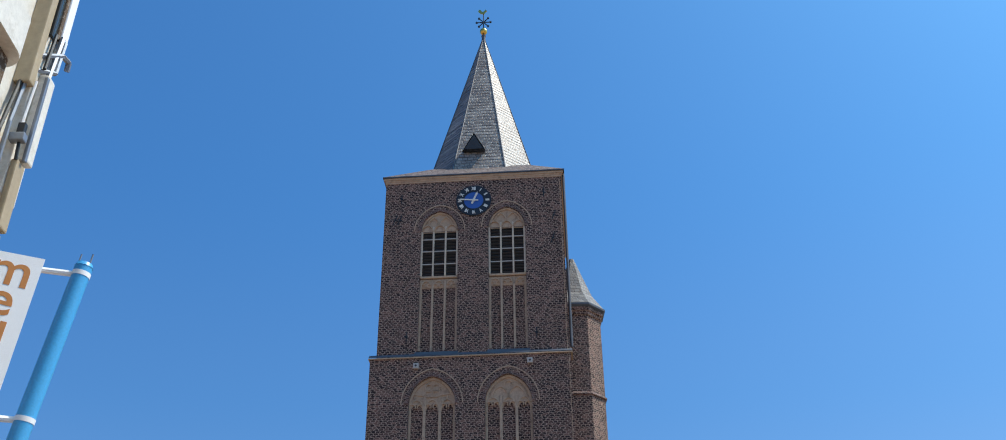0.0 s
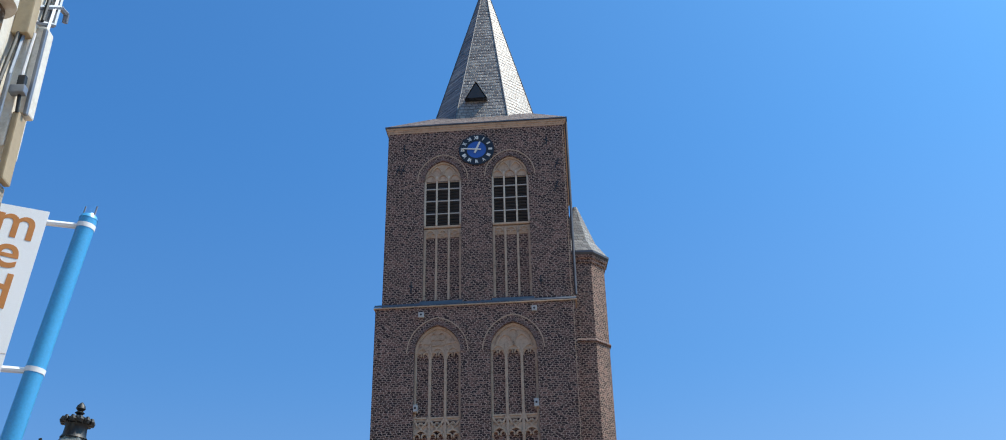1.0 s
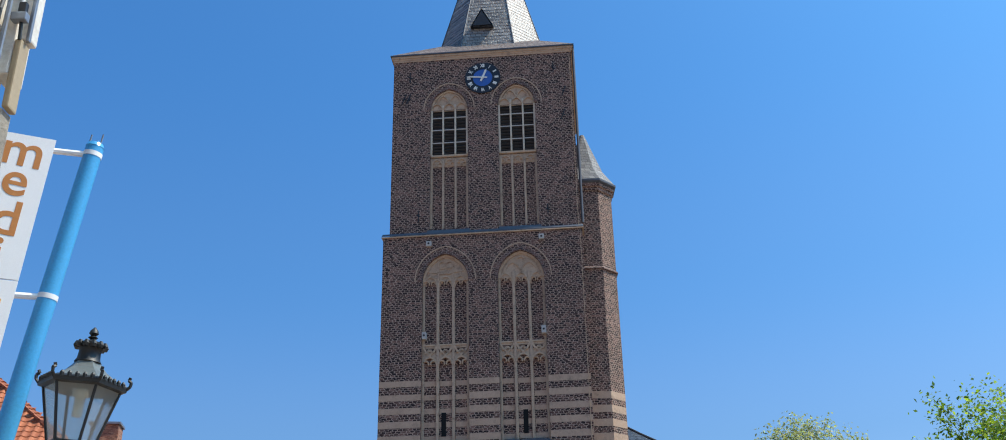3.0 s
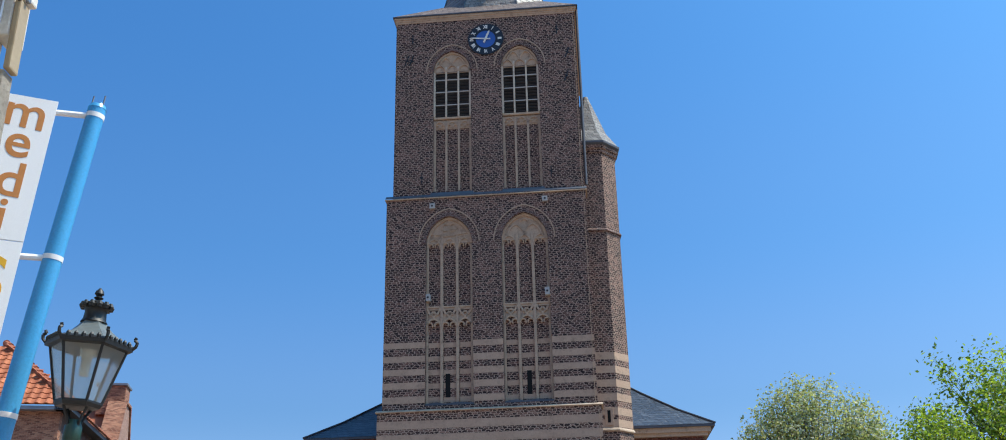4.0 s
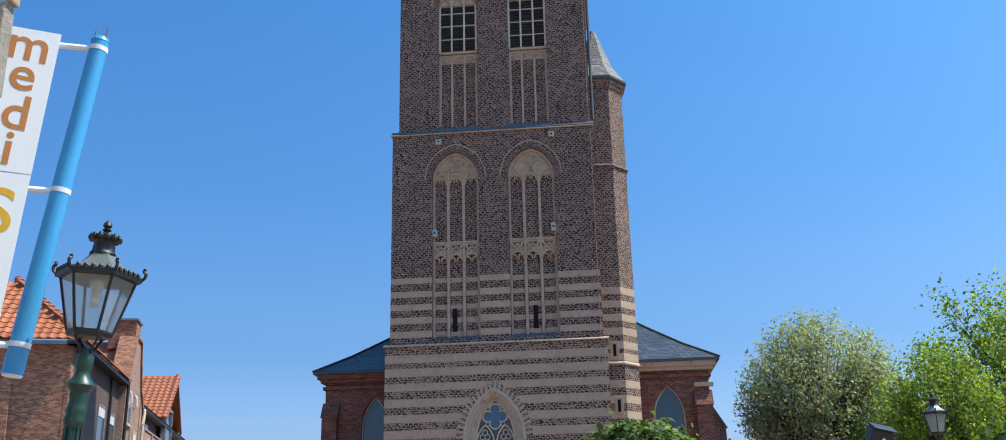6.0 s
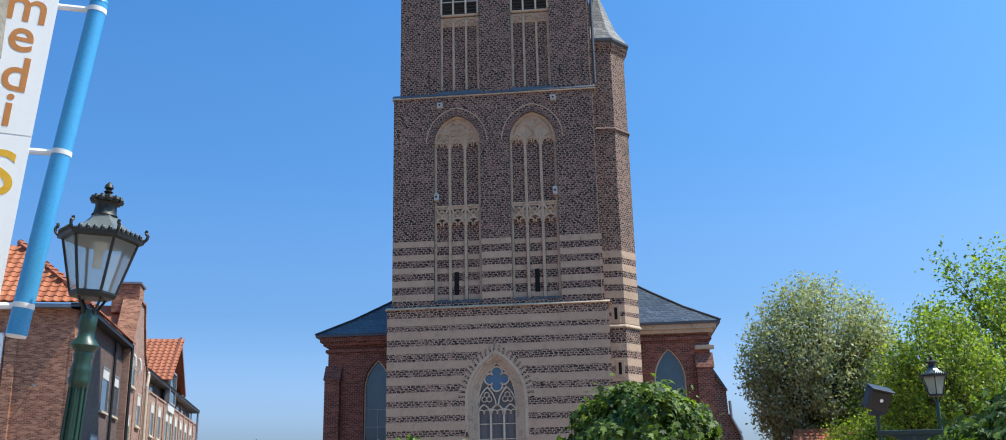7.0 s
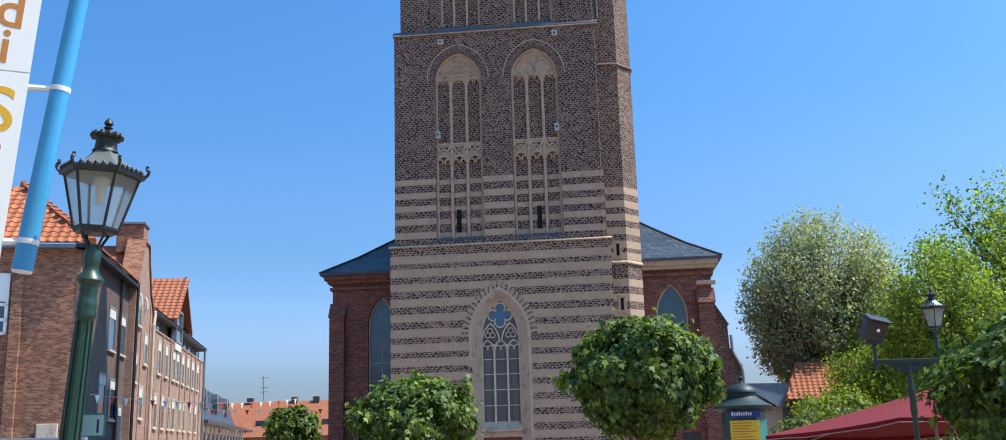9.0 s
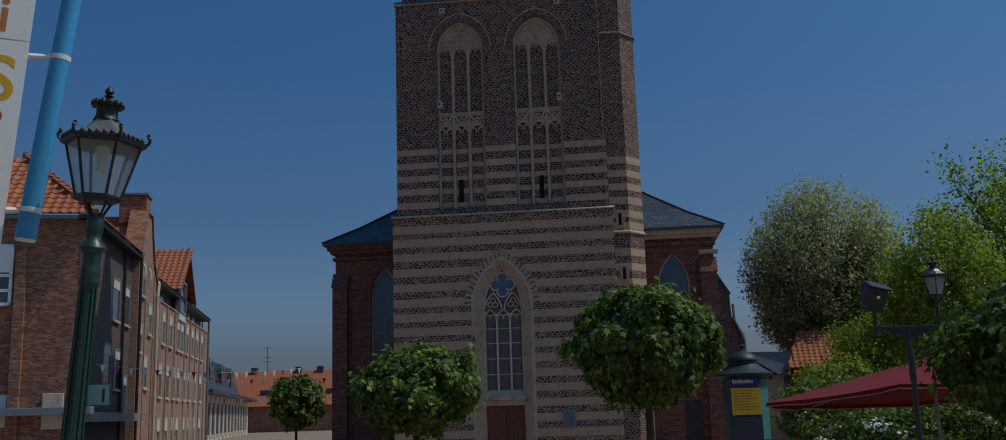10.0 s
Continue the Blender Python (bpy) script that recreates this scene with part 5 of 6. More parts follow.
bm = hull(bmesh.new(), [[(gx0, -0.5, gzb), (gxa, -0.5, gza), (gxa, 7, gza), (gx0, 7, gzb)], [(gx1, -0.5, gzb), (gx1, 7, gzb), (gxa, 7, gza), (gxa, -0.5, gza)]])
part("dormer_board", bm, "tile_far", h3)
v = Vector((gxa - gx0, 0, gza - gzb))
tiled_joined(tile_places((gx0, 7, gzb + 0.02), (0, -1, 0), v, 7.5, v.length, lambda a, b: True), h3, "orange pantiles")
part("verge", bars(bmesh.new(), [(gx0, gzb - 0.05), (gxa, gza), (gx1, gzb - 0.05)], 0.2, -0.62, -0.5), "wood_door", h3, "dark timber verge board")
part("dormer_window", box(bmesh.new(), gxa - 1.0, gxa + 1.0, -0.3, 0.0, EZ - 0.6, EZ + 0.95), "window", h3)
part("dormer_frame", bars(bmesh.new(), [(gxa - 1.05, EZ - 0.65), (gxa - 1.05, EZ + 1.0), (gxa + 1.05, EZ + 1.0), (gxa + 1.05, EZ - 0.65), (gxa - 1.05, EZ - 0.65)], 0.12, -0.36, -0.1), "frame_grey", h3)
part("dormer_apron", box(bmesh.new(), gxa - 1.1, gxa + 1.1, -0.32, -0.1, EZ - 1.1, EZ - 0.72), "blind_white", h3)
for x in (15.0, 17.2, 19.7, 21.1, 23.1, 25.2, 27.3, 29.6):
    house_window(h3, x, x + 0.95, 5.75, 7.3, -0.2, blind=0.3)
for x in (14.4, 16.6, 18.6, 20.1, 22.4, 24.3, 26.7, 29.2):
    house_window(h3, x, x + 0.95, 3.2, 4.75, -0.2, blind=0.3)
    house_window(h3, x, x + 0.95, 0.7, 2.2, -0.2, blind=0.4)
for x in (13.9, 16.35, 18.9, 22.5, 24.7, 26.85, 28.95, 31.2):
    part("pilaster_strip", box(bmesh.new(), x, x + 0.22, -0.26, -0.202, 0, EZ - 0.75), "brown_brick", h3)
for x in (14.2, 16.0, 25.6, 27.6, 29.6, 31.4):
    part("clerestory_window", box(bmesh.new(), x, x + 0.9, 0.07, 0.098, EZ - 0.6, EZ - 0.1), "window", h3)
part("downpipe", tube(bmesh.new(), (32.85, -0.3, 0), (32.85, -0.3, EZ), 0.07), "zinc", h3, smooth=True)

# low houses at the end of the street
low = thing("low_house", HOUSE, "low pale house with grey mansard roof and round dormers", "house", "street houses")
part("wall", box(bmesh.new(), 34.5, 74.0, 0.4, 8, 0, 4.0), "plaster", low, "cream plaster wall")
turn_roof = Matrix.Rotation(radians(90), 4, "Z") @ Matrix.Diagonal((1, -1, 1, 1))
part("roof", prism(bmesh.new(), [(0.0, 4.0), (0.9, 6.6), (3.5, 7.8), (6.5, 6.8), (8.4, 4.0)], 34.4, 60.2, turn_roof), "slate_roof", low, "grey slate mansard roof")
part("wing_roof", prism(bmesh.new(), [(0.0, 4.0), (3.6, 5.6), (8.4, 4.0)], 60.21, 74.6, turn_roof), "slate_roof", low, "low grey slate roof")
part("eaves", box(bmesh.new(), 34.3, 75.0, -0.5, 0.5, 3.85, 4.08), "slate_roof", low)
for k in range(3):
    xd = 38.5 + k * 7.5
    d = part("dormer", prism(bmesh.new(), [(xd - 0.75, 4.9)] + arch(xd, 0.75, 5.6, 0.6, 6) + [(xd + 0.75, 4.9)], 0.12, 2.0), "slate_roof", low)
    part("pane", box(bmesh.new(), xd - 0.5, xd + 0.5, 0.08, 0.12, 5.0, 5.8), "window", d)
    part("dormer_trim", bars(bmesh.new(), [(xd - 0.7, 4.9)] + arch(xd, 0.7, 5.6, 0.55, 6) + [(xd + 0.7, 4.9)], 0.12, 0.06, 0.13), "frame_grey", d)
for k in range(13):
    house_window(low, 35.6 + k * 2.9, 37.2 + k * 2.9, 1.0, 3.3, 0.4, "frame_grey")
    part("pilaster_strip", box(bmesh.new(), 34.7 + k * 2.9, 35.2 + k * 2.9, 0.3, 0.398, 0, 3.8), "pale_stone", low)

far = thing("far_row_house", AFAR @ Matrix.Translation((-25, 112, 0)), "distant row of houses with long orange tiled roof", "house", "street houses")
part("wall", box(bmesh.new(), -14, 14, 0, 8, 0, 3.6), "house_brick", far)
part("roof", hull(bmesh.new(), [[(-14.4, -0.4, 3.4), (14.4, -0.4, 3.4), (14.4, 4, 7.4), (-14.4, 4, 7.4)], [(-14.4, 4, 7.4), (14.4, 4, 7.4), (14.4, 8.4, 3.4), (-14.4, 8.4, 3.4)]]), "tile_far", far, "orange tiled roof")
for x in (-4.6, 0.5, 3.0, -9):
    part("chimney", bevelled(x - 0.35, x + 0.35, 3.6, 4.3, 7.0, 7.85, 0.03), "dark_brick", far)
for x in (-3.2, 1.6, 4.2):
    part("roof_window", box(bmesh.new(), x, x + 1.3, 0.9, 1.0, 4.6, 5.2), "window", far)
ant = part("aerial", tube(bmesh.new(), (-3.1, 4, 7.3), (-3.2, 4, 10.3), 0.06), "zinc", far, "thin television aerial")
bm = bmesh.new()
for z, l in ((10.1, 0.55), (9.0, 0.6), (8.5, 0.5)):
    tube(bm, (-3.2 - l * 0.6, 4, z), (-3.2 + l, 4, z + 0.05), 0.035)
part("rods", bm, "zinc", ant)

# bunting across the street
def bunting(p, q, sag, n, size):
    p, q, sag, size = AFAR @ Vector(p), AFAR @ Vector(q), sag * 1.38, size * 1.38
    b = thing("bunting", Matrix.Translation(p), "string of red and white pennants across the street", "bunting", "street bunting")
    pts = [(q - p) * (k / 16) + Vector((0, 0, -sag * 4 * (k / 16) * (1 - k / 16))) for k in range(17)]
    part("cord", path_tube(bmesh.new(), pts, 0.012, 5), "cable", b)
    along = (q - p).normalized()
    for k in range(n):
        t = (k + 0.5) / n
        c = (q - p) * t + Vector((0, 0, -sag * 4 * t * (1 - t)))
        bm = bmesh.new()
        out = Vector((-along.y, along.x, 0)) * 0.006
        vs = [bm.verts.new(c + along * size * a + Vector((0, 0, z)) * size + out * s) for s in (-1, 1) for a, z in ((-0.5, 0), (0.5, 0), (0.05 * ((k % 3) - 1), -1.15))]
        bm.faces.new(vs[:3]), bm.faces.new(vs[3:])
        for i in range(3):
            bm.faces.new((vs[i], vs[(i + 1) % 3], vs[3 + (i + 1) % 3], vs[3 + i]))
        part("pennant", bm, "pennant_red" if k % 3 == 1 else "pennant_white", b)


bunting((-13.9, 33.5, 4.0), (-9.6, 46.5, 4.3), 0.25, 19, 0.24)
bunting((-18.6, 60.0, 4.45), (-7.2, 56.0, 4.15), 0.05, 15, 0.27)
bunting((-20.2, 68.0, 3.5), (-8.5, 58.0, 3.2), 0.15, 16, 0.27)

# ---- buildings behind the trees ----
shed = thing("small_house", Matrix.Translation((15.2, 58, 0)) @ Matrix.Rotation(radians(-8), 4, "Z"), "small whitewashed house with grey roof", "house")
part("wall", box(bmesh.new(), -1.4, 3.0, 0, 5, 0, 3.6), "plaster", shed, "whitewashed wall")
part("roof", hull(bmesh.new(), [[(-1.8, -0.3, 4.95), (0.8, -0.3, 4.9), (2.9, -0.35, 3.6), (0.2, -0.5, 3.6)], [(-1.8, -0.3, 4.95), (0.2, -0.5, 3.6), (0.2, 5, 3.6), (-1.8, 5, 4.95)], [(0.8, -0.3, 4.9), (2.9, -0.35, 3.6), (2.9, 5, 3.6), (0.8, 5, 4.9)], [(-1.8, 5, 4.95), (0.8, 5, 4.9), (2.9, 5, 3.6), (0.2, 5, 3.6)], [(-1.8, -0.3, 4.95), (0.8, -0.3, 4.9), (0.8, 5, 4.9), (-1.8, 5, 4.95)]]), "zinc", shed, "grey sheet roof")
part("dark_gable", prism(bmesh.new(), [(-1.7, 3.4), (-0.1, 3.4), (-1.7, 4.8)], -0.2, 0.0), "dark_door", shed)
part("door", bevelled(0.5, 1.2, -0.06, 0.0, 1.2, 3.5, 0.02), "grey_tile", shed)
rh = thing("tiled_house", Matrix.Translation((15.55, 56.5, -0.85)) @ Matrix.Rotation(radians(-12), 4, "Z"), "house with weathered orange tiled roof behind trees", "house")
part("wall", box(bmesh.new(), 0.4, 7, 0.3, 6, 0, 4.7), "house_brick", rh)
part("roof", hull(bmesh.new(), [[(0.0, -0.2, 4.7), (7.4, -0.2, 4.7), (7.4, 3.0, 7.0), (0.9, 3.0, 7.0)], [(0.9, 3.0, 7.0), (7.4, 3.0, 7.0), (7.4, 6.4, 4.7), (0.0, 6.4, 4.7)], [(0.0, -0.2, 4.7), (0.9, 3.0, 7.0), (0.0, 6.4, 4.7)]]), "tile_far", rh, "weathered orange tiles")
v = Vector((0, 3.2, 2.3))
tiled_joined(tile_places((0.1, -0.2, 4.75), (1, 0, 0), v, 7.2, v.length, lambda a, b: a > b * 0.25), rh, "weathered orange pantiles")

# ---- street lantern ----
def lantern_head(e, x, y, z0, s=1.0):
    """A six-sided lantern head on its fork; z0: the post's top; s: size."""
    P = lambda r, z: (r * s, z0 + (z if z < 0.6 else 0.6 + (z - 0.6) * 0.87) * s)
    tn = radians(12)
    fork = bmesh.new()
    for k in range(4):
        an = tn + radians(45 + 90 * k)
        c, sn = math.cos(an), math.sin(an)
        path_tube(fork, [(x + 0.045 * s * c, y + 0.045 * s * sn, z0), (x + 0.06 * s * c, y + 0.06 * s * sn, z0 + 0.05 * s), (x + 0.12 * s * c, y + 0.12 * s * sn, z0 + 0.15 * s)], 0.01 * s)
    part("fork", fork, "black_iron", e)
    part("base_ring", lathe(bmesh.new(), [P(0.11, 0.13), P(0.15, 0.135), P(0.165, 0.16), P(0.165, 0.175), P(0.1, 0.185)], 6, x, y, tn), "black_iron", e)
    zb, zt, rb_, rt = 0.175, 0.56, 0.158, 0.262
    for k in range(6):
        a0, a1 = tn + k * math.pi / 3, tn + (k + 1) * math.pi / 3
        q = [(x + r * s * math.cos(a), y + r * s * math.sin(a), z0 + z * s) for r, z, a in ((rb_, zb, a0), (rb_, zb, a1), (rt, zt, a1), (rt, zt, a0))]
        o = part("pane", sheet(bmesh.new(), q), "glass", e, "clear lantern glass")
        o.visible_shadow = False
        part("glazing_bar", tube(bmesh.new(), q[0], q[3], 0.011 * s, 0.011 * s, 6), "black_iron", e)
    part("roof_rim", lathe(bmesh.new(), [P(0.255, 0.545), P(0.30, 0.555), P(0.305, 0.585), P(0.27, 0.605), P(0.26, 0.60)], 6, x, y, tn), "black_iron", e)
    part("ceiling_plate", lathe(bmesh.new(), [P(0.255, 0.566), P(0.02, 0.572)], 6, x, y, tn), "lamp_inner", e, "white reflector plate")
    part("roof", lathe(bmesh.new(), [P(0.27, 0.595), P(0.2, 0.65), P(0.14, 0.70), P(0.10, 0.75), P(0.085, 0.78)], 6, x, y, tn), "lamp_roof", e, "pale grey lantern roof")
    crest = bmesh.new()
    for k in range(6):
        a0, a1 = tn + k * math.pi / 3, tn + (k + 1) * math.pi / 3
        p, q = Vector((0.30 * math.cos(a0), 0.30 * math.sin(a0), 0.59)), Vector((0.30 * math.cos(a1), 0.30 * math.sin(a1), 0.59))
        for j in range(1, 6):
            c = p.lerp(q, j / 6) * s
            lathe(crest, [(0.014 * s, z0 + 0.58 * s), (0.016 * s, z0 + 0.605 * s), (0.006 * s, z0 + 0.62 * s)], 5, x + c.x, y + c.y)
    part("cresting", crest, "black_iron", e)["kind"] = "stuff"
    for k in range(6):
        a0 = tn + k * math.pi / 3
        d = Vector((math.cos(a0), math.sin(a0), 0))
        b = Vector((x, y, z0))
        pts = [b + s * (d * r + Vector((0, 0, z))) for r, z in ((0.295, 0.575), (0.318, 0.60), (0.322, 0.63), (0.302, 0.645), (0.312, 0.665))]
        part("corner_leaf", path_tube(bmesh.new(), pts, 0.012 * s, 6), "black_iron", e, "curled iron corner leaf")
    part("chimney", lathe(bmesh.new(), [P(0.095, 0.77), P(0.08, 0.80), P(0.075, 0.86), P(0.085, 0.885), P(0.10, 0.90), P(0.105, 0.925), P(0.085, 0.92), P(0.06, 0.945), P(0.03, 0.96)], 14, x, y), "black_iron", e, smooth=True)
    frill = bmesh.new()
    for k in range(12):
        a0 = k * math.pi / 6
        lathe(frill, [P(0.018, 0.885), P(0.026, 0.91), P(0.012, 0.94)], 6, x + 0.098 * s * math.cos(a0), y + 0.098 * s * math.sin(a0))
    part("frill", frill, "black_iron", e)["kind"] = "stuff"
    part("finial", lathe(bmesh.new(), [P(0.03, 0.95), P(0.02, 0.97), P(0.035, 0.985), P(0.018, 1.0), P(0.034, 1.02), P(0.028, 1.045), P(0.005, 1.075)], 12, x, y), "black_iron", e, smooth=True)
    part("lamp_holder", lathe(bmesh.new(), [P(0.05, 0.50), P(0.06, 0.565)], 14, x, y), "lamp_inner", e, smooth=True)
    part("bulb", lathe(bmesh.new(), [P(0.005, 0.355), P(0.034, 0.36), P(0.036, 0.50), P(0.03, 0.51)], 12, x, y), "bulb", e, "white cylindrical lamp", smooth=True)


LX, LY = -2.702, 6.5
LEAN_M = Matrix.Translation((LX, LY, 3.6)) @ Matrix.Rotation(radians(3.4), 4, "Y") @ Matrix.Translation((-LX, -LY, -3.6))
lamp = thing("street_lantern", LEAN_M, "green cast-iron lamp post with six-sided glass lantern", "street lamp", "street lanterns")
prof = [(0.16, 0), (0.17, 0.1), (0.13, 0.2), (0.12, 0.8), (0.14, 0.86), (0.10, 0.95), (0.066, 1.1), (0.050, 2.6), (0.045, 2.9)]
part("post", lathe(bmesh.new(), prof, 18, LX, LY), "green_iron", lamp, "dark green fluted post", smooth=True)
for k in range(8):
    an = k * math.pi / 4 + 0.2
    part("flute", tube(bmesh.new(), (LX + 0.072 * math.cos(an), LY + 0.072 * math.sin(an), 1.15), (LX + 0.052 * math.cos(an), LY + 0.052 * math.sin(an), 2.9), 0.009, 0.007, 6), "green_iron", lamp)
part("collar", lathe(bmesh.new(), [(0.044, 2.86), (0.066, 2.89), (0.072, 2.92), (0.062, 2.95), (0.069, 2.97), (0.062, 3.0), (0.055, 3.05), (0.063, 3.08), (0.058, 3.1), (0.075, 3.12), (0.092, 3.145), (0.084, 3.165), (0.053, 3.2), (0.048, 3.24), (0.056, 3.26), (0.056, 3.34), (0.044, 3.36), (0.040, 3.385)], 20, LX, LY), "green_iron", lamp, smooth=True)
lantern_head(lamp, LX, LY, 3.34, 0.93)

lamp2 = thing("street_lantern", pose(0, 0, 0), "distant street lantern half hidden by foliage", "street lamp", "street lanterns")
part("post", lathe(bmesh.new(), [(0.15, 0), (0.09, 0.8), (0.06, 3.0), (0.05, 4.5)], 14, 11.25, 26), "green_iron", lamp2, smooth=True)
lantern_head(lamp2, 11.25, 26, 4.45, 1.2)

# ---- banner sign on a blue tube ----
banner = thing("banner_sign", pose(0, 0, 0), "white banner sign with orange letters on a slanting blue tube", "sign")
pt, pb = Vector((-2.935, 6.66, 5.75)), Vector((-3.266, 6.66, 3.255))
ax = (pt - pb).normalized()
part("tube", tube(bmesh.new(), pb, pt, 0.069, 0.065, 24), "blue_tube", banner, "glossy blue painted tube", smooth=True)
part("tube_cap", tube(bmesh.new(), pt, pt + ax * 0.03, 0.068, 0.055, 24), "blue_tube", banner, smooth=True)
part("end_ring", tube(bmesh.new(), pb - ax * 0.015, pb, 0.062, 0.069, 24), "white_plate", banner)
for dx in (-0.04, 0.045):
    part("pin", tube(bmesh.new(), pt + Vector((dx, -0.02, 0.0)), pt + Vector((dx + 0.012, -0.02, 0.10)), 0.007, 0.006, 8), "zinc", banner)
edge_t, edge_b = Vector((-3.165, 6.52, 5.735)), Vector((-3.355, 6.52, 2.95))
for z in (5.685, 4.56, 3.455):
    t = (z - pb.z) / (pt.z - pb.z)
    c = pb + (pt - pb) * t
    r = 0.072 - 0.004 * t
    part("clamp", tube(bmesh.new(), c - ax * 0.018, c + ax * 0.018, r, r, 24), "white_plate", banner, "white clamp", smooth=True)
    t2 = (z - 0.03 - edge_b.z) / (edge_t.z - edge_b.z)
    q = edge_b + (edge_t - edge_b) * t2
    part("arm", path_tube(bmesh.new(), [c + Vector((-0.05, -0.02, 0)), q + Vector((-0.1, 0.0, 0.01))], 0.024, 8), "white_plate", banner)
SLOPE = (edge_t.x - edge_b.x) / (edge_t.z - edge_b.z)
# the plates turn towards the street, so that their far edge sits at the tube
PLATE = Matrix.Translation((edge_t.x, 6.52, 0)) @ Matrix.Rotation(radians(25), 4, "Z")


def banner_plate(z0, z1):
    x = lambda z: SLOPE * (z - edge_t.z)
    return prism(bmesh.new(), [(x(z0), z0), (x(z1), z1), (x(z1) - 0.62, z1), (x(z0) - 0.62, z0)], -0.012, 0.012, PLATE)


part("plate", banner_plate(4.625, 5.735), "white_plate", banner, "white banner plate")
part("plate", banner_plate(2.95, 4.615), "white_plate", banner, "white banner plate")
for ch, d, z, size, mt in (("m", 0.19, 5.60, 0.375, "letter_orange"), ("e", 0.19, 5.365, 0.375, "letter_orange"), ("d", 0.178, 5.06, 0.375, "letter_orange"), ("i", 0.18, 4.79, 0.37, "letter_orange"), ("S", 0.155, 4.32, 0.46, "letter_yellow"), ("o", 0.155, 4.08, 0.2, "letter_red")):
    c = bpy.data.curves.new("letter", "FONT")
    c.body, c.size, c.align_x, c.align_y, c.extrude, c.offset = ch, size, "CENTER", "CENTER", 0.001, 0.004
    c.materials.append(M[mt])
    o = new("letter", c)
    o.parent = banner
    o.matrix_basis = PLATE @ Matrix.Translation((-d + SLOPE * (z - edge_t.z), -0.0135, z)) @ Matrix.Rotation(radians(90), 4, "X") @ Matrix.Rotation(radians(-4), 4, "Z")
part("wall_bracket", path_tube(bmesh.new(), [(-3.66, 6.28, 5.0), (-3.66, 5.5, 5.0)], 0.03, 8), "zinc", banner)
part("wall_bracket", path_tube(bmesh.new(), [(-3.66, 6.28, 3.4), (-3.66, 5.5, 3.4)], 0.03, 8), "zinc", banner)

# ---- pale house beside the camera ----
white = thing("rendered_house", pose(0, -0.08, 0), "cream rendered house front seen steeply from below", "house")
part("wall", box(bmesh.new(), -9.0, -3.1, -5.0, 5.6, 0, 9.5), "white_paint", white, "cream painted wall")
part("corner_pilaster", bevelled(-3.1, -3.0, 5.47, 5.68, 5.6, 9.4, 0.015), "white_paint", white)
part("rough_pilaster", bevelled(-3.1, -3.02, 4.3, 5.0, 6.2, 9.4, 0.01), "render_rough", white, "rough rendered pilaster")
part("tile_strip", bevelled(-3.1, -3.03, 3.4, 4.29, 6.6, 9.4, 0.01), "grey_tile", white)
for z in (7.2, 7.8, 8.4):
    part("tile_joint", box(bmesh.new(), -3.03, -3.026, 3.4, 4.29, z, z + 0.02), "louvre", white)
part("panel", bevelled(-3.1, -2.985, 5.385, 5.465, 6.43, 8.8, 0.012), "tan_paint", white, "tan painted panel")
part("panel", bevelled(-3.0, -2.955, 5.47, 5.585, 5.36, 5.86, 0.012), "tan_paint", white, "tan painted panel")
part("corner_strip", bevelled(-3.05, -2.99, 5.47, 5.6, 4.75, 5.355, 0.012), "render_rough", white)
part("panel", bevelled(-3.1, -3.02, 5.26, 5.36, 5.2, 5.72, 0.012), "tan_paint", white, "tan painted panel")
w = part("window", box(bmesh.new(), -3.002, -2.99, 5.50, 5.60, 6.92, 8.6), "window", white)
part("frame", bevelled(-3.0, -2.965, 5.605, 5.70, 6.85, 8.8, 0.01), "white_plate", w)
part("frame", bevelled(-3.0, -2.97, 5.47, 5.495, 6.9, 8.8, 0.006), "black_iron", w)
part("louvre", bevelled(-3.0, -2.975, 5.56, 5.6, 6.95, 8.8, 0.006), "rusty", w)
part("shutter_box", bevelled(-3.0, -2.93, 5.51, 5.625, 5.88, 6.58, 0.015), "white_paint", white, "cream shutter box")
part("shutter_rail", bevelled(-2.95, -2.925, 5.50, 5.53, 5.86, 6.55, 0.006), "zinc", white)
part("rail", path_tube(bmesh.new(), [(-3.05, 5.42, 6.67), (-2.93, 5.62, 6.83), (-2.92, 5.70, 6.84), (-2.93, 5.72, 6.78)], 0.02, 6), "zinc", white, "grey metal bracket arm")
part("rail", path_tube(bmesh.new(), [(-3.05, 5.42, 6.56), (-2.94, 5.6, 6.66), (-2.94, 5.62, 6.95)], 0.017, 6), "zinc", white)
part("rail", path_tube(bmesh.new(), [(-2.96, 5.56, 6.56), (-2.955, 5.6, 6.98)], 0.02, 6), "zinc", white)
part("rail", path_tube(bmesh.new(), [(-2.97, 5.50, 6.62), (-2.97, 5.53, 6.95)], 0.014, 6), "black_iron", white)
part("cable_pipe", path_tube(bmesh.new(), [(-3.05, 5.39, 4.5), (-3.04, 5.40, 6.1), (-3.03, 5.43, 6.5)], 0.016, 6), "zinc", white)
part("cable_pipe", path_tube(bmesh.new(), [(-3.07, 5.33, 4.5), (-3.06, 5.34, 6.0), (-3.05, 5.40, 6.45)], 0.014, 6), "black_iron", white)
part("cable_pipe", path_tube(bmesh.new(), [(-3.0, 5.47, 6.06), (-2.99, 5.485, 6.5)], 0.01, 6), "pennant_white", white)
part("lamp_bracket", bevelled(-3.03, -2.93, 5.41, 5.47, 5.97, 6.03, 0.01), "zinc", white)
part("lamp_bracket", bevelled(-3.0, -2.95, 5.43, 5.47, 6.03, 6.12, 0.008), "flood_black", white)
part("lamp_bracket", tube(bmesh.new(), (-2.97, 5.45, 5.97), (-2.97, 5.47, 5.85), 0.012), "black_iron", white)
bm = bmesh.new()
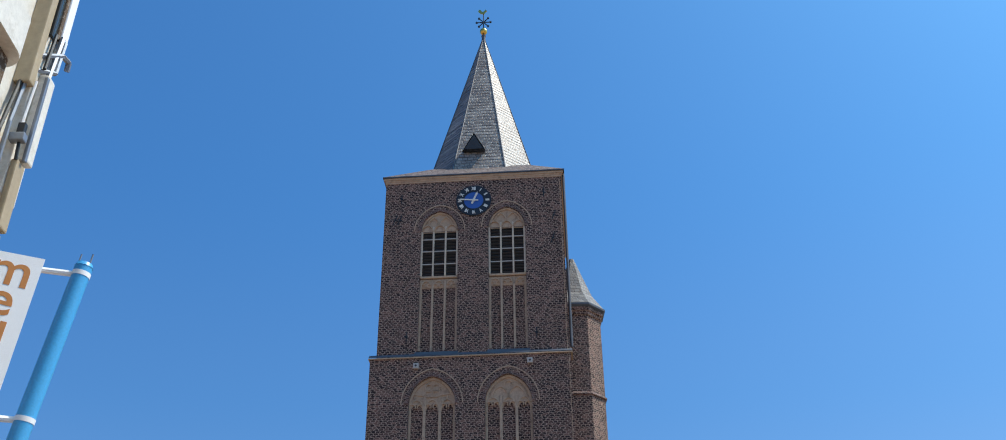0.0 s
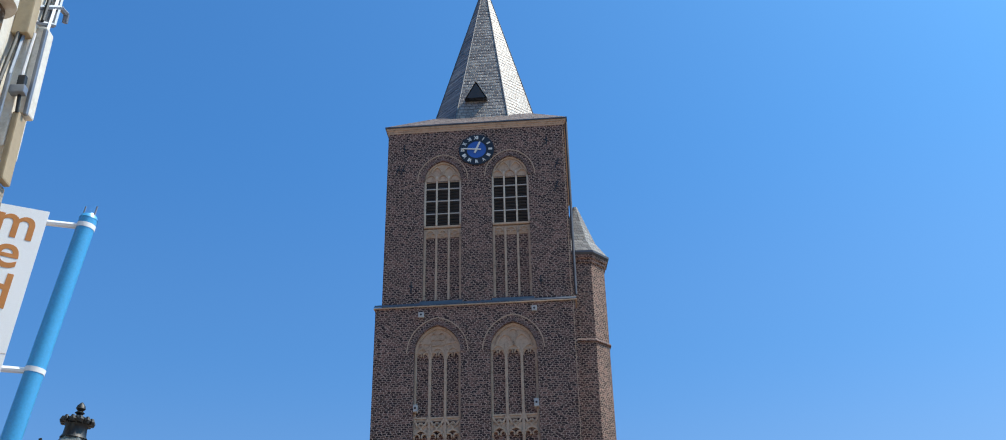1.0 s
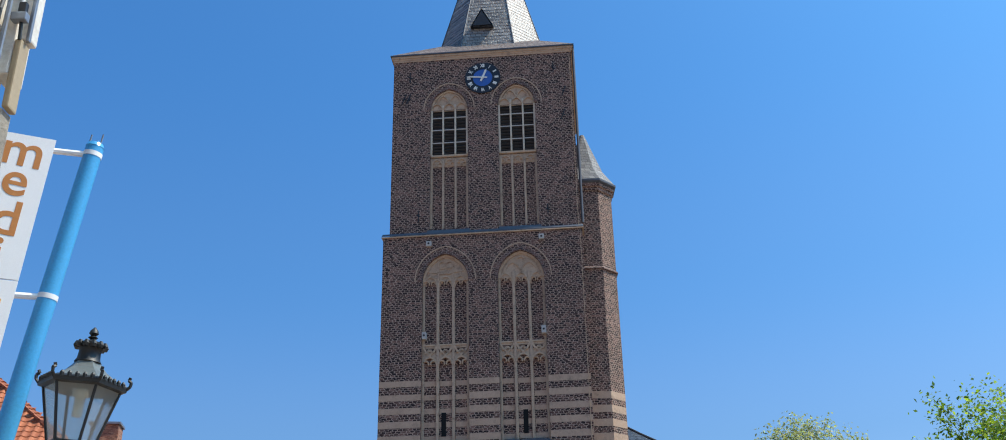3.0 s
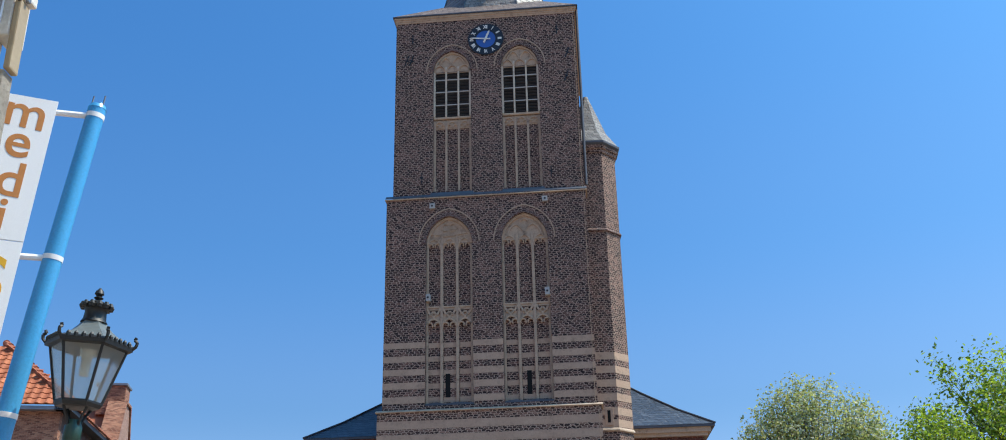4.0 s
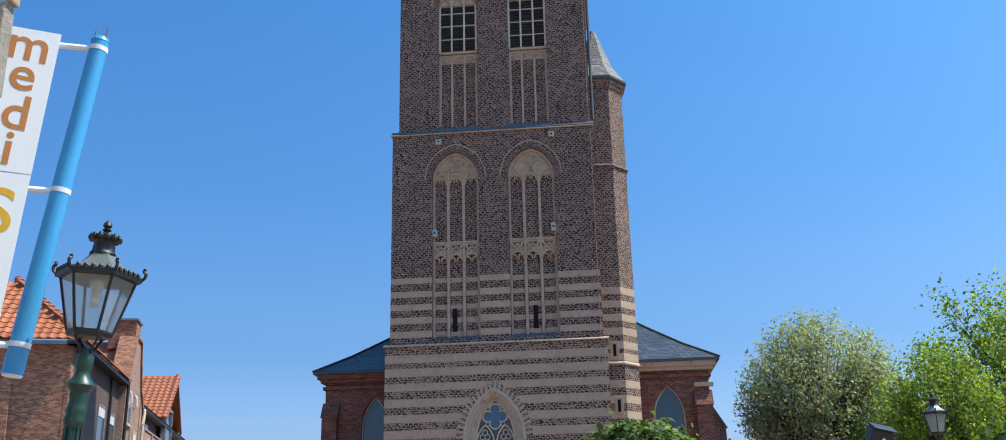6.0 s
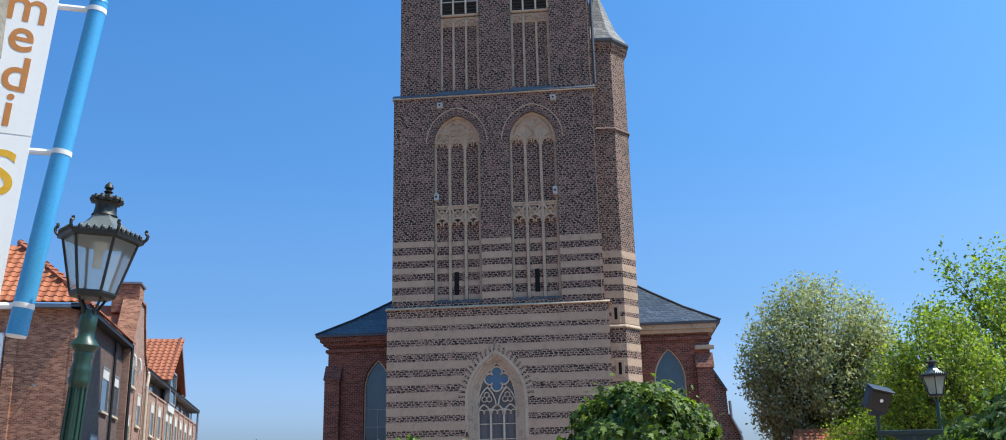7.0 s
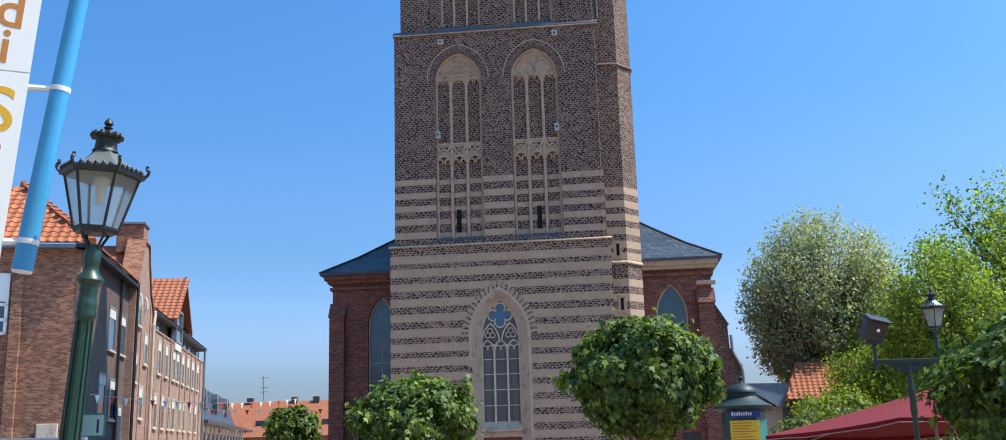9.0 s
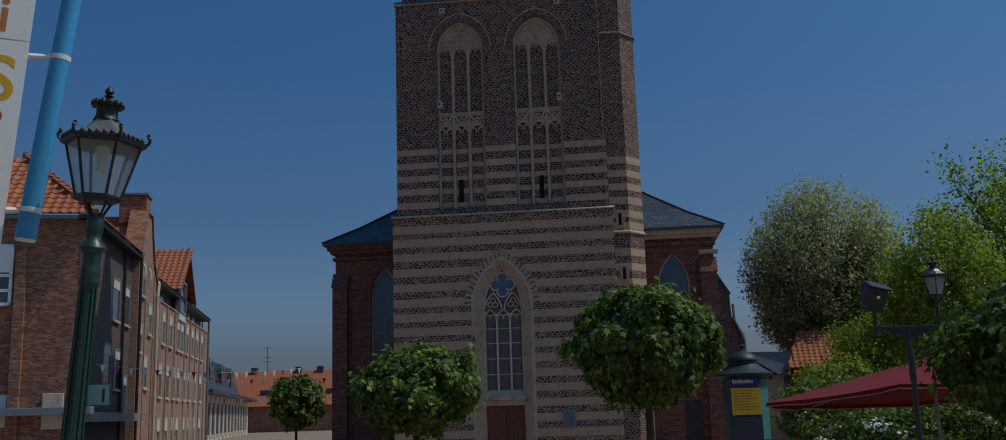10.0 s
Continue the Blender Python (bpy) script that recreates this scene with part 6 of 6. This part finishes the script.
out = [(-3.1, 2.0), (-2.79, 2.0)] + [(-2.95 + 0.16 * math.cos(radians(a)), 4.82 + 0.16 * math.sin(radians(a))) for a in range(0, 91, 15)] + [(-3.1, 5.1)]
vs0, vs1 = [bm.verts.new((x, y, 6.2)) for x, y in out], [bm.verts.new((x, y, 6.5)) for x, y in out]
bm.faces.new(vs0), bm.faces.new(vs1)
for k in range(len(out)):
    j = (k + 1) % len(out)
    bm.faces.new((vs0[k], vs0[j], vs1[j], vs1[k]))
part("balcony_slab", bm, "white_paint", white, "cream rounded balcony slab")
part("drip_edge", bevelled(-3.1, -2.87, 4.2, 4.9, 5.62, 6.198, 0.02), "rusty", white, "rust stained drip edge")

# ---- floodlight mast ----
mast = thing("floodlight_mast", Matrix.Translation((0.04, -0.05, 2.01)) @ Matrix.Scale(0.72, 4) @ Matrix.Translation((-0.04, 0.05, -2.01)), "dark green mast with cross arm and black floodlight", "floodlight")
MX, MY = 5.66, 14.0
part("pole", lathe(bmesh.new(), [(0.1, -0.78), (0.09, 0), (0.06, 0.5), (0.04, 1.2), (0.034, 2.2), (0.048, 2.25), (0.042, 2.5), (0.052, 2.55), (0.038, 2.6), (0.034, 2.95)], 14, MX, MY), "mast_iron", mast, smooth=True)
part("arm", bevelled(MX - 0.48, MX + 0.42, MY - 0.035, MY + 0.035, 2.93, 3.0, 0.01), "mast_iron", mast)
part("gusset", prism(bmesh.new(), [(MX - 0.32, 2.93), (MX - 0.04, 2.80), (MX + 0.04, 2.80), (MX + 0.32, 2.93)], MY - 0.02, MY + 0.02), "mast_iron", mast)
part("stem", tube(bmesh.new(), (MX - 0.45, MY, 2.86), (MX - 0.45, MY, 3.23), 0.03), "mast_iron", mast, smooth=True)
part("yoke", bevelled(MX - 0.56, MX - 0.36, MY - 0.06, MY + 0.06, 3.21, 3.27, 0.01), "flood_black", mast)
m = Matrix.Translation((MX - 0.42, MY, 3.44)) @ Matrix.Scale(0.78, 4) @ Matrix.Rotation(radians(14), 4, "Y") @ Matrix.Rotation(radians(20), 4, "X")
body = part("lamp_body", bevelled(-0.20, 0.18, -0.16, 0.18, -0.21, 0.17, 0.03, m), "flood_black", mast, "black floodlight housing")
part("visor", bevelled(-0.20, 0.21, -0.24, 0.19, 0.17, 0.2, 0.01, m), "flood_black", body)
part("badge", tube(bmesh.new(), m @ Vector((0.02, -0.17, 0.0)), m @ Vector((0.02, -0.155, 0.0)), 0.025), "white_plate", body)

# ---- market umbrella ----
UX, UY = 6.6, 15.6
umb = thing("market_umbrella", pose(0, 0, 0), "large dark red market umbrella with pale hem", "umbrella")
part("pole", tube(bmesh.new(), (UX, UY, 0), (UX, UY, 2.58), 0.03), "zinc", umb, smooth=True)
part("base", lathe(bmesh.new(), [(0.35, 0), (0.35, 0.08), (0.06, 0.12)], 16, UX, UY), "grey_tile", umb)
corners = [(-2.62, 0.0, 2.0), (-1.38, -2.2, 2.19), (1.31, -2.25, 2.22), (2.62, 0.0, 2.1), (1.31, 2.25, 1.96), (-1.31, 2.25, 1.94)]
bm = bmesh.new()
apexv = Vector((0, 0, 2.64))
grid = []
for k in range(6):
    a, b = Vector(corners[k]), Vector(corners[(k + 1) % 6])
    rows_ = []
    for i in range(7):
        t = i / 6
        row = []
        for j in range(7):
            s = j / 6
            p = apexv.lerp(a.lerp(b, s), t)
            p.z -= 0.035 * math.sin(math.pi * s) * t + 0.02 * math.sin(math.pi * t)
            row.append(bm.verts.new(p + Vector((UX, UY, 0))))
        rows_.append(row)
    for i in range(6):
        for j in range(6):
            try:
                bm.faces.new((rows_[i][j], rows_[i][j + 1], rows_[i + 1][j + 1], rows_[i + 1][j]))
            except ValueError:
                pass
    low_ = [bm.verts.new(v.co + Vector((0, 0, -0.06 - 0.01 * math.sin(4 * j)))) for j, v in enumerate(rows_[6])]
    for j in range(6):
        bm.faces.new((rows_[6][j], rows_[6][j + 1], low_[j + 1], low_[j]))
    grid.append([v.co.copy() for v in low_])
bmesh.ops.remove_doubles(bm, verts=bm.verts, dist=0.002)
part("canopy", bm, "red_cloth", umb, "faded dark red canopy", smooth=True)
for pts in grid:
    part("hem", path_tube(bmesh.new(), pts, 0.008, 5), "hem", umb)
for c in corners:
    part("rib", tube(bmesh.new(), (UX, UY, 2.5), (UX + c[0] * 0.97, UY + c[1] * 0.97, c[2] - 0.03), 0.012), "zinc", umb)

# ---- advertising column ----
KX, KY = 5.14, 22.0
kiosk = thing("advertising_column", Matrix.Translation((KX, KY, 0)) @ Matrix.Diagonal((1.1, 1.1, 1.04, 1)) @ Matrix.Translation((-KX, -KY, 0)), "green advertising column with domed roof and yellow poster", "advertising column")
part("drum", lathe(bmesh.new(), [(0.5, 0), (0.5, 0.25), (0.43, 0.3), (0.43, 2.45)], 8, KX, KY, math.pi / 8), "kiosk_green", kiosk)
part("roof", lathe(bmesh.new(), [(0.44, 2.42), (0.57, 2.5), (0.58, 2.54), (0.46, 2.60), (0.32, 2.70), (0.27, 2.75), (0.27, 2.79), (0.31, 2.81), (0.31, 2.84), (0.25, 2.92), (0.13, 2.99), (0.04, 3.03), (0.02, 3.1)], 24, KX, KY), "kiosk_roof", kiosk, "weathered green domed roof", smooth=True)
part("finial", lathe(bmesh.new(), [(0.02, 3.08), (0.06, 3.13), (0.02, 3.16), (0.012, 3.28)], 10, KX, KY), "black_iron", kiosk, smooth=True)
ff = KY - 0.43 * math.cos(math.pi / 8) - 0.03
part("header", box(bmesh.new(), KX - 0.36, KX + 0.22, ff - 0.02, ff + 0.05, 2.3, 2.44), "poster_blue", kiosk, "blue header strip")
bm = bmesh.new()
for k in range(9):
    box(bm, KX - 0.33 + k * 0.045, KX - 0.30 + k * 0.045, ff - 0.026, ff - 0.02, 2.34, 2.40 + 0.015 * (k % 3 == 0))
part("header_bars", bm, "blind_white", kiosk)
post = part("poster", box(bmesh.new(), KX - 0.36, KX + 0.20, ff - 0.018, ff + 0.05, 1.7, 2.24), "poster_yellow", kiosk, "yellow poster")
bm = bmesh.new()
rk = random.Random(9)
for k in range(8):
    box(bm, KX - 0.33, KX - 0.33 + rk.uniform(0.3, 0.48), ff - 0.022, ff - 0.018, 2.18 - k * 0.055, 2.195 - k * 0.055)
part("text_bars", bm, "letter_red", post)
part("poster", box(bmesh.new(), KX - 0.36, KX + 0.20, ff - 0.018, ff + 0.05, 0.9, 1.66), "poster_dark", kiosk, "dark poster")
m = Matrix.Translation((KX, KY, 0)) @ Matrix.Rotation(radians(45), 4, "Z")
part("poster", box(bmesh.new(), -0.15, 0.13, -0.43, -0.38, 1.2, 2.25, m), "poster_teal", kiosk, "teal poster")


# ---- trees ----
def leaf_cloud(name, centres, size, material, parent, rng, flat=0.35, shape="kite", label="", jitter=0.75):
    """Many small leaves, each an island of its own, round the given centres (n x 3) with outward directions."""
    pts, outs = centres
    n = len(pts)
    nrm = outs + rng.normal(0, jitter, (n, 3))
    nrm[:, 2] += flat
    nrm /= np.linalg.norm(nrm, axis=1)[:, None]
    ref = rng.normal(0, 1, (n, 3))
    if shape == "maple":            # tips hang down
        ref = ref * 0.4 + np.array([0, 0, 1])
    u = np.cross(nrm, ref)
    u /= np.linalg.norm(u, axis=1)[:, None] + 1e-9
    v = np.cross(nrm, u)
    sz = size * rng.uniform(0.6, 1.35, n)
    if shape == "kite":
        prof = [(0, -0.5, 0), (0.34, 0.0, 0.06), (0, 0.62, -0.05), (-0.34, 0.0, 0.06)]
    else:
        prof = [(0, -0.5, 0), (0.46, -0.36, 0.0), (0.30, -0.08, 0.05), (0.62, 0.14, -0.05), (0.22, 0.2, 0.04), (0, 0.75, -0.1), (-0.22, 0.2, 0.04), (-0.62, 0.14, -0.05), (-0.30, -0.08, 0.05), (-0.46, -0.36, 0.0)]
    k = len(prof)
    verts = np.empty((n, k, 3))
    for i, (a, b, c) in enumerate(prof):
        verts[:, i] = pts + sz[:, None] * (a * u + b * v + c * nrm)
    me = bpy.data.meshes.new(name)
    me.vertices.add(n * k), me.loops.add(n * k), me.polygons.add(n)
    me.vertices.foreach_set("co", verts.reshape(-1).astype(np.float32))
    me.loops.foreach_set("vertex_index", np.arange(n * k, dtype=np.int32))
    me.polygons.foreach_set("loop_start", np.arange(0, n * k, k, dtype=np.int32))
    me.update(calc_edges=True)
    me.materials.append(M[material])
    ob = new(name, me)
    ob.parent = parent
    ob["kind"] = "stuff"
    if label:
        ob["label"] = label
    return ob


def lumpy_crown(rng, centre, radii, n, lumps=26, shell=0.55, lump=0.34, low=-1.0):
    """Points in clumps on and under the surface of an uneven crown."""
    c, r = np.array(centre), np.array(radii)
    d = rng.normal(0, 1, (lumps, 3))
    d /= np.linalg.norm(d, axis=1)[:, None]
    d[:, 2] = np.maximum(d[:, 2], low)
    rad = rng.uniform(shell, 0.92, lumps)
    lc = d * rad[:, None]
    which = rng.integers(0, lumps, n)
    o = rng.normal(0, 1, (n, 3))
    o /= np.linalg.norm(o, axis=1)[:, None]
    lr = rng.uniform(0.7, 1.25, lumps) * lump
    q = lc[which] + o * (lr[which] * rng.uniform(0.55, 1.0, n) ** 0.5)[:, None]
    out = o * 0.7 + lc[which] * 0.6
    return c + q * r, out


def trunk_and_limbs(parent, base, fork_z, crown_c, crown_r, girth, rng, limbs=9, material="bark"):
    bm = bmesh.new()
    b = Vector(base)
    f = Vector((b.x, b.y, fork_z))
    tube(bm, b, b + (f - b) * 0.25, girth * 1.35, girth, 10), tube(bm, b + (f - b) * 0.25, f, girth, girth * 0.8, 10)
    part("trunk", bm, material, parent, "grey-brown trunk", smooth=True)
    for k in range(limbs):
        an = 2 * math.pi * k / limbs + rng.uniform(-0.3, 0.3)
        el = rng.uniform(-0.1, 0.95)
        tip = Vector((crown_c[0] + crown_r[0] * 0.85 * math.cos(an) * math.cos(el), crown_c[1] + crown_r[1] * 0.85 * math.sin(an) * math.cos(el), crown_c[2] + crown_r[2] * 0.85 * math.sin(el)))
        mid = f.lerp(tip, 0.45) + Vector((rng.uniform(-0.1, 0.1), rng.uniform(-0.1, 0.1), 0.12)) * crown_r[0]
        bm = bmesh.new()
        tube(bm, f - Vector((0, 0, 0.1)), mid, girth * 0.5, girth * 0.26, 7), tube(bm, mid, tip, girth * 0.26, girth * 0.05, 6)
        for j in range(4):
            st = mid.lerp(tip, 0.1 + 0.22 * j)
            dr = Vector((rng.uniform(-1, 1), rng.uniform(-1, 1), rng.uniform(-0.1, 1))).normalized()
            tube(bm, st, st + dr * crown_r[0] * 0.32, girth * 0.11, girth * 0.02, 5)
        part("limb", bm, material, parent)


def twig_crown(rng, centre, radii, root, twigs, n, spread, reach=(0.35, 1.0), lift=0.25, ragged=0.16):
    """Leaves strung along many twigs that fan out from the limbs to an uneven outline; also gives the twigs."""
    c, r = np.array(centre, float), np.array(radii, float)
    d = rng.normal(0, 1, (twigs, 3))
    d /= np.linalg.norm(d, axis=1)[:, None]
    bend = 1 + ragged * np.sin(d[:, 0] * 5.1 + 1.0) * np.sin(d[:, 1] * 4.3 + d[:, 2] * 6.7) + rng.normal(0, ragged * 0.45, twigs)
    tips = c + d * r * bend[:, None]
    base = np.array(root) + (c - np.array(root)) * rng.uniform(0.1, 0.9, twigs)[:, None]
    mids = base + (tips - base) * 0.55 + np.array([0, 0, 1]) * (lift * r[2] * rng.uniform(0, 0.5, twigs))[:, None]
    which = rng.integers(0, twigs, n)
    t = rng.uniform(0, 1, n) ** 0.6 * (reach[1] - reach[0]) + reach[0]
    a, m, e = base[which], mids[which], tips[which]
    t1 = t[:, None]
    pts = (1 - t1) ** 2 * a + 2 * t1 * (1 - t1) * m + t1 ** 2 * e
    pts = pts + rng.normal(0, 1, (n, 3)) * spread * (0.45 + 0.75 * t1)
    out = d[which] * 0.8 + rng.normal(0, 0.25, (n, 3))
    return (pts, out), (base, mids, tips)


def twig_mesh(name, tw, parent, every, r0, material="bark"):
    bm = bmesh.new()
    for b, m, t in list(zip(*tw))[::every]:
        b, m, t = Vector(b), Vector(m), Vector(t)
        q1 = b * 0.3 + m * 0.5 + t * 0.2
        q2 = b * 0.06 + m * 0.38 + t * 0.56
        tube(bm, b, q1, r0, r0 * 0.7, 4), tube(bm, q1, q2, r0 * 0.7, r0 * 0.45, 4), tube(bm, q2, b * 0.01 + m * 0.09 + t * 0.9, r0 * 0.45, r0 * 0.15, 4)
    return part(name, bm, material, parent)


def clipped_tree(x, y, cz, rx, rz, n, leaf, seed, label, material="leaf_ball", twigs=330):
    rng = np.random.default_rng(seed)
    rr = random.Random(seed)
    t = thing("clipped_tree", pose(0, 0, 0), label, "tree", "clipped trees on the square")
    trunk_and_limbs(t, (x, y, 0), cz - rz * 0.75, (x, y, cz), (rx * 0.75, rx * 0.75, rz * 0.75), 0.1, rr, 7)
    lv, tw = twig_crown(rng, (x, y, cz), (rx, rx, rz), (x, y, cz - rz * 0.7), twigs, n, rx * 0.055, (0.55, 1.0), 0.45, 0.2)
    outer = lumpy_crown(rng, (x, y, cz), (rx, rx, rz), n, 46, 0.74, 0.25)
    inner = lumpy_crown(rng, (x, y, cz), (rx * 0.72, rx * 0.72, rz * 0.72), n // 4, 20, 0.5, 0.5)
    twig_mesh("twig_mass", tw, t, 3, 0.012)["kind"] = "stuff"
    leaf_cloud("crown", tuple(np.vstack([a[k] for a in (lv, outer, inner)]) for k in (0, 1)), leaf, material, t, rng, flat=0.5, jitter=0.45, shape="maple", label="dense rounded crown of maple leaves")
    return t


clipped_tree(3.3, 24.0, 3.45, 1.66, 1.28, 15000, 0.128, 11, "round clipped maple tree with dense green crown")
clipped_tree(-2.5, 27.0, 2.62, 1.52, 1.08, 13000, 0.13, 12, "round clipped maple tree before the church")
clipped_tree(-15.3, 71.8, 3.1, 1.8, 1.7, 4500, 0.27, 13, "small clipped tree beside the far houses")
clipped_tree(6.55, 11.6, 2.46, 1.38, 0.82, 17000, 0.085, 14, "round clipped maple tree with large bright leaves", "leaf_near", 300)


def big_tree(name, x, y, crown_c, crown_r, n, leaf, seed, label, material, twigs=420, spread=0.3, girth=0.35, fork=3.5, limbs=12, ragged=0.16, reach=(0.4, 1.0)):
    rng = np.random.default_rng(seed)
    rr = random.Random(seed)
    t = thing(name, pose(0, 0, 0), label, "tree")
    trunk_and_limbs(t, (x, y, 0), fork, crown_c, tuple(v * 0.8 for v in crown_r), girth, rr, limbs)
    lv, tw = twig_crown(rng, crown_c, crown_r, (x, y, fork), twigs, n, spread, reach, 0.25, ragged)
    twig_mesh("twig_mass", tw, t, 1, girth * 0.11)["kind"] = "stuff"
    leaf_cloud("crown", lv, leaf, material, t, rng, label="airy crown of small leaves")


big_tree("silver_tree", 19.2, 62, (19.95, 62, 10.0), (4.9, 4.0, 5.7), 50000, 0.185, 21, "tall round tree with greyish green young leaves", "leaf_silver", 640, 0.24, 0.32, 2.0, 16, 0.07)
big_tree("lime_tree", 19.8, 46, (20.2, 46, 6.6), (2.8, 2.8, 4.1), 24000, 0.155, 22, "bright green young lime tree", "leaf_lime", 300, 0.22, 0.25, 2.2, 9, 0.14)
big_tree("maple_tree", 28.0, 52, (28.4, 52, 8.9), (6.8, 5.0, 5.6), 40000, 0.205, 23, "large spreading maple with loose bright foliage", "leaf_fresh", 260, 0.34, 0.4, 3.5, 18, 0.2)
big_tree("garden_tree", 16.2, 50, (16.4, 50, 3.0), (2.0, 1.6, 1.1), 10000, 0.15, 24, "low garden tree with yellowish green leaves", "leaf_lime", 160, 0.2, 0.15, 1.2, 7)
big_tree("garden_tree", 19.4, 52, (18.7, 52, 4.3), (2.2, 1.6, 2.0), 15000, 0.15, 26, "rounded garden tree with yellowish green leaves", "leaf_lime", 200, 0.22, 0.15, 1.8, 7)
big_tree("park_tree", 24.5, 60, (25.0, 60, 5.0), (5.5, 4.0, 4.6), 26000, 0.23, 25, "dense park tree in shade", "leaf_fresh", 260, 0.4)

hedge = thing("hedge", pose(0, 0, 0), "loose flowering hedge with pale tips", "hedge")
rng = np.random.default_rng(31)
a = lumpy_crown(rng, (9.6, 30, 1.6), (1.7, 0.8, 1.35), 5000, 40, 0.6, 0.35)
leaf_cloud("foliage", a, 0.15, "leaf_hedge", hedge, rng, label="small pale-tipped leaves")
part("stems", tube(bmesh.new(), (9.6, 30, 0), (9.6, 30, 1.4), 0.06, 0.03), "bark", hedge)

shrub = thing("flowering_shrub", pose(0, 0, 0), "dark green shrubs with white flowers behind the umbrella", "shrub")
rng = np.random.default_rng(32)
# foliage reaches past the flowers, added to stand for the umbrella's shade
leaf_cloud("foliage", lumpy_crown(rng, (9.9, 25.0, 0.95), (3.0, 0.7, 0.95), 9000, 60, 0.6, 0.3), 0.12, "leaf_ball", shrub, rng, label="dark green leaves, widened to darken the space under the umbrella")
leaf_cloud("flowers", lumpy_crown(rng, (8.6, 24.6, 1.2), (1.6, 0.5, 0.5), 260, 14, 0.6, 0.25), 0.09, "petal", shrub, rng, label="small white flowers")
part("stems", tube(bmesh.new(), (9.9, 25.0, 0), (9.9, 25.0, 1.0), 0.06, 0.03), "bark", shrub)
